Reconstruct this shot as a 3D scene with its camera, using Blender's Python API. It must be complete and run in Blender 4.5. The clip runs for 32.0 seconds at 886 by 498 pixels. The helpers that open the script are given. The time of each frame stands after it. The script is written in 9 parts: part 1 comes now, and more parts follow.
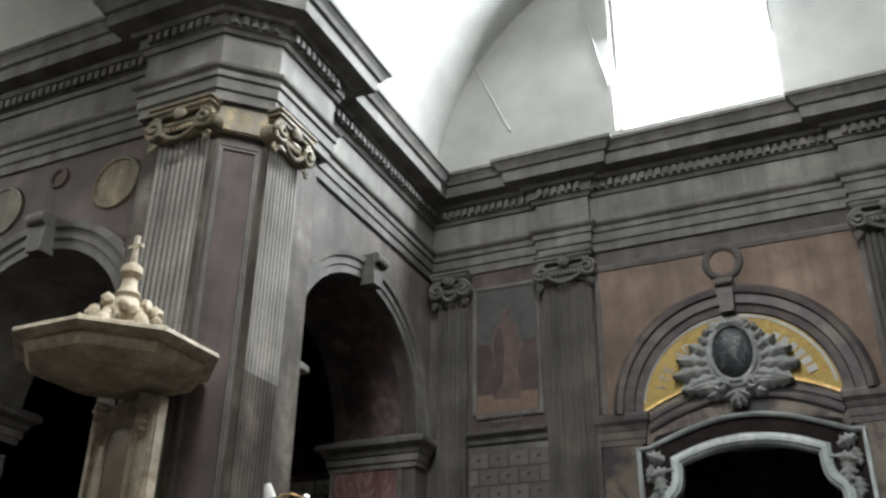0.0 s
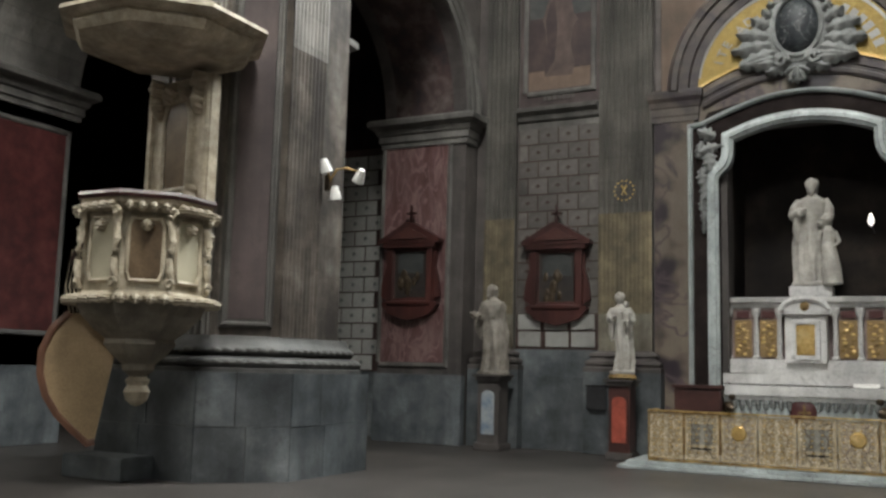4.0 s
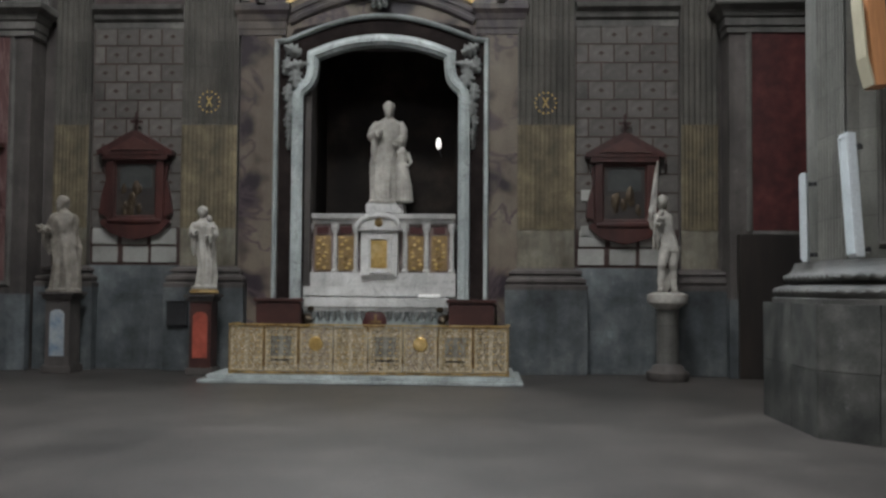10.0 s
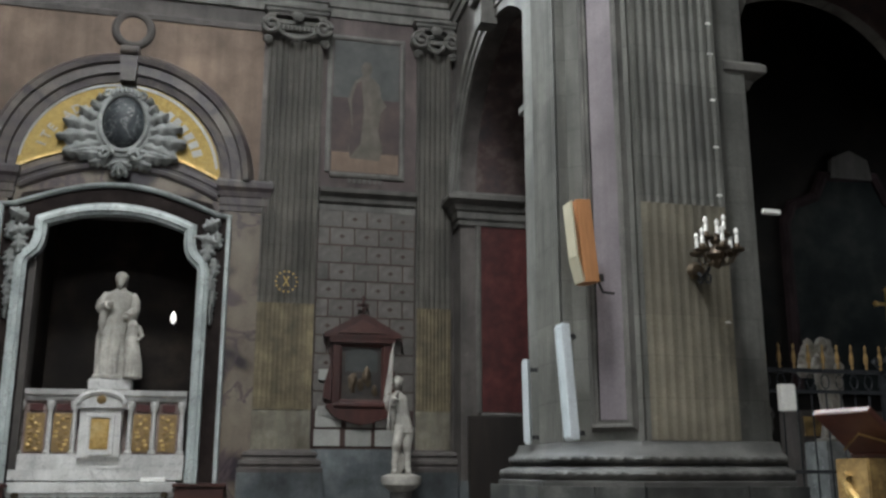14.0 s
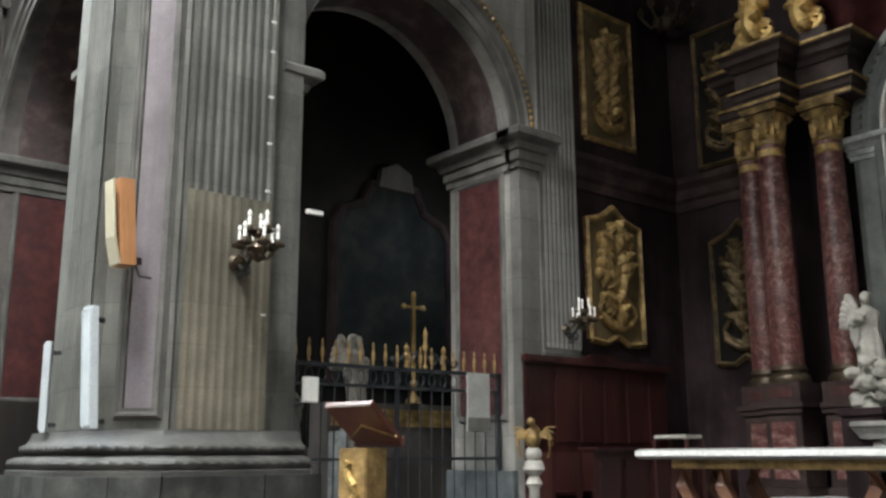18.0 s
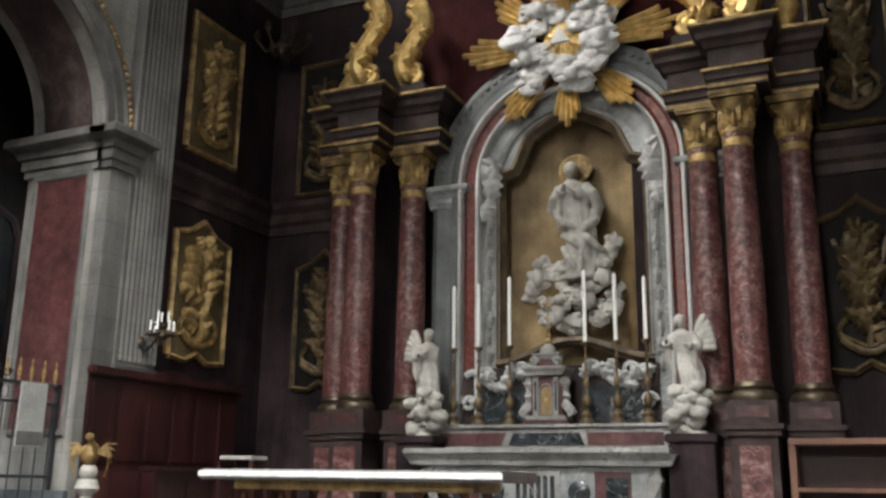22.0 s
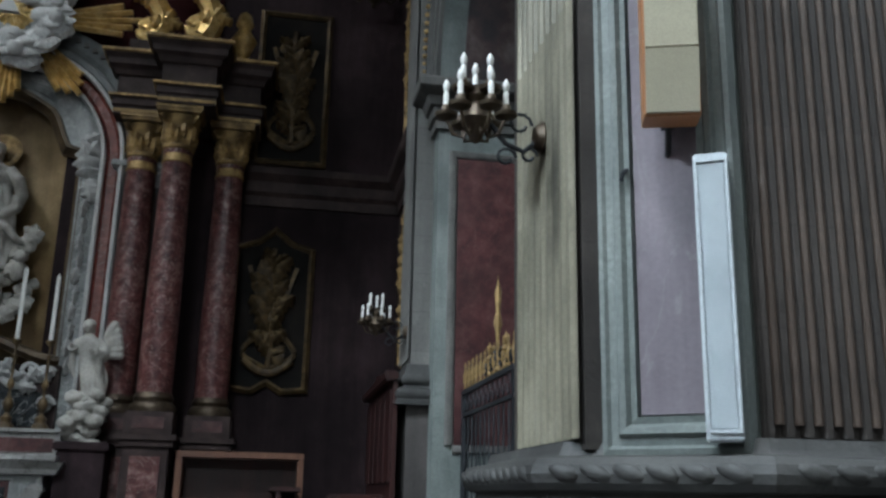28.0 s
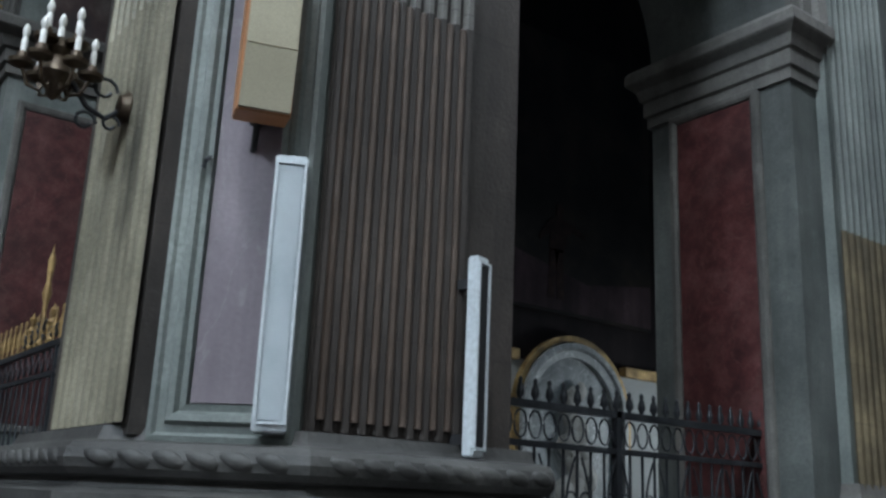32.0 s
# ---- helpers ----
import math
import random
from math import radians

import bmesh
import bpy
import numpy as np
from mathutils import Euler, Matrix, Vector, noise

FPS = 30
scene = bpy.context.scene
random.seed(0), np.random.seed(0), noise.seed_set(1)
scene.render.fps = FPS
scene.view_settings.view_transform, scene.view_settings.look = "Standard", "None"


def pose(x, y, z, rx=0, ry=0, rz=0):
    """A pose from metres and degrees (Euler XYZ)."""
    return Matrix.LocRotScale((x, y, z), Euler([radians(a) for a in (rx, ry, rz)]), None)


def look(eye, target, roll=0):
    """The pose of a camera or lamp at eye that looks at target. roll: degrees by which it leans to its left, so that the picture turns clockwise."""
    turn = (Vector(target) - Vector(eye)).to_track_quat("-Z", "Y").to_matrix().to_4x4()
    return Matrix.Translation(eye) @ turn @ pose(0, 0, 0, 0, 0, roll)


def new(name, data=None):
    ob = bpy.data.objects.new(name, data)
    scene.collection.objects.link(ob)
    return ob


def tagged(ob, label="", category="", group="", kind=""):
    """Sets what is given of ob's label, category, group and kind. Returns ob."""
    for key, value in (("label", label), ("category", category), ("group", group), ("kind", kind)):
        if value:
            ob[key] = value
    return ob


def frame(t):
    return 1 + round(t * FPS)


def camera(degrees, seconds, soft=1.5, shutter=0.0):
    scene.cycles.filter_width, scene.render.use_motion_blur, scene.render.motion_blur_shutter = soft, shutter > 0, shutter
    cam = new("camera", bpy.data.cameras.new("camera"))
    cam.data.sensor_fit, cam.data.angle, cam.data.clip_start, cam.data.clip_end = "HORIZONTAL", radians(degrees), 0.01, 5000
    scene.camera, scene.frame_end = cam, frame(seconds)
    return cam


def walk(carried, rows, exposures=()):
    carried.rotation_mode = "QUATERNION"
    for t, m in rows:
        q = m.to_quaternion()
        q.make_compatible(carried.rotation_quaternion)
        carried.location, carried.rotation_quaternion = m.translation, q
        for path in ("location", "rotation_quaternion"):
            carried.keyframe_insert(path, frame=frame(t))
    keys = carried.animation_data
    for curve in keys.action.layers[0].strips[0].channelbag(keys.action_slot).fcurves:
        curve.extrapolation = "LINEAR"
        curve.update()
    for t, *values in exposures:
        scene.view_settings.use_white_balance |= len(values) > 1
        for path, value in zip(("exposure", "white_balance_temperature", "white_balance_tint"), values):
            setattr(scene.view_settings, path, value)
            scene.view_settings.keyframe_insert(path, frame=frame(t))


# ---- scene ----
cam = camera(50.8, 32.0, soft=2.7)
EXPOSURES = [(0.0, -.25, 6650, 9), (2.2, -.12, 7000, 9), (3.2, .05, 6950, 9), (5.5, -.1, 6700, 8), (8.0, -.15, 6450, 9), (10.0, -.3, 6500, 10), (12.0, -.36, 6500, 9), (13.5, -.15, 6450, 8), (16.0, .45, 6450, 6), (18.0, .75, 6600, 7), (19.0, 1.15, 6800, 9), (20.0, 1.2, 6850, 9), (21.0, 1.05, 6750, 10), (23.0, 1.0, 6650, 9), (24.5, .9, 6500, 10), (27.0, .45, 5950, 5), (28.0, -.2, 5750, 4), (29.0, -.45, 5700, 5), (30.0, -.52, 5800, 5), (32.0, -.5, 5800, 6)]
walk(cam, [
    (0.0, pose(-0.255, 0.055, 1.552, 116.82, -0.80, 24.55)),
    (0.5, pose(-0.248, 0.059, 1.553, 113.93, -0.81, 25.43)),
    (1.0, pose(-0.252, 0.060, 1.554, 109.67, -1.08, 26.81)),
    (1.5, pose(-0.262, 0.073, 1.552, 107.00, -0.95, 26.85)),
    (2.0, pose(-0.270, 0.073, 1.543, 104.28, -1.43, 27.72)),
    (2.5, pose(-0.280, 0.080, 1.539, 101.42, -1.91, 28.17)),
    (3.0, pose(-0.289, 0.084, 1.540, 99.74, -1.87, 28.04)),
    (3.5, pose(-0.295, 0.080, 1.538, 98.21, -1.69, 28.07)),
    (5.5, pose(-0.289, 0.102, 1.579, 95.73, -0.87, 22.01)),
    (6.0, pose(-0.279, 0.106, 1.576, 95.88, -0.78, 19.64)),
    (6.5, pose(-0.270, 0.117, 1.571, 96.34, -0.28, 18.13)),
    (7.0, pose(-0.264, 0.138, 1.564, 96.68, 0.14, 15.43)),
    (7.5, pose(-0.259, 0.156, 1.557, 96.98, -0.16, 13.49)),
    (8.0, pose(-0.253, 0.169, 1.549, 97.32, -0.21, 11.56)),
    (8.5, pose(-0.250, 0.190, 1.541, 96.83, -0.25, 9.98)),
    (9.0, pose(-0.253, 0.210, 1.536, 95.74, -0.52, 7.95)),
    (9.5, pose(-0.259, 0.216, 1.534, 94.00, -0.73, 7.13)),
    (10.0, pose(-0.258, 0.210, 1.534, 92.43, -0.44, 2.58)),
    (10.5, pose(-0.239, 0.181, 1.538, 92.35, -0.63, -0.83)),
    (11.0, pose(-0.231, 0.160, 1.550, 94.39, -0.78, -4.42)),
    (11.5, pose(-0.227, 0.154, 1.565, 95.85, 0.06, -4.56)),
    (12.0, pose(-0.234, 0.164, 1.568, 97.90, 0.33, -4.47)),
    (12.5, pose(-0.242, 0.172, 1.566, 99.66, 0.46, -4.44)),
    (13.0, pose(-0.237, 0.171, 1.563, 100.96, 0.45, -8.19)),
    (13.5, pose(-0.232, 0.165, 1.567, 102.74, 0.07, -11.13)),
    (15.5, pose(-0.140, 0.052, 1.608, 102.85, 0.39, -22.80)),
    (16.0, pose(-0.104, 0.043, 1.614, 101.98, -0.10, -27.70)),
    (16.5, pose(-0.062, 0.030, 1.612, 101.97, -0.69, -30.97)),
    (17.0, pose(-0.023, 0.008, 1.612, 102.23, 0.17, -34.97)),
    (17.5, pose(0.006, -0.003, 1.611, 103.30, -0.02, -36.63)),
    (18.0, pose(0.042, 0.002, 1.601, 102.48, 0.24, -39.80)),
    (18.5, pose(0.072, 0.011, 1.608, 101.53, 0.27, -44.53)),
    (19.0, pose(0.070, 0.026, 1.601, 102.06, 0.94, -51.18)),
    (19.5, pose(0.068, 0.039, 1.603, 102.67, 0.34, -53.54)),
    (20.0, pose(0.063, 0.041, 1.606, 103.66, 0.06, -54.74)),
    (20.5, pose(0.061, 0.033, 1.603, 104.93, -0.01, -56.85)),
    (21.0, pose(0.071, 0.027, 1.590, 104.58, -0.65, -60.20)),
    (21.5, pose(0.083, 0.035, 1.581, 104.39, -0.70, -63.45)),
    (22.0, pose(0.085, 0.044, 1.572, 103.96, -0.77, -65.51)),
    (22.5, pose(0.081, 0.046, 1.565, 103.73, -0.65, -69.28)),
    (23.0, pose(0.086, 0.058, 1.558, 104.25, -0.23, -73.16)),
    (23.5, pose(0.089, 0.068, 1.557, 104.78, -0.38, -76.50)),
    (24.0, pose(0.092, 0.076, 1.556, 104.78, -0.15, -78.89)),
    (24.5, pose(0.094, 0.073, 1.554, 104.49, -0.94, -81.35)),
    (26.5, pose(-0.020, -0.121, 1.619, 104.95, -1.16, -87.29)),
    (27.0, pose(-0.019, -0.138, 1.600, 104.56, -1.78, -90.45)),
    (27.5, pose(-0.013, -0.151, 1.600, 104.17, -1.14, -95.31)),
    (28.0, pose(-0.047, -0.149, 1.610, 104.99, -1.20, -100.21)),
    (28.5, pose(-0.063, -0.147, 1.611, 105.72, -1.13, -104.52)),
    (29.0, pose(-0.066, -0.154, 1.609, 106.21, -1.77, -109.29)),
    (29.5, pose(-0.072, -0.156, 1.620, 106.93, -1.94, -112.17)),
    (30.0, pose(-0.077, -0.151, 1.615, 107.12, -2.01, -114.17)),
    (30.5, pose(-0.077, -0.155, 1.615, 107.24, -2.04, -116.82)),
    (31.0, pose(-0.075, -0.151, 1.608, 107.03, -2.24, -121.51)),
    (31.5, pose(-0.078, -0.135, 1.607, 106.08, -1.94, -124.06)),
    (32.0, pose(-0.087, -0.121, 1.607, 105.18, -2.41, -127.41)),
], EXPOSURES)

# ---- light ----
world = bpy.data.worlds.new("world")
scene.world = world
world.use_nodes = True
_wn = world.node_tree.nodes
_sky = _wn.new("ShaderNodeTexSky")
_sky.sky_type, _sky.sun_disc = 'NISHITA', False
_sky.sun_elevation, _sky.sun_rotation = radians(38), radians(20)
world.node_tree.links.new(_sky.outputs[0], _wn["Background"].inputs[0])
_wn["Background"].inputs[1].default_value = 0.12


def area_light(name, m, w, h, watts, colour, spread=180):
    """An area lamp for sky light, at the north window or at an added, unseen source."""
    d = bpy.data.lights.new(name, 'AREA')
    d.shape, d.size, d.size_y, d.energy, d.color = 'RECTANGLE', w, h, watts, colour
    d.spread = radians(spread)
    ob = new(name, d)
    ob.matrix_world = m
    return ob


# ---- plan, in metres ----
XT, YC = -2.28, 4.1            # axes of the transept and of the nave and chancel
PU, WU = 5.88, 6.33            # from the transept axis: pilaster face, wall face
PV, WV = 5.6, 6.0              # from the nave axis: pilaster face, wall face
YN = 17.4                      # north end wall
XE = 14.1                      # east end wall
JY = 16.85                     # far jamb of the transept arches
XJ = 9.85                      # far jamb of the chancel arches
THICK = 1.95                   # thickness of the arcade walls
Z_SOCLE, Z_BASE = 1.40, 1.84
Z_IMP0, Z_IMP1 = 6.12, 6.72
Z_CAP0, Z_CAP1 = 9.80, 10.42
Z_ARCH, Z_FRIEZE, Z_CORN = 11.05, 11.80, 12.72
Z_CHOIR, Z_ALTAR = 0.62, 1.0


# ---- materials ----
def mat(name, stops, scale=3.0, rough=0.6, metal=0.0, bump=0.15, fine=40.0, stretch=(1, 1, 1), vein=None, detail=8.0, dirt=0.25, rnd=0.0, coat=0.0, streak=0.0, blocks=None, spec=0.5, chips=0.0, grain=1.0):
    """A surface with a ramp over broad noise, fine grain, stains and, if asked, veins (colour, scale, width)."""
    m = bpy.data.materials.new(name)
    m.use_nodes = True
    n, l = m.node_tree.nodes, m.node_tree.links
    b = n["Principled BSDF"]
    tc = n.new("ShaderNodeTexCoord")
    mp = n.new("ShaderNodeMapping")
    mp.inputs["Scale"].default_value = stretch
    oi = n.new("ShaderNodeObjectInfo")
    l.new(tc.outputs["Object"], mp.inputs[0])
    big = n.new("ShaderNodeTexNoise")
    big.inputs["Scale"].default_value, big.inputs["Detail"].default_value, big.inputs["Roughness"].default_value = scale, detail, 0.6
    l.new(mp.outputs[0], big.inputs[0])
    ramp = n.new("ShaderNodeValToRGB")
    el = ramp.color_ramp.elements
    k = len(stops)
    for i, c in enumerate(stops):
        pos = 0.30 + 0.40 * i / max(1, k - 1)
        e = el[i] if i < 2 else el.new(pos)
        e.position = pos
        e.color = (*c, 1)
    l.new(big.outputs[0], ramp.inputs[0])
    col = ramp.outputs[0]
    if vein:
        vc, vs, vw = vein
        vn = n.new("ShaderNodeTexNoise")
        vn.inputs["Scale"].default_value, vn.inputs["Detail"].default_value, vn.inputs["Distortion"].default_value = vs, 6, 1.2
        l.new(mp.outputs[0], vn.inputs[0])
        s = n.new("ShaderNodeMath"); s.operation = 'SUBTRACT'; s.inputs[1].default_value = 0.5
        l.new(vn.outputs[0], s.inputs[0])
        a = n.new("ShaderNodeMath"); a.operation = 'ABSOLUTE'; l.new(s.outputs[0], a.inputs[0])
        r = n.new("ShaderNodeMapRange"); r.inputs[1].default_value, r.inputs[2].default_value, r.inputs[3].default_value, r.inputs[4].default_value = 0, vw, 1, 0
        l.new(a.outputs[0], r.inputs[0])
        mx = n.new("ShaderNodeMix"); mx.data_type = 'RGBA'
        l.new(r.outputs[0], mx.inputs[0]); l.new(col, mx.inputs[6]); mx.inputs[7].default_value = (*vc, 1)
        col = mx.outputs[2]
    gr = n.new("ShaderNodeTexNoise")
    gr.inputs["Scale"].default_value, gr.inputs["Detail"].default_value = fine, 6
    l.new(mp.outputs[0], gr.inputs[0])
    st = n.new("ShaderNodeTexNoise")
    st.inputs["Scale"].default_value, st.inputs["Detail"].default_value = scale * 0.37, 5
    l.new(tc.outputs["Object"], st.inputs[0])
    sr = n.new("ShaderNodeMapRange"); sr.inputs[1].default_value, sr.inputs[2].default_value, sr.inputs[3].default_value, sr.inputs[4].default_value = 0.35, 0.7, 1.0, 1.0 - dirt
    l.new(st.outputs[0], sr.inputs[0])
    fr = n.new("ShaderNodeMapRange"); fr.inputs[1].default_value, fr.inputs[2].default_value, fr.inputs[3].default_value, fr.inputs[4].default_value = 0.3, 0.7, 1 - .16 * grain, 1 + .12 * grain
    l.new(gr.outputs[0], fr.inputs[0])
    mu = n.new("ShaderNodeMath"); mu.operation = 'MULTIPLY'; l.new(sr.outputs[0], mu.inputs[0]); l.new(fr.outputs[0], mu.inputs[1])
    rr = n.new("ShaderNodeMapRange"); rr.inputs[3].default_value, rr.inputs[4].default_value = 1 - rnd, 1 + rnd
    l.new(oi.outputs["Random"], rr.inputs[0])
    m2 = n.new("ShaderNodeMath"); m2.operation = 'MULTIPLY'; l.new(mu.outputs[0], m2.inputs[0]); l.new(rr.outputs[0], m2.inputs[1])
    if chips:
        cn = n.new("ShaderNodeTexNoise")
        cn.inputs["Scale"].default_value, cn.inputs["Detail"].default_value, cn.inputs["Roughness"].default_value = 4.5, 9, 0.75
        l.new(mp.outputs[0], cn.inputs[0])
        cr = n.new("ShaderNodeMapRange"); cr.inputs[1].default_value, cr.inputs[2].default_value, cr.inputs[3].default_value, cr.inputs[4].default_value = 0.58, 0.72, 1.0, 1.0 + chips
        l.new(cn.outputs[0], cr.inputs[0])
        cd = n.new("ShaderNodeMapRange"); cd.inputs[1].default_value, cd.inputs[2].default_value, cd.inputs[3].default_value, cd.inputs[4].default_value = 0.28, 0.44, 1.0 - chips * .6, 1.0
        l.new(cn.outputs[0], cd.inputs[0])
        m5 = n.new("ShaderNodeMath"); m5.operation = 'MULTIPLY'; l.new(m2.outputs[0], m5.inputs[0]); l.new(cr.outputs[0], m5.inputs[1])
        m6 = n.new("ShaderNodeMath"); m6.operation = 'MULTIPLY'; l.new(m5.outputs[0], m6.inputs[0]); l.new(cd.outputs[0], m6.inputs[1])
        m2 = m6
    if streak:
        sm = n.new("ShaderNodeMapping")
        sm.inputs["Scale"].default_value = (2.6, 2.6, 0.24)
        l.new(tc.outputs["Object"], sm.inputs[0])
        sn = n.new("ShaderNodeTexNoise")
        sn.inputs["Scale"].default_value, sn.inputs["Detail"].default_value, sn.inputs["Roughness"].default_value = 1.0, 7, 0.65
        l.new(sm.outputs[0], sn.inputs[0])
        sq = n.new("ShaderNodeMapRange"); sq.inputs[1].default_value, sq.inputs[2].default_value, sq.inputs[3].default_value, sq.inputs[4].default_value = 0.38, 0.66, 1.0 + streak * .35, 1.0 - streak
        l.new(sn.outputs[0], sq.inputs[0])
        m3 = n.new("ShaderNodeMath"); m3.operation = 'MULTIPLY'; l.new(m2.outputs[0], m3.inputs[0]); l.new(sq.outputs[0], m3.inputs[1])
        m2 = m3
    if blocks:
        bw, bh, joint = blocks
        sx = n.new("ShaderNodeSeparateXYZ"); l.new(tc.outputs["Object"], sx.inputs[0])
        ad = n.new("ShaderNodeMath"); ad.operation = 'ADD'; l.new(sx.outputs[0], ad.inputs[0]); l.new(sx.outputs[1], ad.inputs[1])
        cx = n.new("ShaderNodeCombineXYZ"); l.new(ad.outputs[0], cx.inputs[0]); l.new(sx.outputs[2], cx.inputs[1])
        bk = n.new("ShaderNodeTexBrick")
        bk.inputs["Scale"].default_value, bk.inputs["Brick Width"].default_value, bk.inputs["Row Height"].default_value, bk.inputs["Mortar Size"].default_value, bk.inputs["Mortar Smooth"].default_value = 1.0, bw, bh, .006, .3
        bk.inputs["Color1"].default_value, bk.inputs["Color2"].default_value, bk.inputs["Mortar"].default_value = (.86, .86, .86, 1), (1.08, 1.08, 1.08, 1), (joint, joint, joint, 1)
        l.new(cx.outputs[0], bk.inputs["Vector"])
        m4 = n.new("ShaderNodeMath"); m4.operation = 'MULTIPLY'; l.new(m2.outputs[0], m4.inputs[0]); l.new(bk.outputs["Color"], m4.inputs[1])
        m2 = m4
    vm = n.new("ShaderNodeVectorMath"); vm.operation = 'SCALE'
    l.new(col, vm.inputs[0]); l.new(m2.outputs[0], vm.inputs["Scale"])
    l.new(vm.outputs[0], b.inputs["Base Color"])
    b.inputs["Metallic"].default_value = metal
    ro = n.new("ShaderNodeMapRange"); ro.inputs[3].default_value, ro.inputs[4].default_value = max(0.03, rough - 0.12), min(1, rough + 0.14)
    l.new(gr.outputs[0], ro.inputs[0]); l.new(ro.outputs[0], b.inputs["Roughness"])
    b.inputs["Coat Weight"].default_value = coat
    b.inputs["Specular IOR Level"].default_value = spec
    bp = n.new("ShaderNodeBump"); bp.inputs["Strength"].default_value, bp.inputs["Distance"].default_value = bump, 0.02
    l.new(gr.outputs[0], bp.inputs["Height"]); l.new(bp.outputs[0], b.inputs["Normal"])
    return m


M_STONE = mat("grey_stone", [(0.1254, 0.1201, 0.1125), (0.1786, 0.171, 0.1581), (0.2356, 0.2265, 0.209)], 1.1, .72, bump=.3, dirt=.5, streak=.34, blocks=(1.15, .47, .66), chips=0.45)
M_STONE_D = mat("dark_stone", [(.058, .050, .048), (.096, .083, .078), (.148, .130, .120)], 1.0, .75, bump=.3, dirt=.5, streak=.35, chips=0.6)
M_SOCLE = mat("blue_grey_stone", [(.026, .031, .035), (.072, .083, .090), (.135, .150, .158), (.25, .27, .275)], 1.0, .6, bump=.25, dirt=.6, rnd=.22, streak=.3, chips=0.75)
M_TRIM = mat("moulding_stone", [(.0861, .082, .0763), (.1312, .1246, .1148), (.1886, .1788, .164)], 2.0, .7, bump=.25, dirt=.5, streak=.3, chips=0.45)
M_YELLOW = mat("ochre_worn_paint", [(.105, .084, .052), (.165, .132, .078), (.25, .20, .115)], 3.2, .65, bump=.3, dirt=.6, streak=.5, blocks=(1.15, .47, .8), chips=0.6)
M_BROWNREED = mat("brown_reed_paint", [(0.0499, 0.0344, 0.0258), (0.0808, 0.055, 0.0404), (0.1161, 0.0826, 0.0619)], 3.0, .6, bump=.2, dirt=.4)
M_LAV = mat("mauve_painted_panel", [(.165, .138, .155), (.21, .178, .20), (.26, .222, .245)], 1.2, .7, bump=.12, dirt=.4, streak=.28, vein=((.25, .225, .24), 1.6, .012), chips=0.2, grain=.5)
M_MAUVE = mat("dull_rose_panel", [(.0562, .039, .039), (.0863, .0615, .06), (.12, .09, .084)], 1.4, .7, bump=.15, dirt=.5, streak=.3, chips=0.4)
M_RED = mat("red_marble", [(0.0467, 0.0145, 0.0153), (0.0892, 0.0283, 0.0281), (0.1403, 0.0606, 0.0578)], 5.0, .42, bump=.05, vein=((.11, .05, .046), 3.2, .02), dirt=.5, chips=.5)
M_REDCOL = mat("breccia_red_marble", [(.045, .010, .011), (.085, .022, .022), (.15, .052, .048), (.33, .215, .19)], 8.5, .42, bump=.04, detail=5.0, vein=((.34, .24, .215), 7.0, .018), dirt=.4)
M_REDDARK = mat("dark_red_marble", [(.042, .010, .010), (.078, .019, .019), (.115, .036, .033)], 3.6, .45, bump=.05, dirt=.5, chips=.4)
M_ROSE = mat("rose_marble", [(.0744, .031, .031), (.124, .062, .0608), (.2108, .1395, .1302)], 2.4, .4, bump=.05, stretch=(1.6, 1.6, .5), vein=((.22, .14, .135), 2.2, .05), coat=.1, dirt=.35)
M_WHITE = mat("white_marble", [(0.551, 0.5415, 0.5272), (0.665, 0.6555, 0.6412), (0.76, 0.7505, 0.7362)], 2.0, .45, bump=.1, vein=((.40, .39, .39), 2.0, .012), dirt=.35, streak=.18)
M_GREYMARB = mat("grey_marble", [(.18, .188, .188), (.285, .293, .29), (.42, .425, .415)], 3.0, .45, bump=.06, vein=((.55, .55, .54), 3.0, .015), dirt=.35, streak=.25)
M_BLACKMARB = mat("black_marble", [(.012, .014, .016), (.03, .035, .04), (.07, .08, .085)], 4.0, .2, bump=.03, vein=((.3, .3, .3), 2.0, .008), coat=.4)
M_STUCCO = mat("white_stucco", [(.44, .435, .425), (.56, .555, .54), (.66, .655, .64)], 5.0, .7, bump=.4, dirt=.5)
M_STATUE = mat("old_white_plaster", [(.38, .355, .315), (.50, .475, .43), (.60, .575, .53)], 6.0, .65, bump=.25, dirt=.45, streak=.2)
M_VAULT = mat("vault_plaster", [(.29, .29, .28), (.37, .37, .355), (.44, .44, .425)], .5, .85, bump=.1, dirt=.2)
M_GOLD = mat("gilding", [(.44, .28, .09), (.70, .47, .17), (.90, .68, .33)], 7.0, .33, .6, bump=.4, dirt=.45)
M_GOLDOLD = mat("worn_gilding", [(0.15, 0.0975, 0.042), (0.36, 0.2325, 0.09), (0.66, 0.45, 0.18)], 6.0, .5, .35, bump=.4, dirt=.6)
M_GOLDFIELD = mat("gold_leaf_field", [(0.2009, 0.1236, 0.0519), (0.3147, 0.2081, 0.0926), (0.4553, 0.3216, 0.1544)], 1.6, .6, .1, bump=.2, dirt=.45, streak=.25)
M_MOSAIC = mat("gold_mosaic", [(0.2455, 0.1586, 0.0301), (0.3236, 0.2187, 0.0502), (0.3906, 0.2789, 0.0804)], 18.0, .45, .25, bump=.4, fine=120)
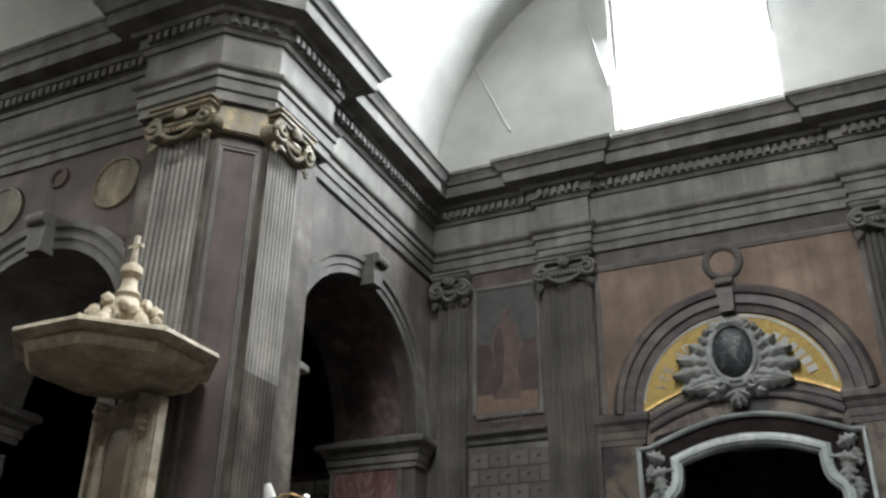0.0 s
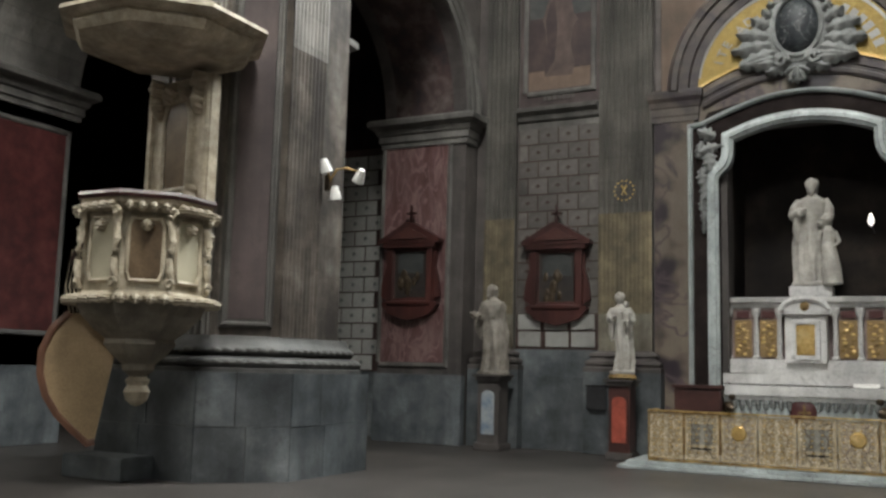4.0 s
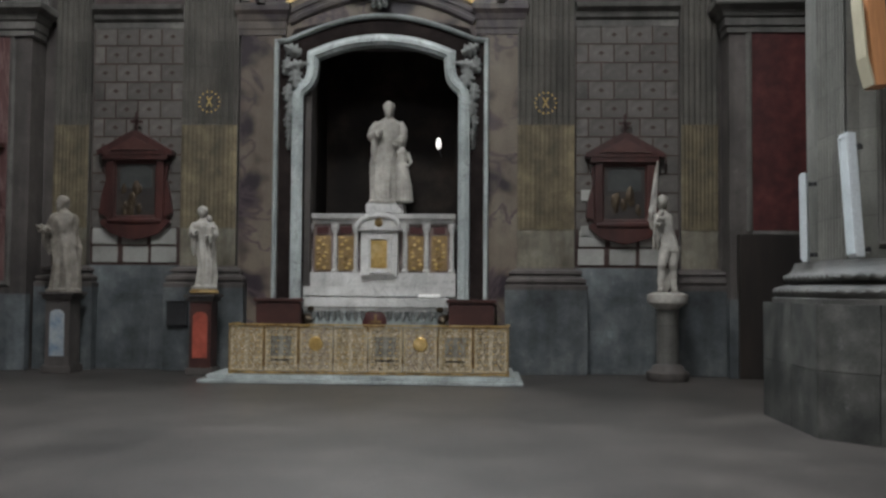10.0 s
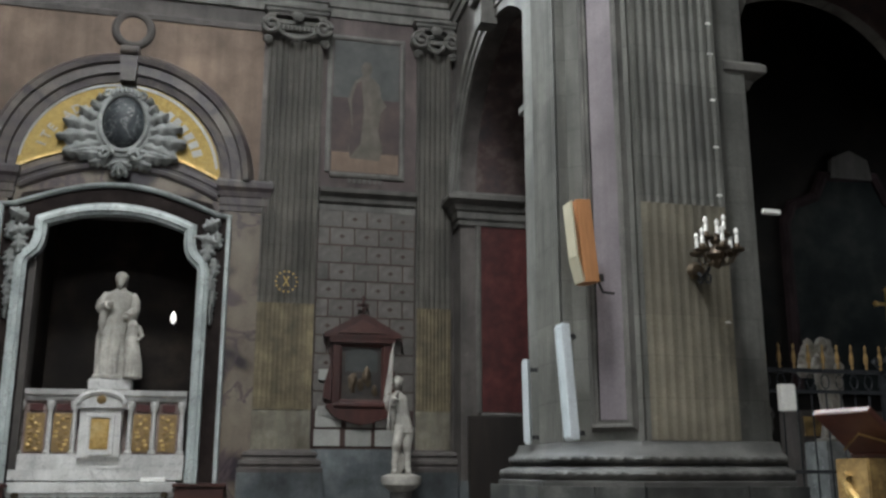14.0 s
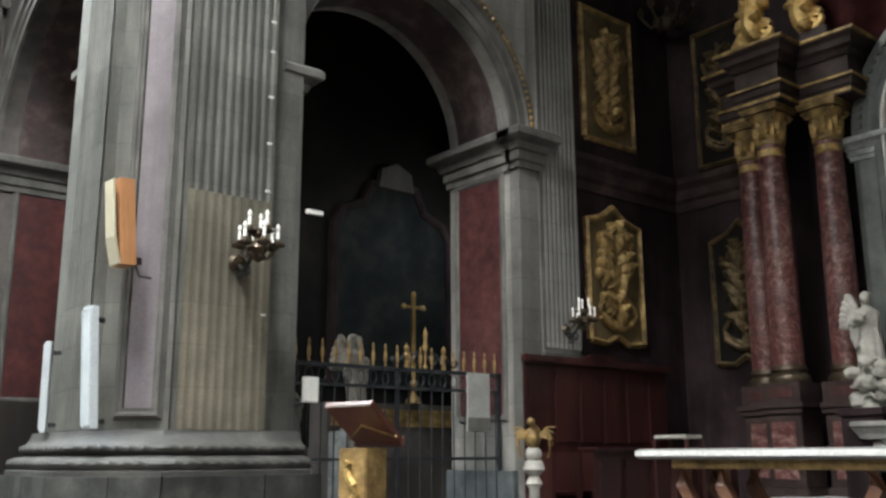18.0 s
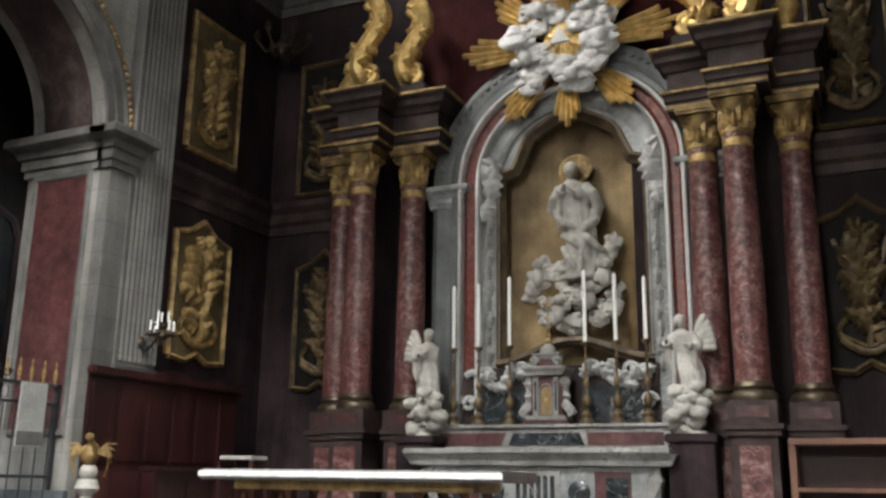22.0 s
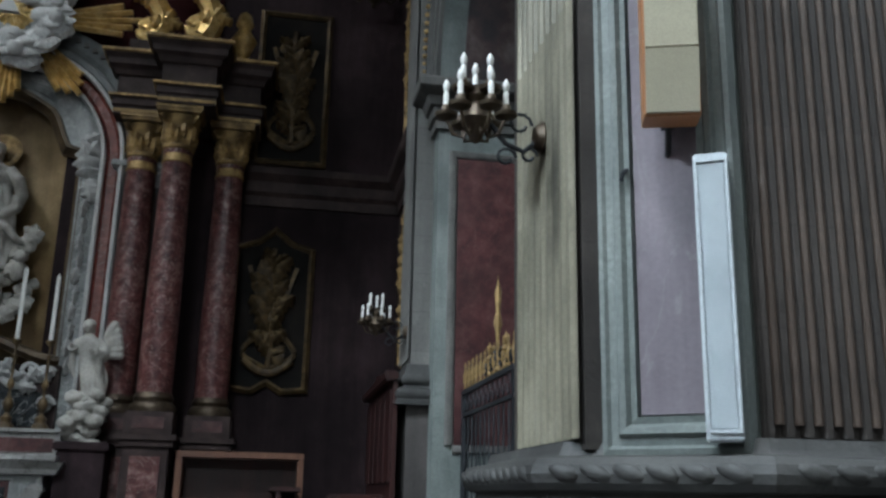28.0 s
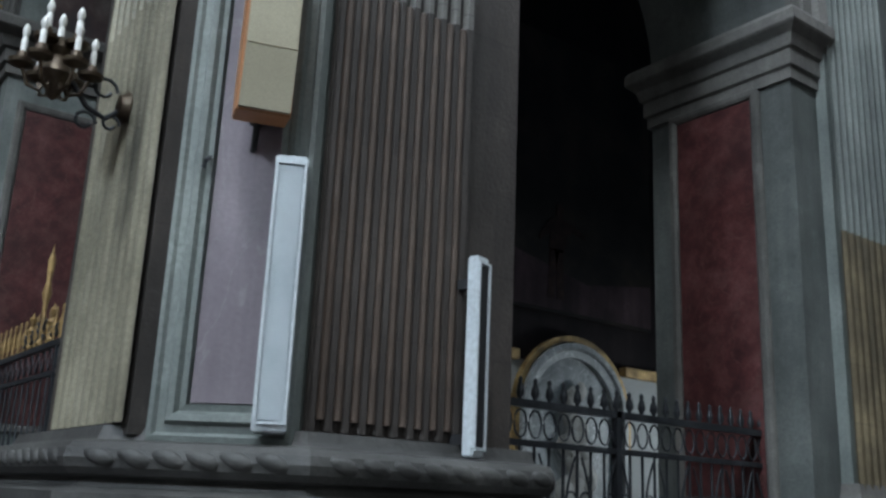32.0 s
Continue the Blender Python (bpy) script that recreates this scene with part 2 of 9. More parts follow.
M_WOOD = mat("dark_red_wood", [(0.0156, 0.0045, 0.0041), (0.0313, 0.0081, 0.0071), (0.0581, 0.0152, 0.0122)], 3.0, .42, bump=.12, stretch=(1, 1, .15), coat=.12)
M_WOODMID = mat("brown_wood", [(.085, .036, .022), (.13, .058, .034), (.19, .09, .052)], 3.0, .45, bump=.12, stretch=(1, 1, .15))
M_ORANGE = mat("orange_veneer", [(.38, .17, .07), (.45, .21, .09), (.52, .26, .12)], 3.0, .5, bump=.05, stretch=(1, 1, .1), dirt=.1)
M_CREAM = mat("beige_grille_cloth", [(.40, .36, .26), (.44, .40, .29), (.48, .43, .32)], 2.0, .8, bump=.2, fine=200, dirt=.12)
M_SPK = mat("pale_grey_metal", [(.50, .54, .57), (.55, .59, .62), (.60, .64, .67)], 2.0, .45, bump=.03, dirt=.1)
M_SPKMESH = mat("speaker_mesh", [(.40, .45, .48), (.47, .52, .55), (.56, .61, .64)], 2.2, .55, bump=.5, fine=260, dirt=.1)
M_BLACK = mat("black_metal", [(.012, .012, .013), (.02, .02, .022), (.03, .03, .033)], 4.0, .45, bump=.05)
M_IRON = mat("wrought_iron", [(.02, .022, .026), (.035, .038, .044), (.06, .065, .072)], 6.0, .45, .4, bump=.15)
M_BRONZE = mat("dark_bronze", [(.045, .032, .022), (.08, .058, .038), (.13, .10, .065)], 8.0, .4, .6, bump=.2)
M_CANDLE = mat("white_wax", [(.70, .69, .66), (.76, .75, .72), (.80, .79, .76)], 3.0, .5, bump=.04, dirt=.08)
M_PLASTER = mat("dull_plaster", [(.055, .05, .047), (.09, .082, .077), (.14, .128, .118)], .7, .85, bump=.2, dirt=.5, streak=.3)
M_DARKWALL = mat("dark_brown_wall", [(0.015, 0.0095, 0.0109), (0.0334, 0.0212, 0.0238), (0.0634, 0.0411, 0.0445)], .8, .7, bump=.2, dirt=.5, streak=.45, spec=.12, chips=.5)
M_ALTARDARK = mat("dark_altar_stone", [(0.0253, 0.0171, 0.0169), (0.0507, 0.0342, 0.0323), (0.0994, 0.0669, 0.0614)], 2.2, .6, bump=.25, dirt=.5, streak=.3, spec=.2)
M_REDBAND = mat("red_marble_band", [(.085, .016, .011), (.16, .034, .024), (.25, .075, .055)], 7.0, .35, bump=.05, vein=((.33, .20, .17), 4.0, .010), dirt=.35)
M_LAVGREY = mat("grey_mauve_panel", [(.15, .128, .14), (.20, .172, .188), (.25, .218, .235)], 1.2, .7, bump=.12, dirt=.35, streak=.25)
# Near-black so the rooms beyond the arches read unlit; shade put into colour.
M_CHAPELDARK = mat("shade_dark_chapel_wall", [(0.0059, 0.0042, 0.0046), (0.013, 0.0094, 0.0097), (0.026, 0.0189, 0.0189)], .8, .7, bump=.2, dirt=.5, streak=.45, spec=.1, chips=.5)
M_REDATTIC = mat("dull_dark_red_paint", [(0.0272, 0.0061, 0.0068), (0.0462, 0.0109, 0.0116), (0.0666, 0.019, 0.0184)], 1.6, .8, bump=.08, dirt=.5, streak=.3, spec=.08, chips=.3)
M_SOCLEDARK = mat("dark_patchy_socle_stone", [(.017, .018, .018), (.040, .042, .040), (.085, .086, .080), (.15, .15, .14)], 1.5, .6, bump=.3, dirt=.7, streak=.45, rnd=.25, chips=.95)
# White altar marble darkened, so its shade is held in the colour.
M_ALTARWHITE = mat("shaded_white_altar_marble", [(.25, .24, .23), (.34, .33, .315), (.45, .435, .415)], 2.2, .42, bump=.1, vein=((.16, .14, .14), 2.4, .014), dirt=.5, streak=.25)
M_PIERSTONE = mat("greenish_pier_stone", [(0.0882, 0.0882, 0.0792), (0.1278, 0.126, 0.1134), (0.171, 0.1674, 0.1512)], 1.1, .72, bump=.3, dirt=.55, streak=.45, blocks=(1.15, .47, .66), chips=0.5)
M_BLACKDULL = mat("dull_black_marble", [(.012, .014, .016), (.03, .035, .04), (.07, .08, .085)], 4.0, .48, bump=.03, vein=((.22, .22, .22), 2.0, .010), dirt=.3, spec=.3)
M_CARTGREY = mat("grey_carved_stucco", [(.22, .228, .225), (.30, .31, .305), (.39, .40, .39)], 5.0, .65, bump=.4, dirt=.6, streak=.2)
M_PALESTONE = mat("pale_pier_stone", [(.20, .188, .172), (.285, .27, .248), (.36, .345, .32)], 1.1, .72, bump=.3, dirt=.5, streak=.35, blocks=(1.15, .47, .66), chips=.4)
M_STATUETAN = mat("soiled_tan_plaster", [(.20, .175, .145), (.30, .27, .23), (.40, .37, .325)], 6.0, .65, bump=.25, dirt=.5, streak=.2)
M_FOOTPALE = mat("pale_flaking_wash", [(.115, .098, .070), (.185, .165, .125), (.27, .25, .205)], 2.2, .7, bump=.25, dirt=.5, streak=.45, chips=.6)
M_REDLEATHER = mat("red_brown_desk_wood", [(.060, .020, .014), (.105, .036, .025), (.15, .056, .040)], 3.0, .45, bump=.12, stretch=(1, 1, .15), dirt=.3)
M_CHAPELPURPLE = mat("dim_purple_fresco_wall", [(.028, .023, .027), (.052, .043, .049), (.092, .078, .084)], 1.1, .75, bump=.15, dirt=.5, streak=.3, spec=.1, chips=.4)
M_PULPIT = mat("cream_carved_marble", [(.34, .285, .20), (.48, .41, .30), (.62, .545, .42)], 6.0, .6, bump=.3, dirt=.5, streak=.15, chips=0.4)
M_PULPITBROWN = mat("brown_marble_inset", [(.075, .048, .026), (.125, .082, .045), (.19, .13, .075)], 2.5, .4, bump=.05, dirt=.3)
M_NICHE = mat("near_black_paint", [(.006, .006, .006), (.014, .012, .011), (.034, .026, .02)], .9, .7, bump=.1, dirt=.5, spec=.12)
M_FLOOR = mat("worn_stone_floor", [(0.039, 0.0338, 0.0312), (0.0533, 0.0466, 0.043), (0.0738, 0.0651, 0.0599)], 1.1, .42, bump=.2, dirt=.6, rnd=.12, blocks=None, chips=0.6)
M_GOLDDIM = mat("dark_gilding", [(0.048, 0.032, 0.0176), (0.12, 0.08, 0.0368), (0.272, 0.184, 0.08)], 6.0, .5, .3, bump=.4, dirt=.6)
M_GOLDPANEL = mat("old_gilt_ground", [(0.077, 0.056, 0.0252), (0.14, 0.1022, 0.0476), (0.224, 0.1652, 0.0812)], 3.0, .55, .2, bump=.3, dirt=.5)
M_ARCHGREY = mat("grey_arch_marble", [(.088, .095, .096), (.135, .143, .142), (.195, .203, .20)], 2.4, .5, bump=.15, dirt=.4, streak=.25)
M_BROWNGILT = mat("brown_gilt_moulding", [(.055, .036, .02), (.105, .072, .04), (.18, .125, .07)], 4.0, .45, .2, bump=.2, dirt=.4)
M_NICHEBROWN = mat("very_dark_brown_niche", [(.010, .008, .008), (.022, .017, .015), (.05, .038, .03)], 1.2, .7, bump=.1, dirt=.5, spec=.15)
M_WOODBLACK = mat("blackish_wood", [(.008, .006, .005), (.015, .011, .009), (.028, .02, .016)], 3.0, .5, bump=.12, stretch=(1, 1, .15))
M_CANVAS = mat("dark_green_canvas", [(.006, .008, .009), (.015, .018, .019), (.035, .036, .034)], 1.3, .7, bump=.1, dirt=.3, spec=.08)
M_BROWNGREY = mat("brown_stained_stone", [(.034, .028, .024), (.058, .048, .042), (.088, .075, .066)], 1.4, .7, bump=.3, dirt=.5, streak=.4, blocks=(1.15, .47, .8), chips=0.45)
M_BASESTONE = mat("dark_base_moulding", [(0.042, 0.0408, 0.039), (0.069, 0.0672, 0.0636), (0.108, 0.105, 0.099)], 2.5, .6, bump=.3, dirt=.5, chips=0.7)
M_PEACH = mat("peach_fresco_ground", [(.1224, .0828, .0612), (.18, .1224, .09), (.2376, .1656, .1224)], 1.4, .75, bump=.1, dirt=.45, streak=.25)
M_GILTSTONE = mat("stone_with_worn_gilding", [(.13, .12, .10), (.19, .165, .115), (.30, .225, .11)], 7.0, .6, .15, bump=.3, dirt=.5)
M_PALEREED = mat("pale_ochre_reeds", [(0.1978, 0.1794, 0.1292), (0.276, 0.2502, 0.1818), (0.3496, 0.3174, 0.2392)], 1.8, .6, bump=.25, dirt=.5, streak=.45, chips=0.5)
M_FRESCO = mat("faded_red_fresco", [(.0338, .03, .0315), (.075, .045, .0435), (.1575, .1312, .1162)], 2.6, .75, bump=.15, dirt=.5)
def soot(m, x, z, rx, rz, seed):
    """A sooty smear of its own shape on a surface, about the local place (x, z)."""
    n, l = m.node_tree.nodes, m.node_tree.links
    b = n["Principled BSDF"]
    src = b.inputs["Base Color"].links[0].from_socket
    tc = n.new("ShaderNodeTexCoord")
    no = n.new("ShaderNodeTexNoise"); no.inputs["Scale"].default_value, no.inputs["Detail"].default_value = 5.0 + seed, 6
    l.new(tc.outputs["Object"], no.inputs[0])
    mp = n.new("ShaderNodeMapping")
    mp.inputs["Location"].default_value, mp.inputs["Scale"].default_value = (-x / rx, 0, -z / rz), (1 / rx, .01, 1 / rz)
    l.new(tc.outputs["Object"], mp.inputs[0])
    ln = n.new("ShaderNodeVectorMath"); ln.operation = 'LENGTH'; l.new(mp.outputs[0], ln.inputs[0])
    ad = n.new("ShaderNodeMath"); ad.operation = 'ADD'; l.new(ln.outputs["Value"], ad.inputs[0]); l.new(no.outputs[0], ad.inputs[1])
    r = n.new("ShaderNodeMapRange"); r.inputs[1].default_value, r.inputs[2].default_value, r.inputs[3].default_value, r.inputs[4].default_value = 0.55, 1.5, 0.22, 1.0
    l.new(ad.outputs[0], r.inputs[0])
    vm = n.new("ShaderNodeVectorMath"); vm.operation = 'SCALE'
    l.new(src, vm.inputs[0]); l.new(r.outputs[0], vm.inputs["Scale"])
    l.new(vm.outputs[0], b.inputs["Base Color"])


soot(M_PALEREED, .25, 3.22, .16, .55, 0)
M_TILEBLOCK = mat("greyish_block_tile", [(0.0742, 0.0668, 0.0604), (0.1113, 0.1007, 0.0912), (0.159, 0.1452, 0.1283)], 4.0, .6, bump=.15, dirt=.55, rnd=.2, chips=0.45)
M_TILEWHITE = mat("pale_votive_plaque", [(.272, .268, .252), (.344, .34, .32), (.416, .412, .388)], 2.5, .4, bump=.08, dirt=.35, rnd=.15)
M_JOINT = mat("red_joint_paint", [(0.0304, 0.0143, 0.0118), (0.0465, 0.0222, 0.0179), (0.0644, 0.0322, 0.0268)], 2.0, .7, bump=.1, dirt=.4)
M_STATION = mat("reddish_mahogany", [(.024, .0068, .0056), (.048, .0128, .0104), (.084, .024, .0192)], 3.0, .45, bump=.12, stretch=(1, 1, .15), coat=.1, dirt=.4)
M_OCHREPALE = mat("faint_ochre_wash", [(0.1305, 0.1164, 0.0881), (0.1763, 0.1565, 0.1164), (0.2257, 0.201, 0.1516)], 1.6, .65, bump=.3, dirt=.5, streak=.4, blocks=(1.15, .47, .8), chips=.5)
M_DIMSTONE = mat("dim_greenish_stone", [(.066, .073, .070), (.105, .114, .108), (.155, .165, .155)], 1.2, .65, bump=.3, dirt=.5, streak=.4, chips=.5)
M_STAINED = mat("brown_smeared_stone", [(.030, .023, .018), (.058, .046, .038), (.12, .10, .082), (.20, .182, .16)], 1.3, .7, bump=.3, dirt=.5, streak=.55, blocks=(1.15, .47, .75), chips=.6)
M_PILSTONE = mat("aged_pilaster_stone", [(.066, .060, .052), (.105, .097, .084), (.158, .146, .126)], 1.1, .72, bump=.3, dirt=.55, streak=.4, blocks=(1.15, .47, .66), chips=0.5)
M_GREENGREY = mat("grey_green_stone", [(0.126, 0.1445, 0.1361), (0.1848, 0.2058, 0.1932), (0.252, 0.273, 0.2562)], 1.4, .6, bump=.25, dirt=.4, streak=.35, chips=0.45)
M_BROWNMARB = mat("brown_violet_marble", [(.058, .047, .044), (.105, .087, .078), (.19, .162, .134)], 1.3, .42, bump=.05, vein=((.060, .048, .054), .7, .10), dirt=.45, streak=.15, blocks=(2.0, .85, .6), spec=.3, chips=0.35)
M_REDBOX = mat("oxblood_painted_wood", [(.030, .011, .009), (.052, .018, .015), (.082, .030, .024)], 2.0, .45, bump=.1)
M_REDPANEL = mat("vermilion_panel", [(.22, .045, .03), (.33, .065, .04), (.42, .095, .06)], 5.0, .5, bump=.08, dirt=.4)
M_SILVER = mat("polished_edge_metal", [(.70, .69, .67), (.76, .75, .73), (.82, .81, .79)], 3.0, .22, .25, bump=.02, dirt=.1)


def glow(name, colour, strength):
    m = bpy.data.materials.new(name)
    m.use_nodes = True
    b = m.node_tree.nodes["Principled BSDF"]
    b.inputs["Base Color"].default_value = (*colour, 1)
    b.inputs["Emission Color"].default_value = (*colour, 1)
    b.inputs["Emission Strength"].default_value = strength
    return m


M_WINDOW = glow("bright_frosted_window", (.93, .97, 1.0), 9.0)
M_BULB = glow("lit_bulb", (1.0, .97, .92), 1.2)


# ---- mesh helpers ----
def part(name, bm, material, parent=None, label="", smooth=False, kind="", m=None):
    """Links a bmesh as one mesh object, under a thing if one is given."""
    bmesh.ops.recalc_face_normals(bm, faces=bm.faces)
    me = bpy.data.meshes.new(name)
    bm.to_mesh(me)
    bm.free()
    me.materials.append(material)
    if smooth:
        me.polygons.foreach_set("use_smooth", [True] * len(me.polygons))
        me.set_sharp_from_angle(angle=radians(38))
    ob = new(name, me)
    if m is not None:
        ob.matrix_world = m
    if parent is not None:
        ob.parent = parent
    tagged(ob, label=label, kind=kind)
    return ob


def thing(name, at, label, category, group="", kind="", rz=0.0):
    ob = new(name)
    ob.empty_display_size = 0.2
    ob.matrix_world = pose(*at, 0, 0, rz)
    return tagged(ob, label=label, category=category, group=group, kind=kind)


def box(x0, x1, y0, y1, z0, z1, bev=0.0, bm=None):
    b = bm or bmesh.new()
    t = bmesh.new()
    bmesh.ops.create_cube(t, size=1)
    for v in t.verts:
        v.co = Vector(((x0 + x1) / 2 + v.co.x * (x1 - x0), (y0 + y1) / 2 + v.co.y * (y1 - y0), (z0 + z1) / 2 + v.co.z * (z1 - z0)))
    if bev > 0:
        bmesh.ops.bevel(t, geom=t.edges[:], offset=bev, segments=2, affect='EDGES', clamp_overlap=True)
    return merge(b, t)


def merge(b, t, m=None):
    vs = [b.verts.new((m @ v.co) if m is not None else v.co) for v in t.verts]
    t.verts.index_update()
    for f in t.faces:
        b.faces.new([vs[v.index] for v in f.verts])
    t.free()
    return b


def lathe(profile, seg=24, bm=None, m=None, a0=0.0, a1=2 * math.pi):
    """A turned form: profile of (radius, z)."""
    b = bm or bmesh.new()
    full = abs(a1 - a0 - 2 * math.pi) < 1e-6
    n = seg if full else seg + 1
    rings = []
    for r, z in profile:
        ring = []
        for i in range(n):
            a = a0 + (a1 - a0) * i / seg
            co = Vector((r * math.cos(a), r * math.sin(a), z))
            ring.append(b.verts.new(m @ co if m is not None else co))
        rings.append(ring)
    for k in range(len(rings) - 1):
        for i in range(n if full else n - 1):
            j = (i + 1) % n
            b.faces.new((rings[k][i], rings[k][j], rings[k + 1][j], rings[k + 1][i]))
    if full:
        if profile[0][0] > 1e-4:
            b.faces.new(rings[0][::-1])
        if profile[-1][0] > 1e-4:
            b.faces.new(rings[-1])
    return b


def prism(outline, z0, z1, bm=None):
    """An outline of (x, y) raised from z0 to z1."""
    b = bm or bmesh.new()
    lo = [b.verts.new((x, y, z0)) for x, y in outline]
    hi = [b.verts.new((x, y, z1)) for x, y in outline]
    n = len(outline)
    for i in range(n):
        j = (i + 1) % n
        b.faces.new((lo[i], lo[j], hi[j], hi[i]))
    b.faces.new(lo[::-1])
    b.faces.new(hi)
    return b


def slab(outline, d0, d1, m=None, bm=None):
    """An upright outline of (x, z), from depth d0 to d1 along y."""
    b = bm or bmesh.new()
    fa = [b.verts.new(m @ Vector((x, d0, z)) if m is not None else (x, d0, z)) for x, z in outline]
    ba = [b.verts.new(m @ Vector((x, d1, z)) if m is not None else (x, d1, z)) for x, z in outline]
    n = len(outline)
    for i in range(n):
        j = (i + 1) % n
        b.faces.new((fa[i], fa[j], ba[j], ba[i]))
    b.faces.new(fa[::-1])
    b.faces.new(ba)
    return b


def sweep(path, profile, closed=False, bm=None):
    """A moulding: profile of (outward, z) carried along a plan path of (x, y), outward to the right of its way, mitred."""
    b = bm or bmesh.new()
    n = len(path)
    pts = [Vector(p) for p in path]
    rows = []
    for i in range(n):
        d0 = (pts[i] - pts[i - 1]).normalized() if (i > 0 or closed) else None
        d1 = (pts[(i + 1) % n] - pts[i]).normalized() if (i < n - 1 or closed) else None
        d0 = d0 or d1
        d1 = d1 or d0
        n0, n1 = Vector((d0.y, -d0.x)), Vector((d1.y, -d1.x))
        k = n0 + n1
        k = k / max(0.35, k.dot(n0)) if k.length > 1e-6 else n0
        rows.append([b.verts.new((pts[i].x + k.x * o, pts[i].y + k.y * o, z)) for o, z in profile])
    for i in range(n if closed else n - 1):
        r0, r1 = rows[i], rows[(i + 1) % n]
        for a in range(len(profile) - 1):
            b.faces.new((r0[a], r1[a], r1[a + 1], r0[a + 1]))
    if not closed:
        for r in (rows[0], rows[-1]):
            if len(r) > 2:
                b.faces.new(r)
    return b


def rail(path, section, bm=None, up=Vector((0, 0, 1))):
    """A bar of the given outline (side, up) along a 3D path."""
    b = bm or bmesh.new()
    pts = [Vector(p) for p in path]
    rows = []
    for i, p in enumerate(pts):
        d = (pts[min(i + 1, len(pts) - 1)] - pts[max(i - 1, 0)]).normalized()
        s = d.cross(up)
        s = s.normalized() if s.length > 1e-5 else Vector((1, 0, 0))
        w = s.cross(d).normalized()
        rows.append([b.verts.new(p + s * o + w * q) for o, q in section])
    k = len(section)
    for i in range(len(rows) - 1):
        for a in range(k):
            c = (a + 1) % k
            b.faces.new((rows[i][a], rows[i][c], rows[i + 1][c], rows[i + 1][a]))
    b.faces.new(rows[0][::-1])
    b.faces.new(rows[-1])
    return b


def ring_section(r, n=6):
    return [(r * math.cos(2 * math.pi * i / n), r * math.sin(2 * math.pi * i / n)) for i in range(n)]


def tube(path, r, n=6, bm=None):
    return rail(path, ring_section(r, n), bm, Vector((0.03, 0.02, 1)).normalized())


def blob(c, r, seed=0, squash=(1, 1, 1), rough=0.25, bm=None, sub=2):
    """A rounded, uneven lump."""
    b = bm or bmesh.new()
    t = bmesh.new()
    bmesh.ops.create_icosphere(t, subdivisions=sub, radius=1)
    for v in t.verts:
        k = 1 + rough * noise.noise(v.co * 1.7 + Vector((seed * 3.1, seed * 1.7, seed)))
        v.co = Vector((c[0] + v.co.x * r * k * squash[0], c[1] + v.co.y * r * k * squash[1], c[2] + v.co.z * r * k * squash[2]))
    return merge(b, t)


def band(inner, outer, d0, d1, m=None, bm=None):
    """A flat band between two upright outlines of equal count, from depth d0 to d1."""
    b = bm or bmesh.new()
    f = lambda x, y, z: b.verts.new(m @ Vector((x, y, z)) if m is not None else (x, y, z))
    A0, A1 = [f(x, d0, z) for x, z in inner], [f(x, d1, z) for x, z in inner]
    B0, B1 = [f(x, d0, z) for x, z in outer], [f(x, d1, z) for x, z in outer]
    for i in range(len(inner) - 1):
        j = i + 1
        b.faces.new((A0[i], A0[j], B0[j], B0[i]))
        b.faces.new((A1[i], B1[i], B1[j], A1[j]))
        b.faces.new((A0[i], A1[i], A1[j], A0[j]))
        b.faces.new((B0[i], B0[j], B1[j], B1[i]))
    for k in (0, -1):
        b.faces.new((A0[k], B0[k], B1[k], A1[k]))
    return b


def moulded_band(path, steps, m=None, bm=None):
    """A stepped frame along an upright outline: steps of (outward from the outline, forward depth), profile swept in the wall's plane; forward is -y."""
    b = bm or bmesh.new()
    n = len(path)
    pts = [Vector(p) for p in path]
    rows = []
    for i in range(n):
        d0 = (pts[i] - pts[i - 1]).normalized() if i > 0 else None
        d1 = (pts[i + 1] - pts[i]).normalized() if i < n - 1 else None
        d0 = d0 or d1
        d1 = d1 or d0
        n0, n1 = Vector((-d0.y, d0.x)), Vector((-d1.y, d1.x))
        k = n0 + n1
        k = k / max(0.4, k.dot(n0))
        row = []
        for o, q in steps:
            co = Vector((pts[i].x + k.x * o, -q, pts[i].y + k.y * o))
            row.append(b.verts.new(m @ co if m is not None else co))
        rows.append(row)
    for i in range(n - 1):
        for a in range(len(steps) - 1):
            b.faces.new((rows[i][a], rows[i + 1][a], rows[i + 1][a + 1], rows[i][a + 1]))
    for r in (rows[0], rows[-1]):
        if len(r) > 2:
            b.faces.new(r)
    return b


def flutes(w, z0, z1, n, depth=0.035, reed=False):
    """A pilaster's front, w wide about x = 0, forward -y: n hollow flutes, or raised reeds."""
    prof = []
    pitch = w / (n + 0.35)
    land = pitch * 0.32
    x = -w / 2
    prof.append((x, 0.0))
    x += land * 0.9
    for i in range(n):
        g = pitch - land
        for k in range(7):
            a = math.pi * k / 6
            q = math.sin(a) * depth
            prof.append((x + g * k / 6, (-q * .7 if reed else q)))
        x += g + land
        prof.append((min(x - 1e-4, w / 2), 0.0))
    prof[-1] = (w / 2, 0.0)
    b = bmesh.new()
    lo = [b.verts.new((px, py, z0)) for px, py in prof]
    hi = [b.verts.new((px, py, z1)) for px, py in prof]
    for i in range(len(prof) - 1):
        b.faces.new((lo[i], lo[i + 1], hi[i + 1], hi[i]))
    return b


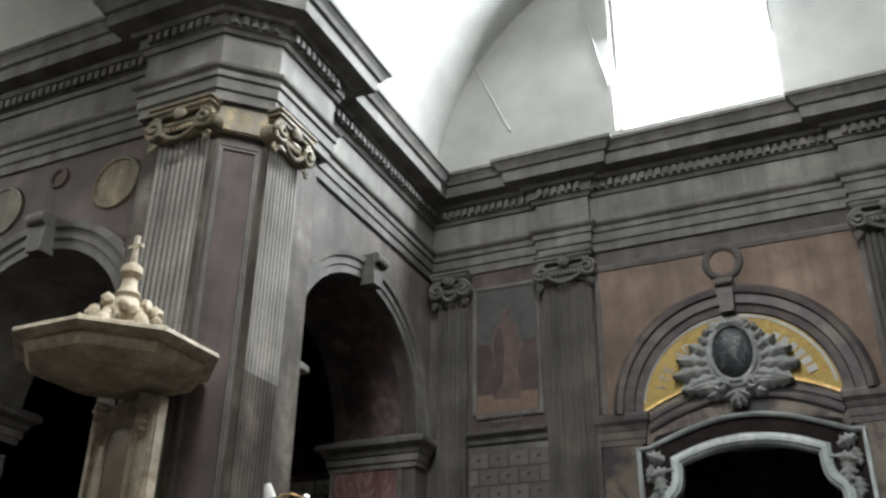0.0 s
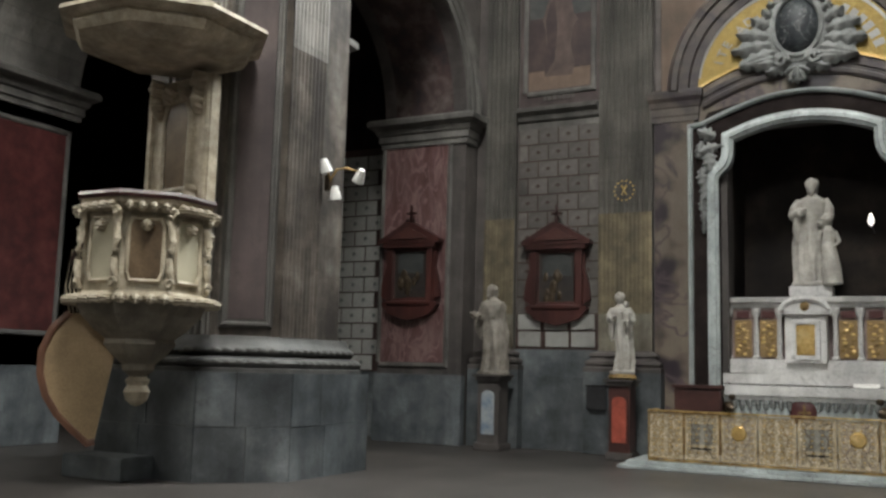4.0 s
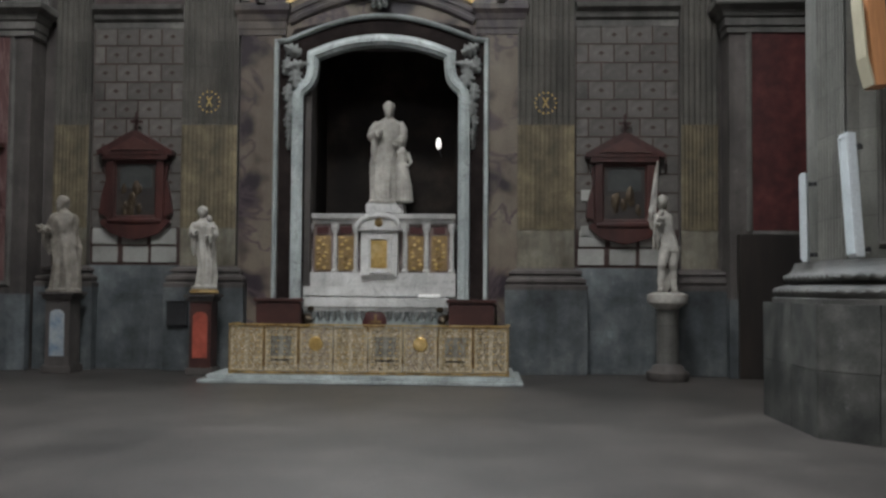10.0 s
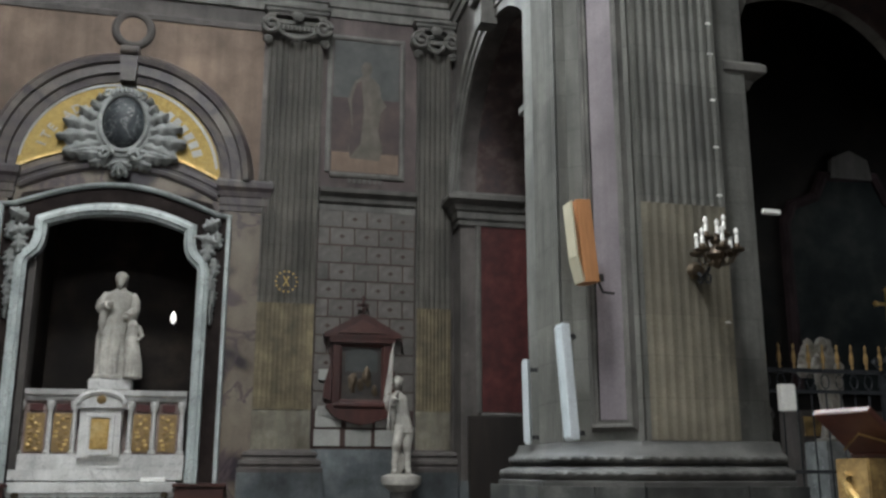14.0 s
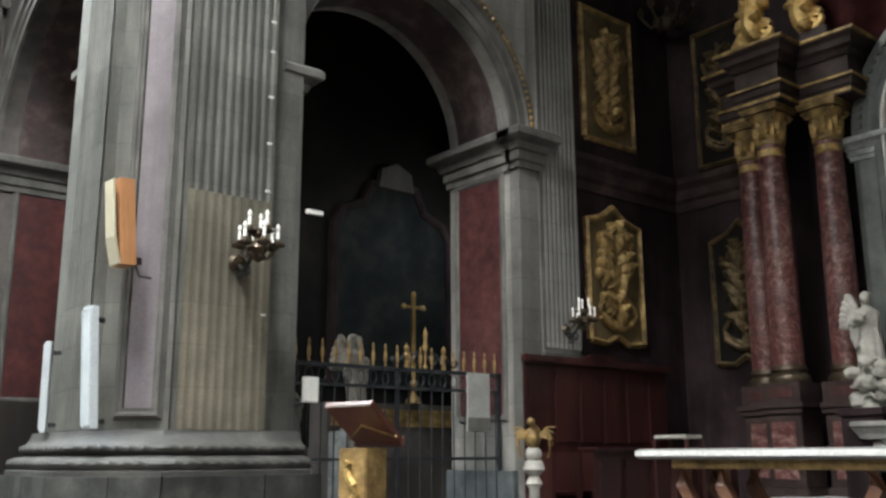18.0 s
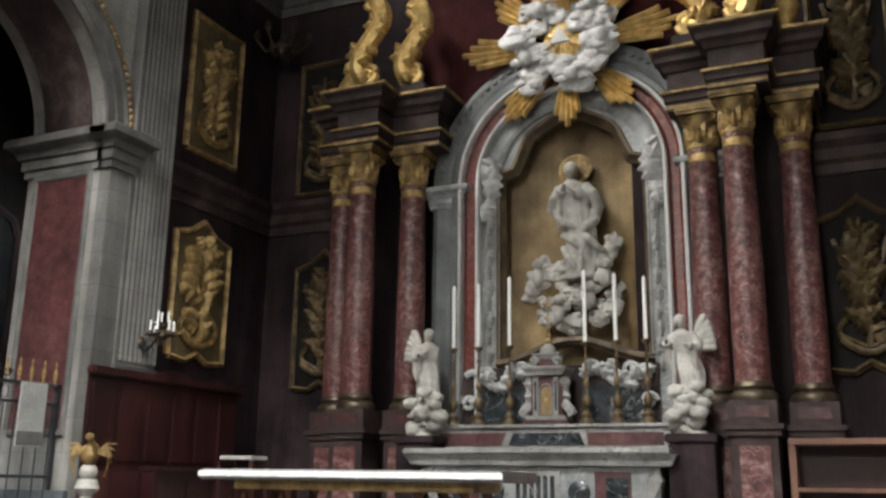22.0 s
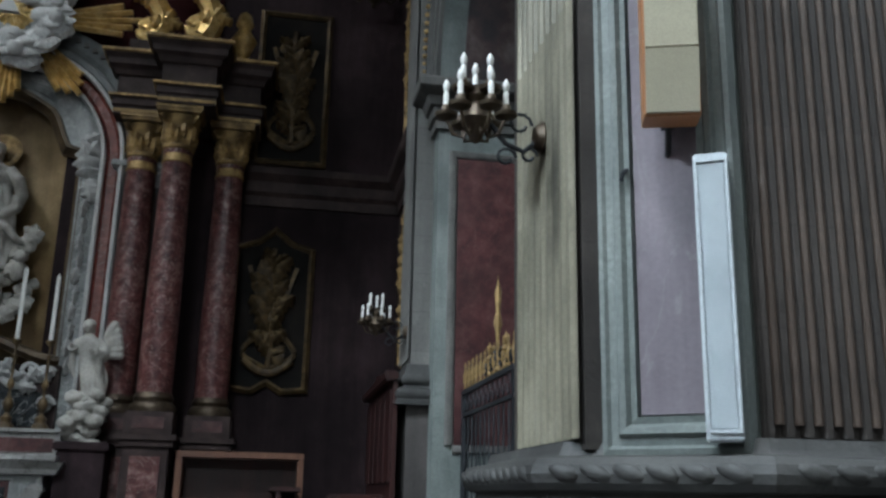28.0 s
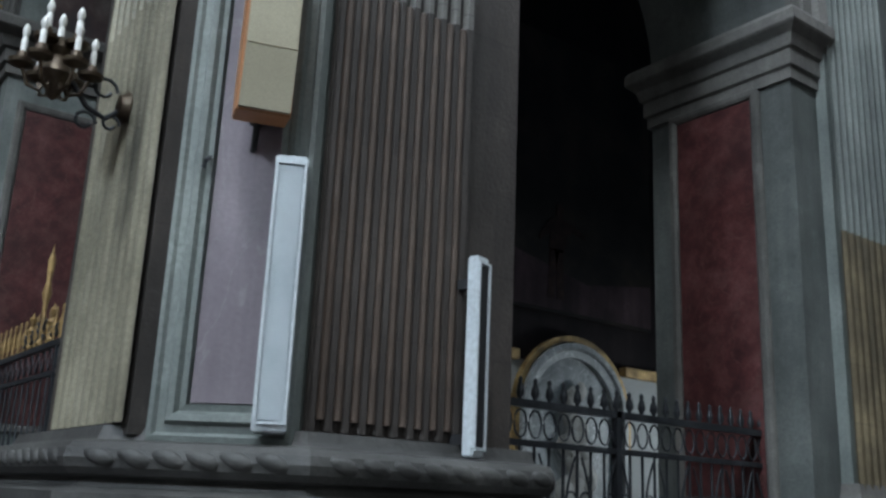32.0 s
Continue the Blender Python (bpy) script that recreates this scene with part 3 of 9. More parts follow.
def wall_face(at, rz):
    """A local frame for things on a wall: x along it, -y out of it, z up."""
    return pose(at[0], at[1], at[2] if len(at) > 2 else 0, 0, 0, rz)
M_PATCHMARB = mat("patched_brown_violet_marble", [(.0289, .0221, .0289), (.0408, .0314, .0365), (.17, .1377, .1088), (.1913, .1573, .1258), (.255, .2193, .1785)], .95, .42, bump=.05, vein=((.085, .062, .07), .8, .035), detail=2.5, dirt=.35, streak=.15, spec=.3, chips=.3)
M_FIELDDARK = mat("dark_brown_marble_field", [(0.0126, 0.0092, 0.0088), (0.0218, 0.016, 0.0151), (0.0357, 0.0269, 0.0252)], 2.2, .65, bump=.05, dirt=.4, streak=.2, spec=.06)
M_FRAMEMARB = mat("grey_white_frame_marble", [(0.3571, 0.3984, 0.3984), (0.4821, 0.5328, 0.528), (0.6071, 0.6624, 0.6528)], 2.4, .45, bump=.1, vein=((.28, .28, .28), 2.2, .012), dirt=.45, streak=.25)
M_MURALDIM = mat("dim_mural_flesh", [(.010, .006, .005), (.022, .012, .010), (.042, .024, .019)], 6.0, .7, bump=.05, dirt=.5, spec=.12)
M_MAUVEMARB = mat("mauve_inlay_marble", [(.14, .10, .095), (.22, .165, .155), (.32, .25, .23)], 5.0, .4, bump=.05, dirt=.35)


# ---- structure ----
def arch_wall(name, axis, a0, a1, o0, o1, spring, z1, p0, p1, material, label):
    """A wall along x or y, from a0 to a1, with an arched opening from o0 to o1, between the planes p0 (seen face) and p1."""
    r, c = abs(o1 - o0) / 2, (o0 + o1) / 2
    lo, hi = min(o0, o1), max(o0, o1)
    cur = [(lo, 0.0)] + [(c - r * math.cos(math.pi * i / 28), spring + r * math.sin(math.pi * i / 28)) for i in range(29)] + [(hi, 0.0)]
    b = bmesh.new()
    f = (lambda a, p, z: b.verts.new((a, p, z))) if axis == 'x' else (lambda a, p, z: b.verts.new((p, a, z)))
    def quad(pa, pb, pc, pd):
        for p in (p0, p1):
            b.faces.new([f(a, p, z) for a, z in (pa, pb, pc, pd)])
    s0, s1 = min(a0, a1), max(a0, a1)
    if lo - s0 > .01:
        quad((s0, 0), (lo, 0), (lo, z1), (s0, z1))
    if s1 - hi > .01:
        quad((hi, 0), (s1, 0), (s1, z1), (hi, z1))
    for (x0, y0), (x1, y1) in zip(cur[1:-2], cur[2:-1]):
        quad((x0, y0), (x1, y1), (x1, z1), (x0, z1))
    for (x0, y0), (x1, y1) in zip(cur[:-1], cur[1:]):
        b.faces.new((f(x0, p0, y0), f(x1, p0, y1), f(x1, p1, y1), f(x0, p1, y0)))
    bmesh.ops.remove_doubles(b, verts=b.verts, dist=1e-4)
    return tagged(part(name, b, material), label, "wall", kind="structure")


IMPOST = [(-.02, 0), (.05, 0), (.05, .10), (.09, .12), (.09, .26), (.13, .28), (.17, .38), (.27, .44), (.29, .46), (.29, .55), (.24, .60), (-.02, .60)]
BASE = [(-.1, 1.40), (.30, 1.40), (.30, 1.45), (.26, 1.465), (.285, 1.49), (.295, 1.53), (.27, 1.57), (.20, 1.595), (.11, 1.61), (.09, 1.63), (.12, 1.64), (.15, 1.66), (.165, 1.69), (.15, 1.72), (.10, 1.745), (.07, 1.77), (.045, 1.81), (.02, 1.88), (-.1, 1.89)]


def archivolt(name, m, c, spring, r, parent, width=.42, mt=None):
    """The moulded ring on the face of an arch, with its keystone."""
    path = [(c - r * math.cos(math.pi * i / 32), spring + r * math.sin(math.pi * i / 32)) for i in range(33)]
    b = moulded_band(path, [(0, 0), (0, .05), (width * .35, .05), (width * .37, .08), (width * .7, .08), (width * .75, .13), (width, .15), (width, 0)], m)
    ob = part(name, b, mt or M_TRIM, parent, smooth=False)
    k = slab([(c - .16, spring + r - .12), (c + .16, spring + r - .12), (c + .24, spring + r + width + .06), (c - .24, spring + r + width + .06)], -.30, .0, m)
    k2 = lathe([(.0, -.2), (.12, -.2), (.13, 0), (.12, .2), (0, .2)], 14, k, m @ pose(c, -.30, spring + r + width - .02, 0, 90, 0))
    part("keystone", k2, mt or M_TRIM, parent)
    return ob


def capital(w, parent, mt, m):
    """An Ionic pilaster capital: spiral volutes, egg band, swag, flower and moulded abacus."""
    b = box(-w / 2 - .02, w / 2 + .02, -.09, .05, 0, .10, .02)
    box(-w / 2 + .02, w / 2 - .02, -.12, .05, .24, .36, .03, b)
    box(-w / 2 - .06, w / 2 + .06, -.18, .05, .42, .48, .015, b)
    box(-w / 2 - .10, w / 2 + .10, -.22, .05, .48, .56, .02, b)
    box(-w / 2 - .13, w / 2 + .13, -.25, .05, .56, .62, .015, b)
    cap = part("capital", b, mt, parent, smooth=True, m=m)
    n = max(3, int(w / .13))
    for i in range(n):
        x = -w / 2 + .20 + (w - .40) * (i + .5) / n
        part("egg", lathe([(0, -.06), (.035, -.045), (.05, 0), (.035, .05), (0, .06)], 8), mt, cap, smooth=True, m=pose(x, -.11, .18))
    for s in (-1, 1):
        cx = s * (w / 2 - .02)
        part("volute", tube([(cx - s * .21 * (1 - a / 15) * math.cos(a), -.15 - .006 * a, .20 + .21 * (1 - a / 15) * math.sin(a)) for a in [1.2 - .45 * i + 11.2 for i in range(26)]], .045, 7), mt, cap, smooth=True)
        part("volute_disc", lathe([(0, -.20), (.05, -.20), (.06, -.16), (.17, -.14), (.18, -.10), (.18, .10), (0, .10)], 18, None, pose(cx, -.02, .20, -90, 0, 0) @ Matrix.Scale(-1, 4, (0, 0, 1))), mt, cap, smooth=True)
        part("pendant_scroll", tube([(cx + s * (.06 - .08 * (1 - a / 11) * math.cos(a)), -.12, -.10 + .08 * (1 - a / 11) * math.sin(a)) for a in [.5 * i for i in range(16)]], .03, 6), mt, cap, smooth=True)
    part("swag", tube([(-w / 2 + .16 + (w - .32) * i / 12, -.17, .10 - .16 * math.sin(math.pi * i / 12)) for i in range(13)], .04, 7), mt, cap, smooth=True)
    part("flower", blob((0, -.20, .40), .10, 3, (1.2, .7, 1.0), .4, None, 2), mt, cap, smooth=True)
    return cap


def pilaster(parent, m, w, n, z0=Z_BASE, mid=4.55, lower=None, upper=None, reed=True, gap=0.0):
    """Grey fluted shaft above, tinted reeds below."""
    if gap:
        part("shaft_foot", box(-w / 2, w / 2, -.035, .03, z0, z0 + gap), upper or M_STONE, parent, m=m)
    part("reeded_shaft", flutes(w, z0 + gap, mid, n, .03, reed), lower or M_YELLOW, parent, "ochre painted reeds", True, m=m)
    part("fluted_shaft", flutes(w, mid, Z_CAP0, n, .04), upper or M_STONE, parent, smooth=True, m=m)


def crossing_pier(su, sv, label, panel, low_t, low_c, caps, reeds_to=4.5, pz=2.12, px=(-.24, .24), upper_c=None, far=7.88, side=8.03, shaft=(7.08, 1.02), splay=(6.275, 6.015), stone=None, socle=None):
    stone, socle = stone or M_STONE, socle or M_SOCLE
    def w(u, v):
        return (XT + su * u, YC + sv * v)
    th = thing("pier", (*w(6.8, 6.5), 0), label, "pier", "crossing piers", "structure")
    inv = th.matrix_world.inverted()
    def add(name, b, mt, lab="", smooth=False):
        b.transform(inv)
        return part(name, b, mt, th, lab, smooth)
    add("core", prism([w(6.02, far), w(6.02, 6.31), w(6.59, 5.74), w(side, 5.74), w(side, far)], 1.45, Z_CORN), M_BROWNGREY if low_t is M_BROWNREED else stone)
    # socle of dressed blocks in two courses, with thin joints
    sp = [(5.52, far + .08), (5.52, 6.10), (6.38, 5.24), (side + .07, 5.24), (side + .07, far + .08)]
    add("socle_core", prism([w(u + (.02 if i < 2 else 0), v + (.02 if i in (2, 3) else 0)) for i, (u, v) in enumerate(sp)], 0, 1.39), M_STONE_D)
    rs = random.Random(int(su * 3 + sv * 7 + 20))
    for (ua, va), (ub, vb) in zip(sp[:-2], sp[1:-1]):
        for zi, (za, zb) in enumerate(((0.0, .70), (.705, 1.40))):
            cut = .45 + .2 * rs.random()
            for fa, fb in ((0.0, cut - .004), (cut + .004, 1.0)) if (abs(ua - ub) + abs(va - vb)) > 1.3 else ((0.0, 1.0),):
                pa = Vector((ua + (ub - ua) * fa, va + (vb - va) * fa))
                pb = Vector((ua + (ub - ua) * fb, va + (vb - va) * fb))
                q = rs.uniform(.0, .012)
                d = (pb - pa).normalized()
                o = Vector((-abs(d.y), -abs(d.x))) * (.02 + q)
                add("block", prism([w(pa.x + o.x, pa.y + o.y), w(pb.x + o.x, pb.y + o.y), w(pb.x - o.x, pb.y - o.y), w(pa.x - o.x, pa.y - o.y)], za, zb), socle)
    path = [w(5.88, far), w(5.88, 6.27), w(6.53, 5.62), w(side, 5.62)]
    if su * sv < 0:
        path = path[::-1]
    big = low_t is M_BROWNREED
    add("base_moulding", sweep(path, [(-.1, 1.40), (.24, 1.40), (.24, 1.585), (.14, 1.61), (.12, 1.635), (.12, 1.65), (.17, 1.66), (.20, 1.69), (.21, 1.73), (.20, 1.77), (.17, 1.80), (.12, 1.81), (.06, 1.815), (.05, 1.83), (.03, 1.88), (-.1, 1.89)] if big else BASE), M_BASESTONE, smooth=not big)
    # leaf carving along the upper roll
    b = bmesh.new()
    for (p, q) in zip(path[:-1], path[1:]):
        p, q = Vector(p), Vector(q)
        d = (q - p).normalized()
        nn = Vector((d.y, -d.x))
        k = max(2, int((q - p).length / .15))
        for i in range(k):
            c = p + (q - p) * ((i + .5) / k) + nn * (.202 if big else .275)
            t = blob((0, 0, 0), 1, i, (.080, .026, .036), .12, None, 2)
            tu = t.copy()
            ra = math.degrees(math.atan2(d.y, d.x))
            merge(b, t, pose(c.x, c.y, 1.735 if big else 1.53, 0, 0, ra) @ pose(0, 0, 0, 0, 16, 0))
            if not big:
                merge(b, tu, pose(c.x - nn.x * .125, c.y - nn.y * .125, 1.69, 0, 0, ra) @ pose(0, 0, 0, 0, 16, 0))
    tagged(add("leaf_carving", b, M_BASESTONE, smooth=True), kind="stuff")
    # pilasters on the two main faces
    r_t = -90 if su > 0 else 90
    r_c = 0 if sv > 0 else 180
    mt_ = inv @ pose(*w(5.88, 6.70), 0, 0, 0, r_t)
    mc_ = inv @ pose(*w(shaft[0], 5.62), 0, 0, 0, r_c)
    for m, ww, lo in ((mt_, .84, low_t), (mc_, shaft[1], low_c)):
        part("backing", box(-ww / 2, ww / 2, .03, .16, Z_BASE, Z_CAP0), M_BROWNGREY if low_t is M_BROWNREED else stone, th, m=m)
        up = M_PALESTONE if stone is M_STAINED else (upper_c or stone) if m is mc_ else stone
        if lo in (M_OCHREPALE, M_PALEREED):
            part("lower_shaft", flutes(ww, Z_BASE + .05, reeds_to, 9, .009 if lo is M_OCHREPALE else .020, True), lo, th, "ochre washed reeded shaft", True, m=m)
            part("fluted_shaft", flutes(ww, reeds_to, Z_CAP0, 9, .04), up, th, smooth=True, m=m)
        elif lo is M_STAINED:
            part("lower_shaft", flutes(ww, Z_BASE + .05, reeds_to, 9, .035), lo, th, "brown smeared fluted shaft", True, m=m)
            part("fluted_shaft", flutes(ww, reeds_to, Z_CAP0, 9, .04), up, th, smooth=True, m=m)
        elif lo is M_BROWNREED:
            part("lower_shaft", flutes(ww, Z_BASE + .05, reeds_to, 9, .04), M_BROWNGREY, th, "brown stained fluted shaft", True, m=m)
            part("fluted_shaft", flutes(ww, reeds_to, Z_CAP0, 9, .04), up, th, smooth=True, m=m)
        else:
            part("fluted_shaft", flutes(ww, Z_BASE + .05, Z_CAP0, 9, .04), up, th, smooth=True, m=m)
        if lo is M_BROWNREED:
            pitch = ww / 9.35
            rod = None
            for k in range(9):
                if rod is None:
                    b = lathe([(.021, Z_BASE + .10), (.021, reeds_to - .02), (.0, reeds_to)], 8)
                    rod = part("reed", b, lo, th, "painted reed in the flute", True)
                    ob = rod
                else:
                    ob = new("reed", rod.data)
                    ob.parent = th
                ob.matrix_local = m @ pose(-ww / 2 + pitch * (.288 + .34 + k), .012, 0)
        capital(ww, th, caps, m @ pose(0, 0, Z_CAP0))
    # panel on the splayed corner
    cu, cv = w(*splay)
    r_d = {(1, 1): -45, (-1, 1): 45, (1, -1): -135, (-1, -1): 135}[(su, sv)]
    md = inv @ pose(cu, cv, 0, 0, 0, r_d)
    part("splay", box(-.46 if (su, sv) != (1, -1) else -.345, .46 if (su, sv) != (1, -1) else .345, .02, .12, Z_BASE, Z_CAP1), M_GREENGREY if (su, sv) == (1, -1) else stone, th, m=md)
    part("panel", box(px[0], px[1], -.005, .03, pz, 9.6), panel, th, m=md)
    fr = [(.06, pz - .01), (px[0] - .01, pz - .01), (px[0] - .01, 9.61), (px[1] + .01, 9.61), (px[1] + .01, pz - .01), (.06, pz - .01)]
    if (su, sv) == (1, -1):
        part("panel_frame", moulded_band(fr, [(0, -.03), (0, .03), (.03, .022), (.045, .05), (.075, .055), (.09, .028), (.125, .028), (.14, .045), (.165, .04), (.18, -.02)], md), M_GREENGREY, th, "grey green moulded frame")
    else:
        part("panel_frame", moulded_band(fr, [(0, -.03), (0, .035), (.035, .03), (.05, .05), (.075, .05), (.09, .02), (.12, -.02)], md), M_TRIM, th)
    part("splay_cap", box(-.42, .42, -.10, .1, Z_CAP0 + .1, Z_CAP1, .03), caps, th, m=md)
    return th


NW_PIER = crossing_pier(-1, 1, "grey stone crossing pier carrying the pulpit", M_MAUVE, M_STAINED, M_PALESTONE, M_GILTSTONE, 6.0, stone=M_STAINED)
NE_PIER = crossing_pier(1, 1, "grey crossing pier with ochre reeds and loudspeakers", M_LAVGREY, M_PIERSTONE, M_OCHREPALE, M_TRIM, 4.6, 2.12, (-.04, .27), side=8.20, shaft=(7.20, 1.08), stone=M_PIERSTONE, socle=M_SOCLEDARK)
SE_PIER = crossing_pier(1, -1, "crossing pier with brown reeds and mauve panel", M_LAV, M_BROWNREED, M_PALEREED, M_TRIM, 4.14, 1.99, (-.157, .157), M_PALEREED, 7.58, shaft=(6.94, 1.13), splay=(6.13, 5.98))
SW_PIER = crossing_pier(-1, -1, "plain grey stone crossing pier", M_MAUVE, M_STONE, M_STONE, M_TRIM)

TX0, TX1 = XT - WU, XT + WU       # transept side walls
CY1, CY0 = YC + WV, YC - WV       # chancel and nave side walls
YS = -10.4

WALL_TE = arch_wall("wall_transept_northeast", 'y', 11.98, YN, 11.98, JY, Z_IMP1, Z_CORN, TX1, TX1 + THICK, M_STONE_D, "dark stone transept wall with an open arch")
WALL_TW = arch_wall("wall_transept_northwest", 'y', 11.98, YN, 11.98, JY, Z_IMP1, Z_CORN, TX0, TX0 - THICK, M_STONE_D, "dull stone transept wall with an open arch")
THS = 1.52                         # thickness of the south-east transept wall
WALL_SE = arch_wall("wall_transept_southeast", 'y', -3.48, YS, -3.48, -6.86, 5.85, Z_CORN, TX1, TX1 + THS, M_DIMSTONE, "dim greenish stone transept wall with an open arch")
part_sw = tagged(part("wall_transept_southwest", box(TX0 - .6, TX0, YS, -3.34, 0, Z_CORN), M_STONE), "plain grey stone transept wall", "wall", kind="structure")
ZC1 = 6.57                         # springing in the chancel
XN = 5.92                          # near jamb of the north chancel arch
THC = 1.45                         # thickness of the north chancel wall
WALL_CN = arch_wall("wall_chancel_north", 'x', XN, XE, XN, XJ, ZC1, Z_CORN, CY1, CY1 + THC, M_PALESTONE, "grey stone chancel wall with an open arch")
WALL_CS = arch_wall("wall_chancel_south", 'x', 5.75, XE, 5.75, XJ + .6, ZC1, Z_CORN, CY0, CY0 - THICK, M_GREENGREY, "grey green chancel wall with an open arch")
WALL_NN = arch_wall("wall_nave_north", 'x', -10.31, -24, -10.31, -14.4, Z_IMP1 - .2, Z_CORN, CY1, CY1 + THICK, M_PALESTONE, "stone nave wall with an arcade arch")
tagged(part("wall_nave_south", box(-24, -10.3, CY0 - .6, CY0, 0, Z_CORN), M_STONE), "plain stone nave wall", "wall", kind="structure")
tagged(part("wall_nave_west", box(-24.4, -24, CY0 - .6, CY1 + .6, 0, 20), M_PLASTER), "plastered west end wall", "wall", kind="structure")
tagged(part("wall_south", box(TX0 - .6, TX1 + .6, YS - .5, YS, 0, 20), M_PLASTER), "plastered south end wall", "wall", kind="structure")
YA = 4.43                          # axis of the high altar
b = box(XE, XE + .5, CY0 - .6, YA - 1.22, 0, 20)
box(XE, XE + .5, YA + 1.22, CY1 + .6, 0, 20, 0, b)
box(XE, XE + .5, YA - 1.22, YA + 1.22, 0, 3.3, 0, b)
box(XE, XE + .5, YA - 1.22, YA + 1.22, 7.6, 20, 0, b)
WALL_E = tagged(part("wall_east", b, M_DARKWALL), "dark brown painted wall behind the high altar", "wall", kind="structure")
b = lathe([(1.30, 3.2), (1.30, 7.7)], 20, None, pose(XE + .02, YA, 0, 0, 0, -90) @ Matrix.Diagonal((1, .16, 1, 1)), 0, math.pi)
box(XE + .0, XE + 1.1, YA - 1.35, YA + 1.35, 7.6, 7.8, 0, b)
box(XE + .0, XE + 1.1, YA - 1.35, YA + 1.35, 3.1, 3.25, 0, b)
part("niche_lining", b, M_GOLDFIELD, WALL_E, "old gold niche")

# archivolts and imposts
archivolt("archivolt", wall_face((TX1, 0), -90), -(11.98 + JY) / 2, Z_IMP1, (JY - 11.98) / 2, WALL_TE)
archivolt("archivolt", wall_face((TX0, 0), 90), (11.98 + JY) / 2, Z_IMP1, (JY - 11.98) / 2, WALL_TW)
archivolt("archivolt", wall_face((TX1, 0), -90), (3.48 + 6.86) / 2, 5.85, (6.86 - 3.48) / 2, WALL_SE)
archivolt("archivolt", wall_face((0, CY1), 0), (XN + XJ) / 2, ZC1, (XJ - XN) / 2, WALL_CN)
archivolt("archivolt", wall_face((0, CY0), 180), -(6.35 + XJ) / 2, ZC1, (XJ - 5.15) / 2, WALL_CS)
archivolt("archivolt", wall_face((0, CY1), 0), -(10.31 + 14.4) / 2, Z_IMP1 - .2, (14.4 - 10.31) / 2, WALL_NN, .5, M_STONE)
for face, c, r, own in ((wall_face((0, CY1), 0), (XN + XJ) / 2, (XJ - XN) / 2, WALL_CN), (wall_face((0, CY0), 180), -(6.35 + XJ) / 2, (XJ - 5.15) / 2, WALL_CS)):
    b = bmesh.new()
    n = int(math.pi * (r + .37) / .105)
    for k in range(n + 1):
        q = math.pi * k / n
        lathe([(0, -.034), (.030, -.02), (.036, .0), (.030, .02), (0, .034)], 8, b, face @ pose(c - (r + .37) * math.cos(q), -.155, ZC1 + (r + .37) * math.sin(q)))
    tagged(part("gilt_beads", b, M_GOLDOLD, own, "row of worn gilt beads round the arch", True), kind="stuff")


def jamb(name, parent, m, wdt, z_top, panel, z0, z1, label, out=1.0, off=0.0, margin=.24):
    """The broad reveal of an arch: x across, -y out: socle, framed marble panel and impost moulding."""
    imp = [(o * out, z_top - .6 + z) for o, z in IMPOST]
    hw = wdt / 2
    b = sweep([(-hw, THICK * .2), (-hw, 0), (hw, 0), (hw, .45)], imp)
    part("impost", b, M_TRIM, parent, smooth=False, m=m)
    if panel:
        part("panel", box(-hw + margin + off, hw - margin + off, -.02, .03, z0, z1), panel, parent, label, m=m)
        fr = [(off + q * (hw - margin + .01), z) for q, z in ((-1, z0 - .01), (-1, z1 + .01), (1, z1 + .01), (1, z0 - .01), (-1, z0 - .01))]
        part("panel_frame", moulded_band(fr, [(0, -.02), (0, .03), (.03, .045), (.07, .045), (.09, .02), (.10, -.02)], m), M_TRIM, parent)
    part("socle", box(-hw - .04, hw + .04, -.09, .1, 0, 1.38, .01), M_SOCLE, parent, m=m)


# Dark stone plate that puts the reveal's shade into its colour.
part("jamb_face", box(-THICK / 2, THICK / 2, -.010, .0, 1.38, Z_IMP1 - .8), M_STONE_D, WALL_NN, m=wall_face((-14.41, CY1 + THICK / 2), 90))
jamb("jamb", WALL_TW, wall_face((TX0 - THICK / 2, JY), 0), THICK, Z_IMP1, M_ROSE, 1.62, 6.22, "streaked rose marble panel", off=-.17)
jamb("jamb", WALL_TE, wall_face((TX1 + THICK / 2, JY), 0), THICK, Z_IMP1, M_REDDARK, 2.6, 6.18, "dark red marble panel", off=.16)
part("dark_partition", box(-THICK / 2 + .12, THICK / 2 + .3, -.16, .0, 0, 2.52, .015), M_WOODBLACK, WALL_TE, "blackish wooden partition", m=wall_face((TX1 + THICK / 2, JY), 0))
jamb("jamb", WALL_SE, wall_face((TX1 + THS / 2, -6.86), 180), THS, 5.85, M_RED, 1.75, 5.18, "red marble panel", .65, -.04, .36)
jamb("jamb", WALL_CN, wall_face((XJ, CY1 + THC / 2), -90), THC, ZC1, M_RED, 2.2, 5.88, "red marble panel")
part("arch_pier", box(XJ - .004, XJ + .40, CY1 - .20, CY1 + .01, 0, ZC1 - .6), M_STONE, WALL_CN, "grey stone strip beside the arch")
part("impost", sweep([(XJ, CY1), (XJ, CY1 - .20), (XJ + .40, CY1 - .20), (XJ + .40, CY1)], [(o, ZC1 - .6 + z) for o, z in IMPOST]), M_TRIM, WALL_CN)
jamb("jamb", WALL_NN, wall_face((-14.41, CY1 + THICK / 2), 90), THICK, Z_IMP1 - .2, M_REDDARK, 2.0, 5.6, "dark red marble panel")
jamb("jamb", WALL_CS, wall_face((XJ + .6, CY0 - THICK / 2), -90), THICK, ZC1, M_RED, 2.2, 5.6, "red marble panel")
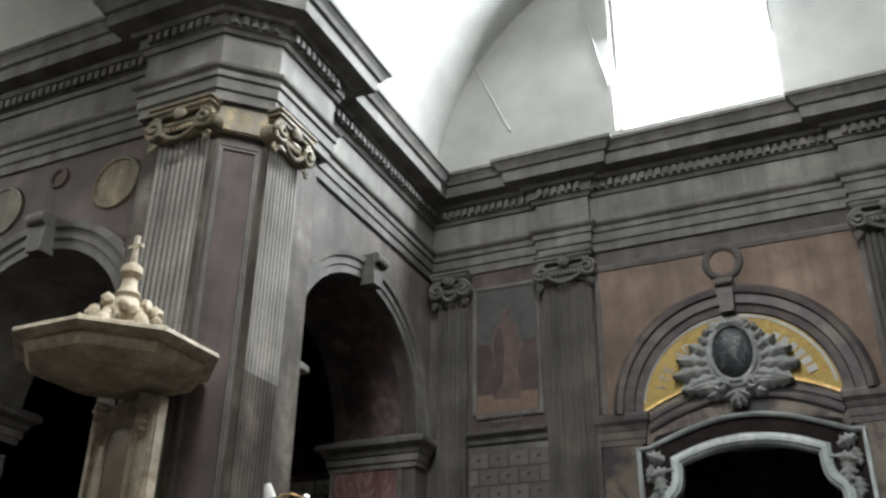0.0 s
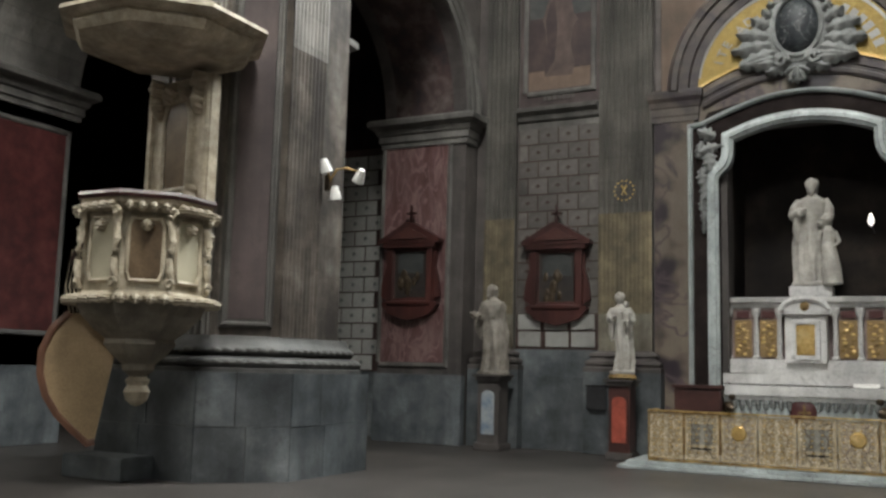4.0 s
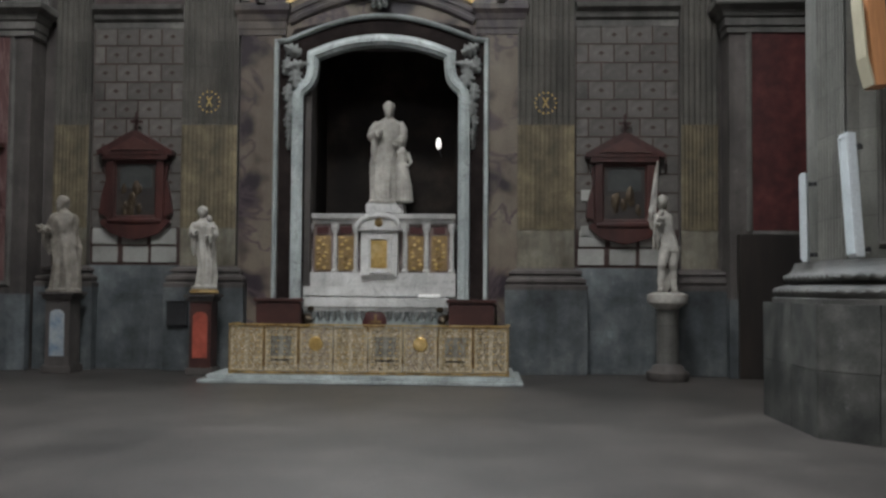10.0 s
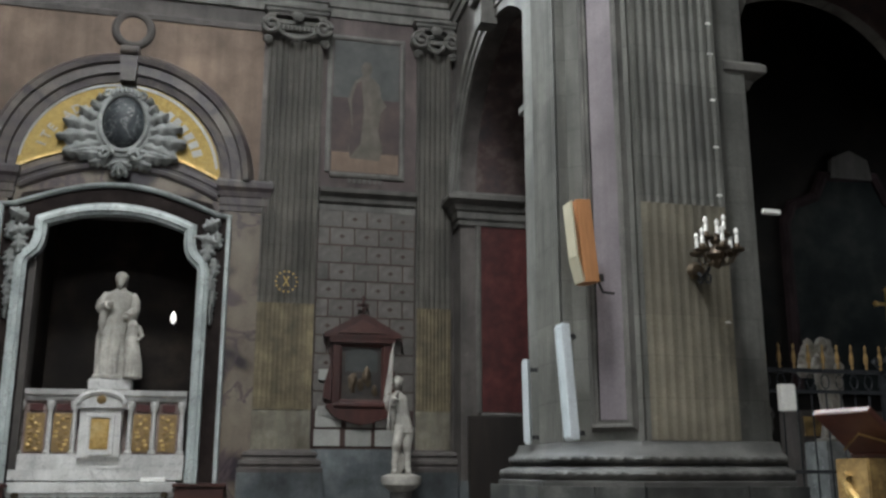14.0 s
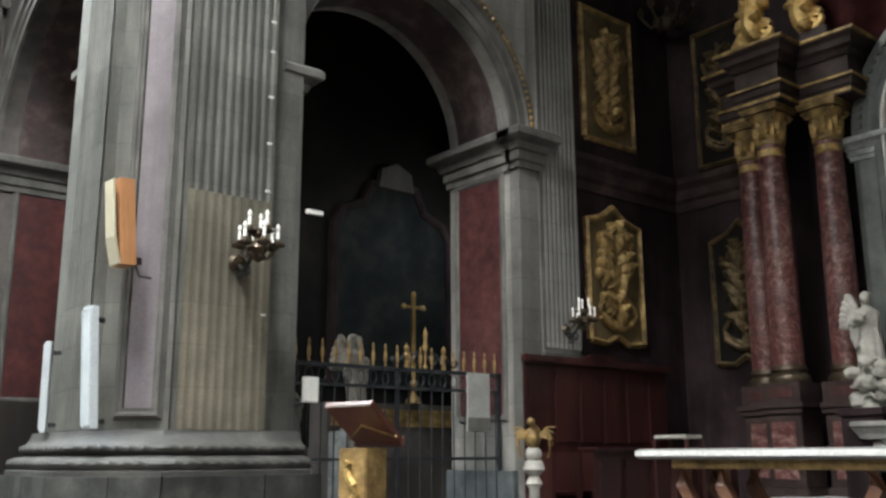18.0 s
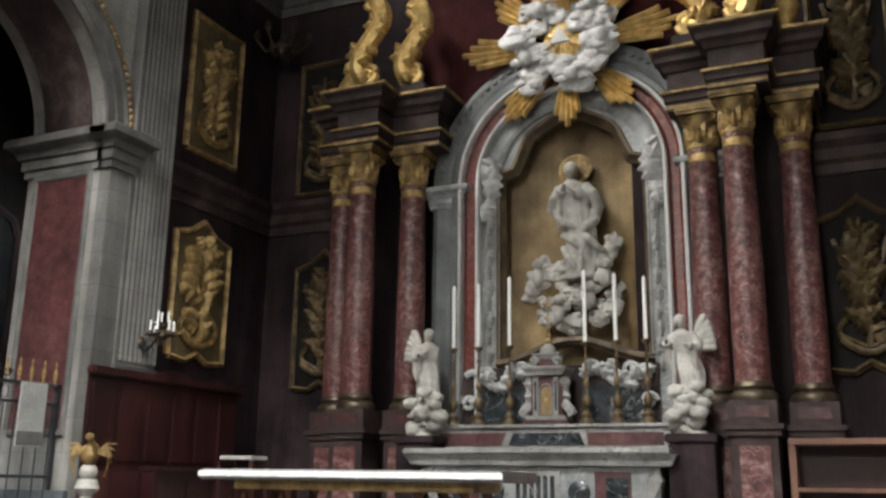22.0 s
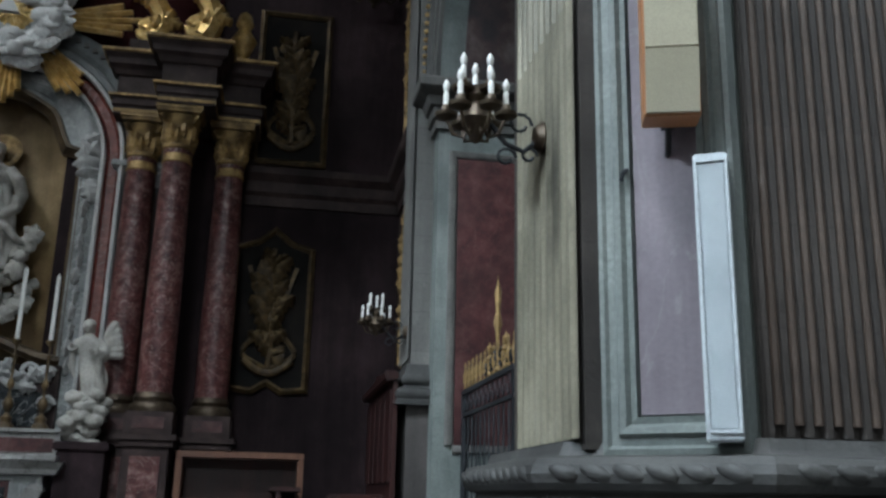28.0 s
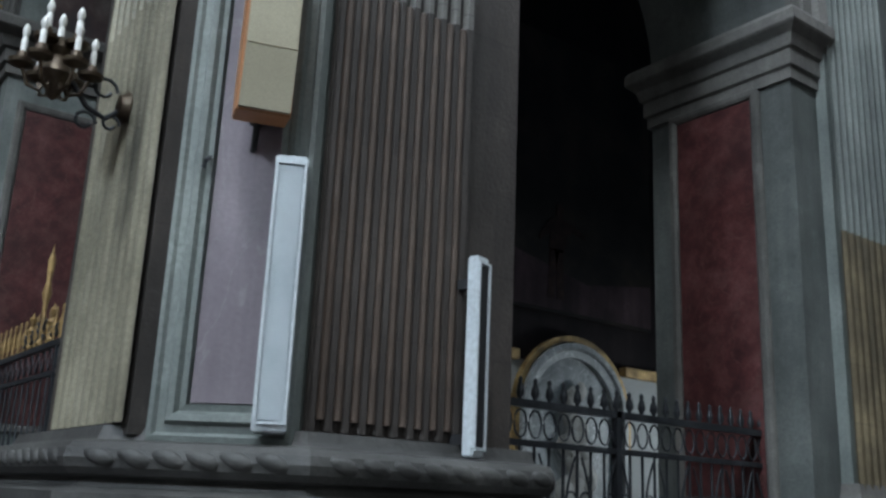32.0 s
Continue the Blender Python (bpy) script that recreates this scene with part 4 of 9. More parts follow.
for m, par, zt in ((wall_face((XN + .01, CY1 + THICK / 2), 90), WALL_CN, ZC1), (wall_face((TX1 + THICK / 2, 11.99), 180), WALL_TE, Z_IMP1), (wall_face((TX0 - THICK / 2, 11.99), 180), WALL_TW, Z_IMP1), (wall_face((-10.32, CY1 + THICK / 2), -90), WALL_NN, Z_IMP1 - .2), (wall_face((5.76, CY0 - THICK / 2), 90), WALL_CS, ZC1), (wall_face((TX1 + THS / 2, -3.49), 0), WALL_SE, 5.85)):
    part("impost", sweep([(-THICK / 2, .3), (-THICK / 2, 0), (THICK / 2, 0), (THICK / 2, .45)], [(o, zt - .6 + z) for o, z in IMPOST]), M_TRIM, par, m=m)

# north wall, with the niche cut through it
NX0, NX1 = -3.52, -0.72
b = bmesh.new()
box(TX0 - .1, NX0, YN, YN + .6, 0, Z_CORN, 0, b)
box(NX1, TX1 + .1, YN, YN + .6, 0, Z_CORN, 0, b)
box(NX0, NX1, YN, YN + .6, 6.1, Z_CORN, 0, b)
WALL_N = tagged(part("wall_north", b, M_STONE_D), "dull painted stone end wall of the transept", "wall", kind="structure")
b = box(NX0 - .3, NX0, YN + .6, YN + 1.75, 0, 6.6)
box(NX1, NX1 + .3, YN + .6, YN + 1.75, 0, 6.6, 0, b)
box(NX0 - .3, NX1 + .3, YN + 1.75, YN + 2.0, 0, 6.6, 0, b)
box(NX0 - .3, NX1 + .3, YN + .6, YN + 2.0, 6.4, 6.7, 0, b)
# The lining is very dark brown throughout.
part("niche_lining", b, M_NICHEBROWN, WALL_N, "very dark brown niche")

# entablature round the north arm, the crossing's east side and the chancel
ENT = [(TX0 - 15, CY1), (-10.31, CY1), (-10.31, YC + PV), (XT - 6.53, YC + PV), (XT - PU, YC + 6.25), (XT - PU, 11.98), (TX0, 11.98), (TX0, YN),
       (-5.92, YN), (-5.92, YN - .14), (-4.88, YN - .14), (-4.88, YN), (.32, YN), (.32, YN - .14), (1.36, YN - .14), (1.36, YN),
       (TX1, YN), (TX1, 11.98), (XT + PU, 11.98), (XT + PU, YC + 6.25), (XT + 6.53, YC + PV), (XN, YC + PV), (XN, CY1), (10.24, CY1), (10.24, CY1 - .25), (11.12, CY1 - .25), (11.12, CY1), (XE, CY1), (XE, CY0),
       (5.75, CY0), (5.75, YC - PV), (XT + 6.53, YC - PV), (XT + PU, YC - 6.25), (XT + PU, -3.48), (TX1, -3.48), (TX1, YS)]
ARCHI = [(-.05, Z_CAP1), (.06, Z_CAP1), (.06, 10.6), (.10, 10.62), (.10, 10.82), (.14, 10.84), (.14, 10.95), (.20, 11.0), (.22, Z_ARCH), (-.05, Z_ARCH)]
FRZ = [(-.05, Z_ARCH), (.07, Z_ARCH), (.07, 11.72), (-.05, 11.72)]
COR = [(-.05, 11.72), (.12, 11.72), (.16, 11.80), (.20, 11.82), (.20, 12.02), (.30, 12.04), (.34, 12.12), (.62, 12.16), (.64, 12.40), (.70, 12.42), (.74, 12.50), (.80, 12.58), (.84, 12.60), (.84, 12.68), (-.05, 12.80)]
ENTAB = thing("entablature", (XT, YN, 0), "grey stone entablature with dentils running round the walls", "entablature", kind="structure")
_i = ENTAB.matrix_world.inverted()
for nm, pr, mt in (("architrave", ARCHI, M_TRIM), ("frieze", FRZ, M_STONE), ("cornice", COR, M_TRIM)):
    b = sweep(ENT, pr)
    b.transform(_i)
    part(nm, b, mt, ENTAB)
b = bmesh.new()
for p, q in zip(ENT[:-1], ENT[1:]):
    p, q = Vector(p), Vector(q)
    L = (q - p).length
    if L < .9:
        continue
    d = (q - p) / L
    nn = Vector((d.y, -d.x))
    for i in range(int(L / .17)):
        c = p + d * (.1 + i * .17) + nn * .24
        e = Vector((.05 if abs(d.x) > .5 else .045, .05 if abs(d.y) > .5 else .045))
        box(c.x - e.x, c.x + e.x, c.y - e.y, c.y + e.y, 11.84, 12.01, 0, b)
b.transform(_i)
tagged(part("dentils", b, M_TRIM, ENTAB), kind="stuff")

# vaults and the upper walls
def barrel(name, axis, a0, a1, c, r, z, rz, label):
    b = bmesh.new()
    rows = []
    for a in (a0, a1):
        row = []
        for i in range(41):
            t = math.pi * i / 40
            o, h = c - r * math.cos(t), z + rz * math.sin(t)
            row.append(b.verts.new((o, a, h) if axis == 'y' else (a, o, h)))
        rows.append(row)
    for i in range(40):
        b.faces.new((rows[0][i], rows[0][i + 1], rows[1][i + 1], rows[1][i]))
    return tagged(part(name, b, M_VAULT, smooth=True), label, "ceiling", kind="structure")


barrel("ceiling_transept", 'y', YS - .2, YN + .3, XT, WU + .02, Z_CORN - .2, 6.4, "pale plastered barrel vault over the transept")
barrel("ceiling_chancel", 'x', TX1 - .4, XE + .2, YC, WV + .02, Z_CORN - .2, 5.4, "pale plastered barrel vault over the chancel")
barrel("ceiling_nave", 'x', TX0 + .4, -24.2, YC, WV + .02, Z_CORN - .2, 5.4, "pale plastered barrel vault over the nave")

# upper north wall with a tall window
WX0, WX1, WZ0, WZ1 = -4.12, -0.52, 13.35, 17.6
b = box(TX0 - .2, WX0, YN, YN + .6, Z_CORN - .2, 19.4)
box(WX1, TX1 + .2, YN, YN + .6, Z_CORN - .2, 19.4, 0, b)
box(WX0, WX1, YN, YN + .6, Z_CORN - .2, WZ0, 0, b)
box(WX0, WX1, YN, YN + .6, WZ1, 19.4, 0, b)
tagged(part("wall_north_upper", b, M_VAULT), "pale plastered wall above the cornice", "wall", kind="structure")
WIN = thing("window_1", ((WX0 + WX1) / 2, YN + .45, WZ0), "tall overexposed window above the cornice", "window", kind="structure")
part("pane", box(-1.8, 1.8, 0, .02, 0, WZ1 - WZ0), M_WINDOW, WIN, "bright frosted glass")
b = box(-1.8, -1.72, -.05, .0, 0, WZ1 - WZ0)
box(1.72, 1.8, -.05, 0, 0, WZ1 - WZ0, 0, b)
part("window_frame", b, M_VAULT, WIN)
b = tube([(-8.3, YN - .03, 18.0), (-6.62, YN - .03, 14.0)], .035)
tube([(-4.95, YN - .03, 18.2), (-4.2, YN - .03, 14.6)], .03, 6, b)
tagged(part("trim", b, M_VAULT), "thin pale plaster ribs on the upper wall", "trim", kind="structure")

# floors
tagged(part("floor", box(-24.5, 16.5, -14, 20, -.3, 0), M_FLOOR), "worn dull grey stone church floor", "floor", kind="structure")
CHOIR = thing("floor_choir", (4.6, YC, 0), "raised choir floor with red marble steps", "floor", kind="structure")
part("platform", box(.25, XE - 4.6, CY0 - YC - 1.9, CY1 - YC + 1.9, 0, Z_CHOIR), M_FLOOR, CHOIR)
for i in range(4):
    part("step", box(-.9 + i * .33, .3, -5.2, 5.2, i * .155, (i + 1) * .155, .012), M_RED, CHOIR, "worn red marble step")
part("altar_platform", box(6.2, XE - 4.6, -3.4, 3.4, Z_CHOIR, Z_ALTAR, .012), M_WHITE, CHOIR)
part("altar_step", box(5.85, 6.2, -3.7, 3.7, Z_CHOIR, .81, .012), M_WHITE, CHOIR)

# side rooms beyond the arches
def side_room(name, x0, x1, y0, y1, h, mt, label, open_side):
    b = bmesh.new()
    if 'n' not in open_side: box(x0, x1, y1, y1 + .3, 0, h, 0, b)
    if 's' not in open_side: box(x0, x1, y0 - .3, y0, 0, h, 0, b)
    if 'w' not in open_side: box(x0 - .3, x0, y0, y1, 0, h, 0, b)
    if 'e' not in open_side: box(x1, x1 + .3, y0, y1, 0, h, 0, b)
    box(x0, x1, y0, y1, h, h + .2, 0, b)
    return tagged(part(name, b, mt), label, "wall", kind="structure")


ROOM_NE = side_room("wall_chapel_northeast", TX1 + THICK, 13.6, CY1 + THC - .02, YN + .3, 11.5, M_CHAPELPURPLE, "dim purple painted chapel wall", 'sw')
ROOM_SE = side_room("wall_chapel_southeast", TX1 + THS - .02, 9.2, -13.0, CY0 - THICK, 11.5, M_CHAPELDARK, "near-black chapel wall with its shade put into the colour", 'nw')
ROOM_NW = side_room("wall_aisle_northwest", -22, TX0 - THICK, CY1 + THICK, YN + .3, 9.8, M_CHAPELDARK, "near-black aisle wall with its shade put into the colour", 'se')


# painted bands under the arches, and painted spandrels
def soffit(parent, axis, c, spring, r, p0, p1, mt, label):
    b = bmesh.new()
    rows = []
    for i in range(33):
        t = math.pi * i / 32
        rows.append([(c - (r - q) * math.cos(t), spring + (r - q) * math.sin(t)) for q in (.03, .012)])
    v = lambda a, p, z: b.verts.new((a, p, z) if axis == 'x' else (p, a, z))
    for r0, r1 in zip(rows[:-1], rows[1:]):
        b.faces.new([v(r0[0][0], p0, r0[0][1]), v(r1[0][0], p0, r1[0][1]), v(r1[0][0], p1, r1[0][1]), v(r0[0][0], p1, r0[0][1])])
        for p in (p0, p1):
            b.faces.new([v(r0[0][0], p, r0[0][1]), v(r1[0][0], p, r1[0][1]), v(r1[1][0], p, r1[1][1]), v(r0[1][0], p, r0[1][1])])
    bmesh.ops.remove_doubles(b, verts=b.verts, dist=1e-4)
    return part("soffit_band", b, mt, parent, label, True)


soffit(WALL_TE, 'y', (11.98 + JY) / 2, Z_IMP1, (JY - 11.98) / 2, TX1 + .3, TX1 + THICK - .3, M_FRESCO, "faded fresco band under the arch")
soffit(WALL_TW, 'y', (11.98 + JY) / 2, Z_IMP1, (JY - 11.98) / 2, TX0 - .3, TX0 - THICK + .3, M_FRESCO, "faded fresco band under the arch")
soffit(WALL_CN, 'x', (XN + XJ) / 2, ZC1, (XJ - XN) / 2, CY1 + .25, CY1 + THC - .25, M_FRESCO, "faded fresco band under the arch")
soffit(WALL_CS, 'x', (6.35 + XJ) / 2, ZC1, (XJ - 5.15) / 2, CY0 - .3, CY0 - THICK + .3, M_FRESCO, "faded fresco band under the arch")
# gilt beads on the inner ring of the chancel arch
b = bmesh.new()
for k in range(64):
    t = math.pi * (k + .5) / 64
    r = (XJ - XN) / 2 + .36
    blob(((XN + XJ) / 2 - r * math.cos(t), CY1 - .155, ZC1 + r * math.sin(t)), .035, k, (1, .6, 1), .2, b, 1)
tagged(part("arch_beads", b, M_GOLDOLD, WALL_CN, "worn gilt beads"), kind="stuff")
# dark painted bays beside the high altar
for nm, y0, y1 in (("north", CY1 - .006, CY1), ("south", CY0, CY0 + .006)):
    tagged(part("wall_bay_" + nm, box(10.99, XE, y0, y1, 0, Z_CAP1), M_DARKWALL), "dark painted wall bay beside the high altar", "wall", kind="structure")
# spandrel over the nave arcade
ia = [(-12.355 - 2.57 * math.cos(radians(a)), 6.52 + 2.57 * math.sin(radians(a))) for a in range(38, 143, 4)]
part("spandrel_paint", band(ia, [(x, Z_CAP1 - .02) for x, z in ia], -.012, .0), M_MAUVE, WALL_NN, "mauve painted spandrel", m=pose(0, CY1, 0))
for x, z, r, mt in ((-11.05, 9.62, .52, M_TILEWHITE), (-13.7, 9.62, .52, M_TILEWHITE), (-12.42, 10.02, .22, M_JOINT)):
    part("medallion", lathe([(0, .012), (r - .08, .012), (r - .08, .03), (r - .03, .04), (r, .0)], 28, None, pose(x, CY1 - .014, z, 90, 0, 0)), M_YELLOW if mt is M_TILEWHITE else mt, WALL_NN, "round painted medallion", True)


# ---- north wall: pilasters, panels, niche frame ----
def wall_pilaster(x, w, n, label):
    th = thing("pilaster", (x, YN, 0), label, "pilaster", "pilasters of the north wall", "structure")
    part("backing", box(-w / 2, w / 2, -.10, 0, Z_BASE, Z_CAP1), M_PILSTONE, th)
    m = pose(0, -.14, 0)
    part("shaft_foot", box(-w / 2, w / 2, -.13, -.1, 1.9, 2.62), M_FOOTPALE, th, "pale worn foot")
    part("reeded_shaft", flutes(w, 2.62, 4.55, n + 3, .016, True), M_YELLOW, th, "ochre painted reeds", True, m=m)
    part("fluted_shaft", flutes(w, 4.55, Z_CAP0, n, .04), M_PILSTONE, th, "grey fluted shaft", True, m=m)
    capital(w, th, M_TRIM, pose(0, -.12, Z_CAP0))
    h = w / 2
    pts = [(-h, 0), (-h, -.14), (h, -.14), (h, 0)]
    part("base_moulding", sweep(pts, [(0, 1.52), (.22, 1.52), (.22, 1.60), (.17, 1.62), (.20, 1.67), (.19, 1.72), (.12, 1.75), (.10, 1.79), (.14, 1.82), (.12, 1.87), (.03, 1.90), (0, 1.92)]), M_STONE_D, th, smooth=True)
    part("socle", box(-h - .22, h + .22, -.36, 0, 0, 1.52, .012), M_SOCLE, th)
    return th


for x, w, n in ((-5.40, 1.04, 9), (.84, 1.04, 9), (-8.02, .66, 6), (3.62, .66, 6)):
    wall_pilaster(x, w, n, "grey fluted pilaster with ochre reeds on the end wall")

for sx0, sx1 in ((-7.66, -5.95), (1.39, 3.27)):
    w = sx1 - sx0
    th = thing("panelled_bay", ((sx0 + sx1) / 2, YN, 0), "wall bay with painted block pattern and pale plaques", "wall panel", "side bays of the north wall", "structure")
    part("ground", box(-w / 2, w / 2, -.02, 0, 1.90, 6.42), M_JOINT, th)
    part("socle", box(-w / 2, w / 2, -.10, 0, 0, 1.40, .01), M_SOCLE, th)
    part("upper_socle", box(-w / 2, w / 2, -.06, 0, 1.40, 1.93, .01), M_SOCLE, th)
    part("socle_slab", box(-w / 2 + .1, w / 2 - .5, -.115, 0, .0, .78, .008), M_SOCLE, th)
    bw, bh = w / 4.0, .345
    rs = random.Random(int(sx0 * 10) + 99)
    plain = box(-bw / 2 + .016, bw / 2 - .016, -.030, -.0, .016, bh - .016)
    sh = part("block", plain, M_TILEBLOCK, th)
    first = True
    for r in range(11):
        z = 2.62 + r * bh
        off = .5 if r % 2 else 0.0
        k0 = 0
        for k in range(5 if off else 4):
            xa = max(-w / 2, -w / 2 + (k - off) * bw)
            xb = min(w / 2, -w / 2 + (k + 1 - off) * bw)
            if xb - xa < .2:
                continue
            if abs(xb - xa - bw) < .01:
                ob = sh if first else new("block", sh.data)
                first = False
                ob.parent = th
                ob.location = ((xa + xb) / 2, 0, z)
                part("rosette", slab([(-.065, 0), (-.02, -.02), (0, -.05), (.02, -.02), (.065, 0), (.02, .02), (0, .05), (-.02, .02)], -.034, -.025), M_JOINT, ob, m=pose((xa + xb) / 2 * 0, 0, bh / 2)) if rs.random() < .8 else None
            else:
                part("block", box(xa + .016, xb - .016, -.030, 0, z + .016, z + bh - .016), M_TILEBLOCK, th)
    for r in range(2):
        for k in range(3):
            dx = rs.uniform(-.02, .02)
            part("plaque", box(-w / 2 + .06 + k * .56 + dx, -w / 2 + .06 + k * .56 + .47 + dx, -.05, -.01, 1.98 + r * .34, 1.98 + r * .34 + .30, .008), M_TILEWHITE, th, "pale engraved plaque")
    part("band", sweep([(-w / 2, 0), (w / 2, 0)], [(0, 6.40), (.04, 6.40), (.04, 6.52), (.10, 6.56), (.12, 6.66), (.22, 6.72), (.24, 6.80), (0, 6.84)]), M_TRIM, th)
    part("upper_ground", box(-w / 2, w / 2, -.015, 0, 6.84, Z_CAP1), M_MAUVE, th)


def wall_painting(x, robe, ground, sky, label):
    th = thing("painting", (x, YN - .02, 7.17), label, "painting", "saint panels on the north wall")
    part("canvas", box(-.68, .68, -.02, .0, 0, 2.78), ground, th)
    part("sky_field", box(-.66, .66, -.026, -.02, 1.55, 2.76), sky, th)
    part("ground_field", box(-.66, .66, -.026, -.02, .02, .42), M_PEACH, th)
    fig = [(-.30, .30), (-.34, .55), (-.27, .9), (-.30, 1.25), (-.36, 1.50), (-.30, 1.72), (-.24, 1.90), (-.14, 1.98), (-.07, 2.04), (-.11, 2.14), (-.10, 2.26), (-.03, 2.34), (.06, 2.33), (.11, 2.24), (.10, 2.12), (.06, 2.03), (.16, 1.97), (.26, 1.86), (.30, 1.60), (.40, 1.42), (.30, 1.30), (.24, .9), (.33, .5), (.28, .28)]
    part("plain_shape", slab(fig[::-1], -.030, -.024), robe, th)
    part("cloak_shape", slab([(-.30, .32), (-.33, .58), (-.26, .95), (-.29, 1.5), (-.20, 1.86), (-.10, 1.92), (-.04, 1.3), (-.10, .6)][::-1], -.032, -.028), ground, th)
    for k in range(7):
        part("inscription_bar", box(-.33 + k * .10, -.27 + k * .10, -.03, -.02, -.20, -.11), M_TILEBLOCK, th)
    fr = [(-.68, 0), (-.68, 2.78), (.68, 2.78), (.68, 0), (-.68, 0)]
    part("frame", moulded_band(fr, [(0, 0), (0, .04), (.04, .055), (.09, .04), (.10, 0)]), M_TRIM, th)


M_SKYP = mat("faded_sky_paint", [(.03, .0324, .033), (.051, .0528, .0516), (.078, .078, .072)], 2.2, .7, bump=.08)
M_PLUM = mat("plum_paint", [(.027, .0168, .018), (.048, .03, .0288), (.078, .0492, .0432)], 2.0, .7, bump=.08)
M_ROBE = mat("buff_robe_paint", [(.0527, .0446, .0347), (.0868, .0744, .0589), (.1302, .1147, .093)], 3.0, .7, bump=.08)
M_ROBERED = mat("faded_red_robe_paint", [(0.0527, 0.0341, 0.031), (0.0843, 0.0558, 0.0496), (0.1265, 0.093, 0.0775)], 3.0, .7, bump=.08)
wall_painting(2.26, M_ROBE, M_PLUM, M_SKYP, "painted panel of a robed figure in buff, faded")
wall_painting(-6.80, M_ROBERED, M_PLUM, M_SKYP, "painted panel of a robed figure in dull red, faded")

# arched frame of the niche
AXN = -2.22
FRAME = thing("niche_surround", (AXN, YN, 0), "marble arch and white moulded frame round a dark niche", "arch", kind="structure")
for s in (-1, 1):
    b = box(min(s * 1.86, s * 2.62), max(s * 1.86, s * 2.62), -.10, 0, .0, 6.28, .01)
    part("side_pier", b, M_PATCHMARB, FRAME, "brown and violet veined marble")
    xs = sorted((s * 1.80, s * 2.64))
    part("impost", sweep([(xs[0], 0), (xs[0], -.10), (xs[1], -.10), (xs[1], 0)], [(o * .35, 6.24 + z) for o, z in IMPOST]), M_BROWNMARB, FRAME)
ring = lambda r, a0=0, a1=180, n=40: [(-r * math.cos(radians(a0 + (a1 - a0) * i / n)), 6.80 + r * math.sin(radians(a0 + (a1 - a0) * i / n))) for i in range(n + 1)]
part("archivolt", moulded_band(ring(1.80), [(0, .0), (0, .10), (.14, .12), (.16, .18), (.34, .18), (.36, .24), (.46, .26), (.52, .20), (.56, .14), (.58, 0)]), M_BROWNMARB, FRAME, "brown veined moulded arch")
part("arch_field", slab([(1.79 * math.cos(radians(t)), 6.80 + 1.79 * math.sin(radians(t))) for t in range(0, 181, 6)] + [(-1.79, 6.05), (1.79, 6.05)], -.034, .0), M_PATCHMARB, FRAME, "brown veined marble field over the niche")
part("peach_field", box(-2.62, 2.56, -.022, 0, 6.84, 10.02), M_PEACH, FRAME, "peach painted spandrels")
part("field_border", moulded_band([(-2.50, 6.9), (-2.50, 9.95), (2.46, 9.95), (2.46, 6.9)], [(0, .02), (0, .05), (.09, .06), (.14, .03)]), M_STONE_D, FRAME)
b = slab([(-.13, 8.55), (.13, 8.55), (.17, 9.24), (-.17, 9.24)], -.34, 0)
lathe([(0, -.16), (.08, -.16), (.09, -.08), (.08, 0), (.09, .08), (.08, .16), (0, .16)], 14, b, pose(0, -.34, 9.14, 0, 90, 0))
part("keystone", b, M_BROWNMARB, FRAME)
part("ring_medallion", lathe([(.24, 0), (.27, .05), (.33, .07), (.38, .05), (.40, 0)], 28, None, pose(0, -.03, 9.70, 90, 0, 0)), M_STONE_D, FRAME)
part("ring_field", lathe([(0, .03), (.25, .03), (.25, .0)], 24, None, pose(0, -.022, 9.70, 90, 0, 0)), M_PEACH, FRAME)

# gold lunette with its inscription
lun = [(-1.78, 6.88)] + [(-1.80 * math.cos(radians(t)), 6.80 + 1.80 * math.sin(radians(t))) for t in range(6, 175, 4)] + [(1.78, 6.88)]
low = [(x, 7.46 - .158 * x * x) for x in [1.75 - 3.5 * i / 24 for i in range(25)]]
LUN = thing("lunette", (AXN - .045, YN - .04, 0), "gold mosaic lunette with Latin lettering", "lunette")
part("mosaic_field", slab([(p[0], p[1]) for p in lun[::-1]] + [(x, z - .12) for x, z in low[::-1]][1:-1], -.02, .02), M_MOSAIC, LUN, "gold mosaic")
bor = [(-1.72 * math.cos(radians(t)), 6.80 + 1.72 * math.sin(radians(t))) for t in range(8, 173, 4)]
part("border_line", moulded_band(bor, [(0, .02), (0, .035), (.05, .035), (.05, .02)]), M_TILEWHITE, LUN)


def letter(ch, m, size, mt, parent, depth=.01):
    c = bpy.data.curves.new("letter", 'FONT')
    c.body, c.size, c.extrude, c.align_x, c.align_y = ch, size, depth, 'CENTER', 'CENTER'
    tmp = bpy.data.objects.new("letter_tmp", c)
    scene.collection.objects.link(tmp)
    me = bpy.data.meshes.new_from_object(tmp.evaluated_get(bpy.context.evaluated_depsgraph_get()))
    bpy.data.objects.remove(tmp)
    me.materials.clear()
    me.materials.append(mt)
    ob = new("letter", me)
    ob.parent = parent
    ob.matrix_world = parent.matrix_world @ m
    return ob


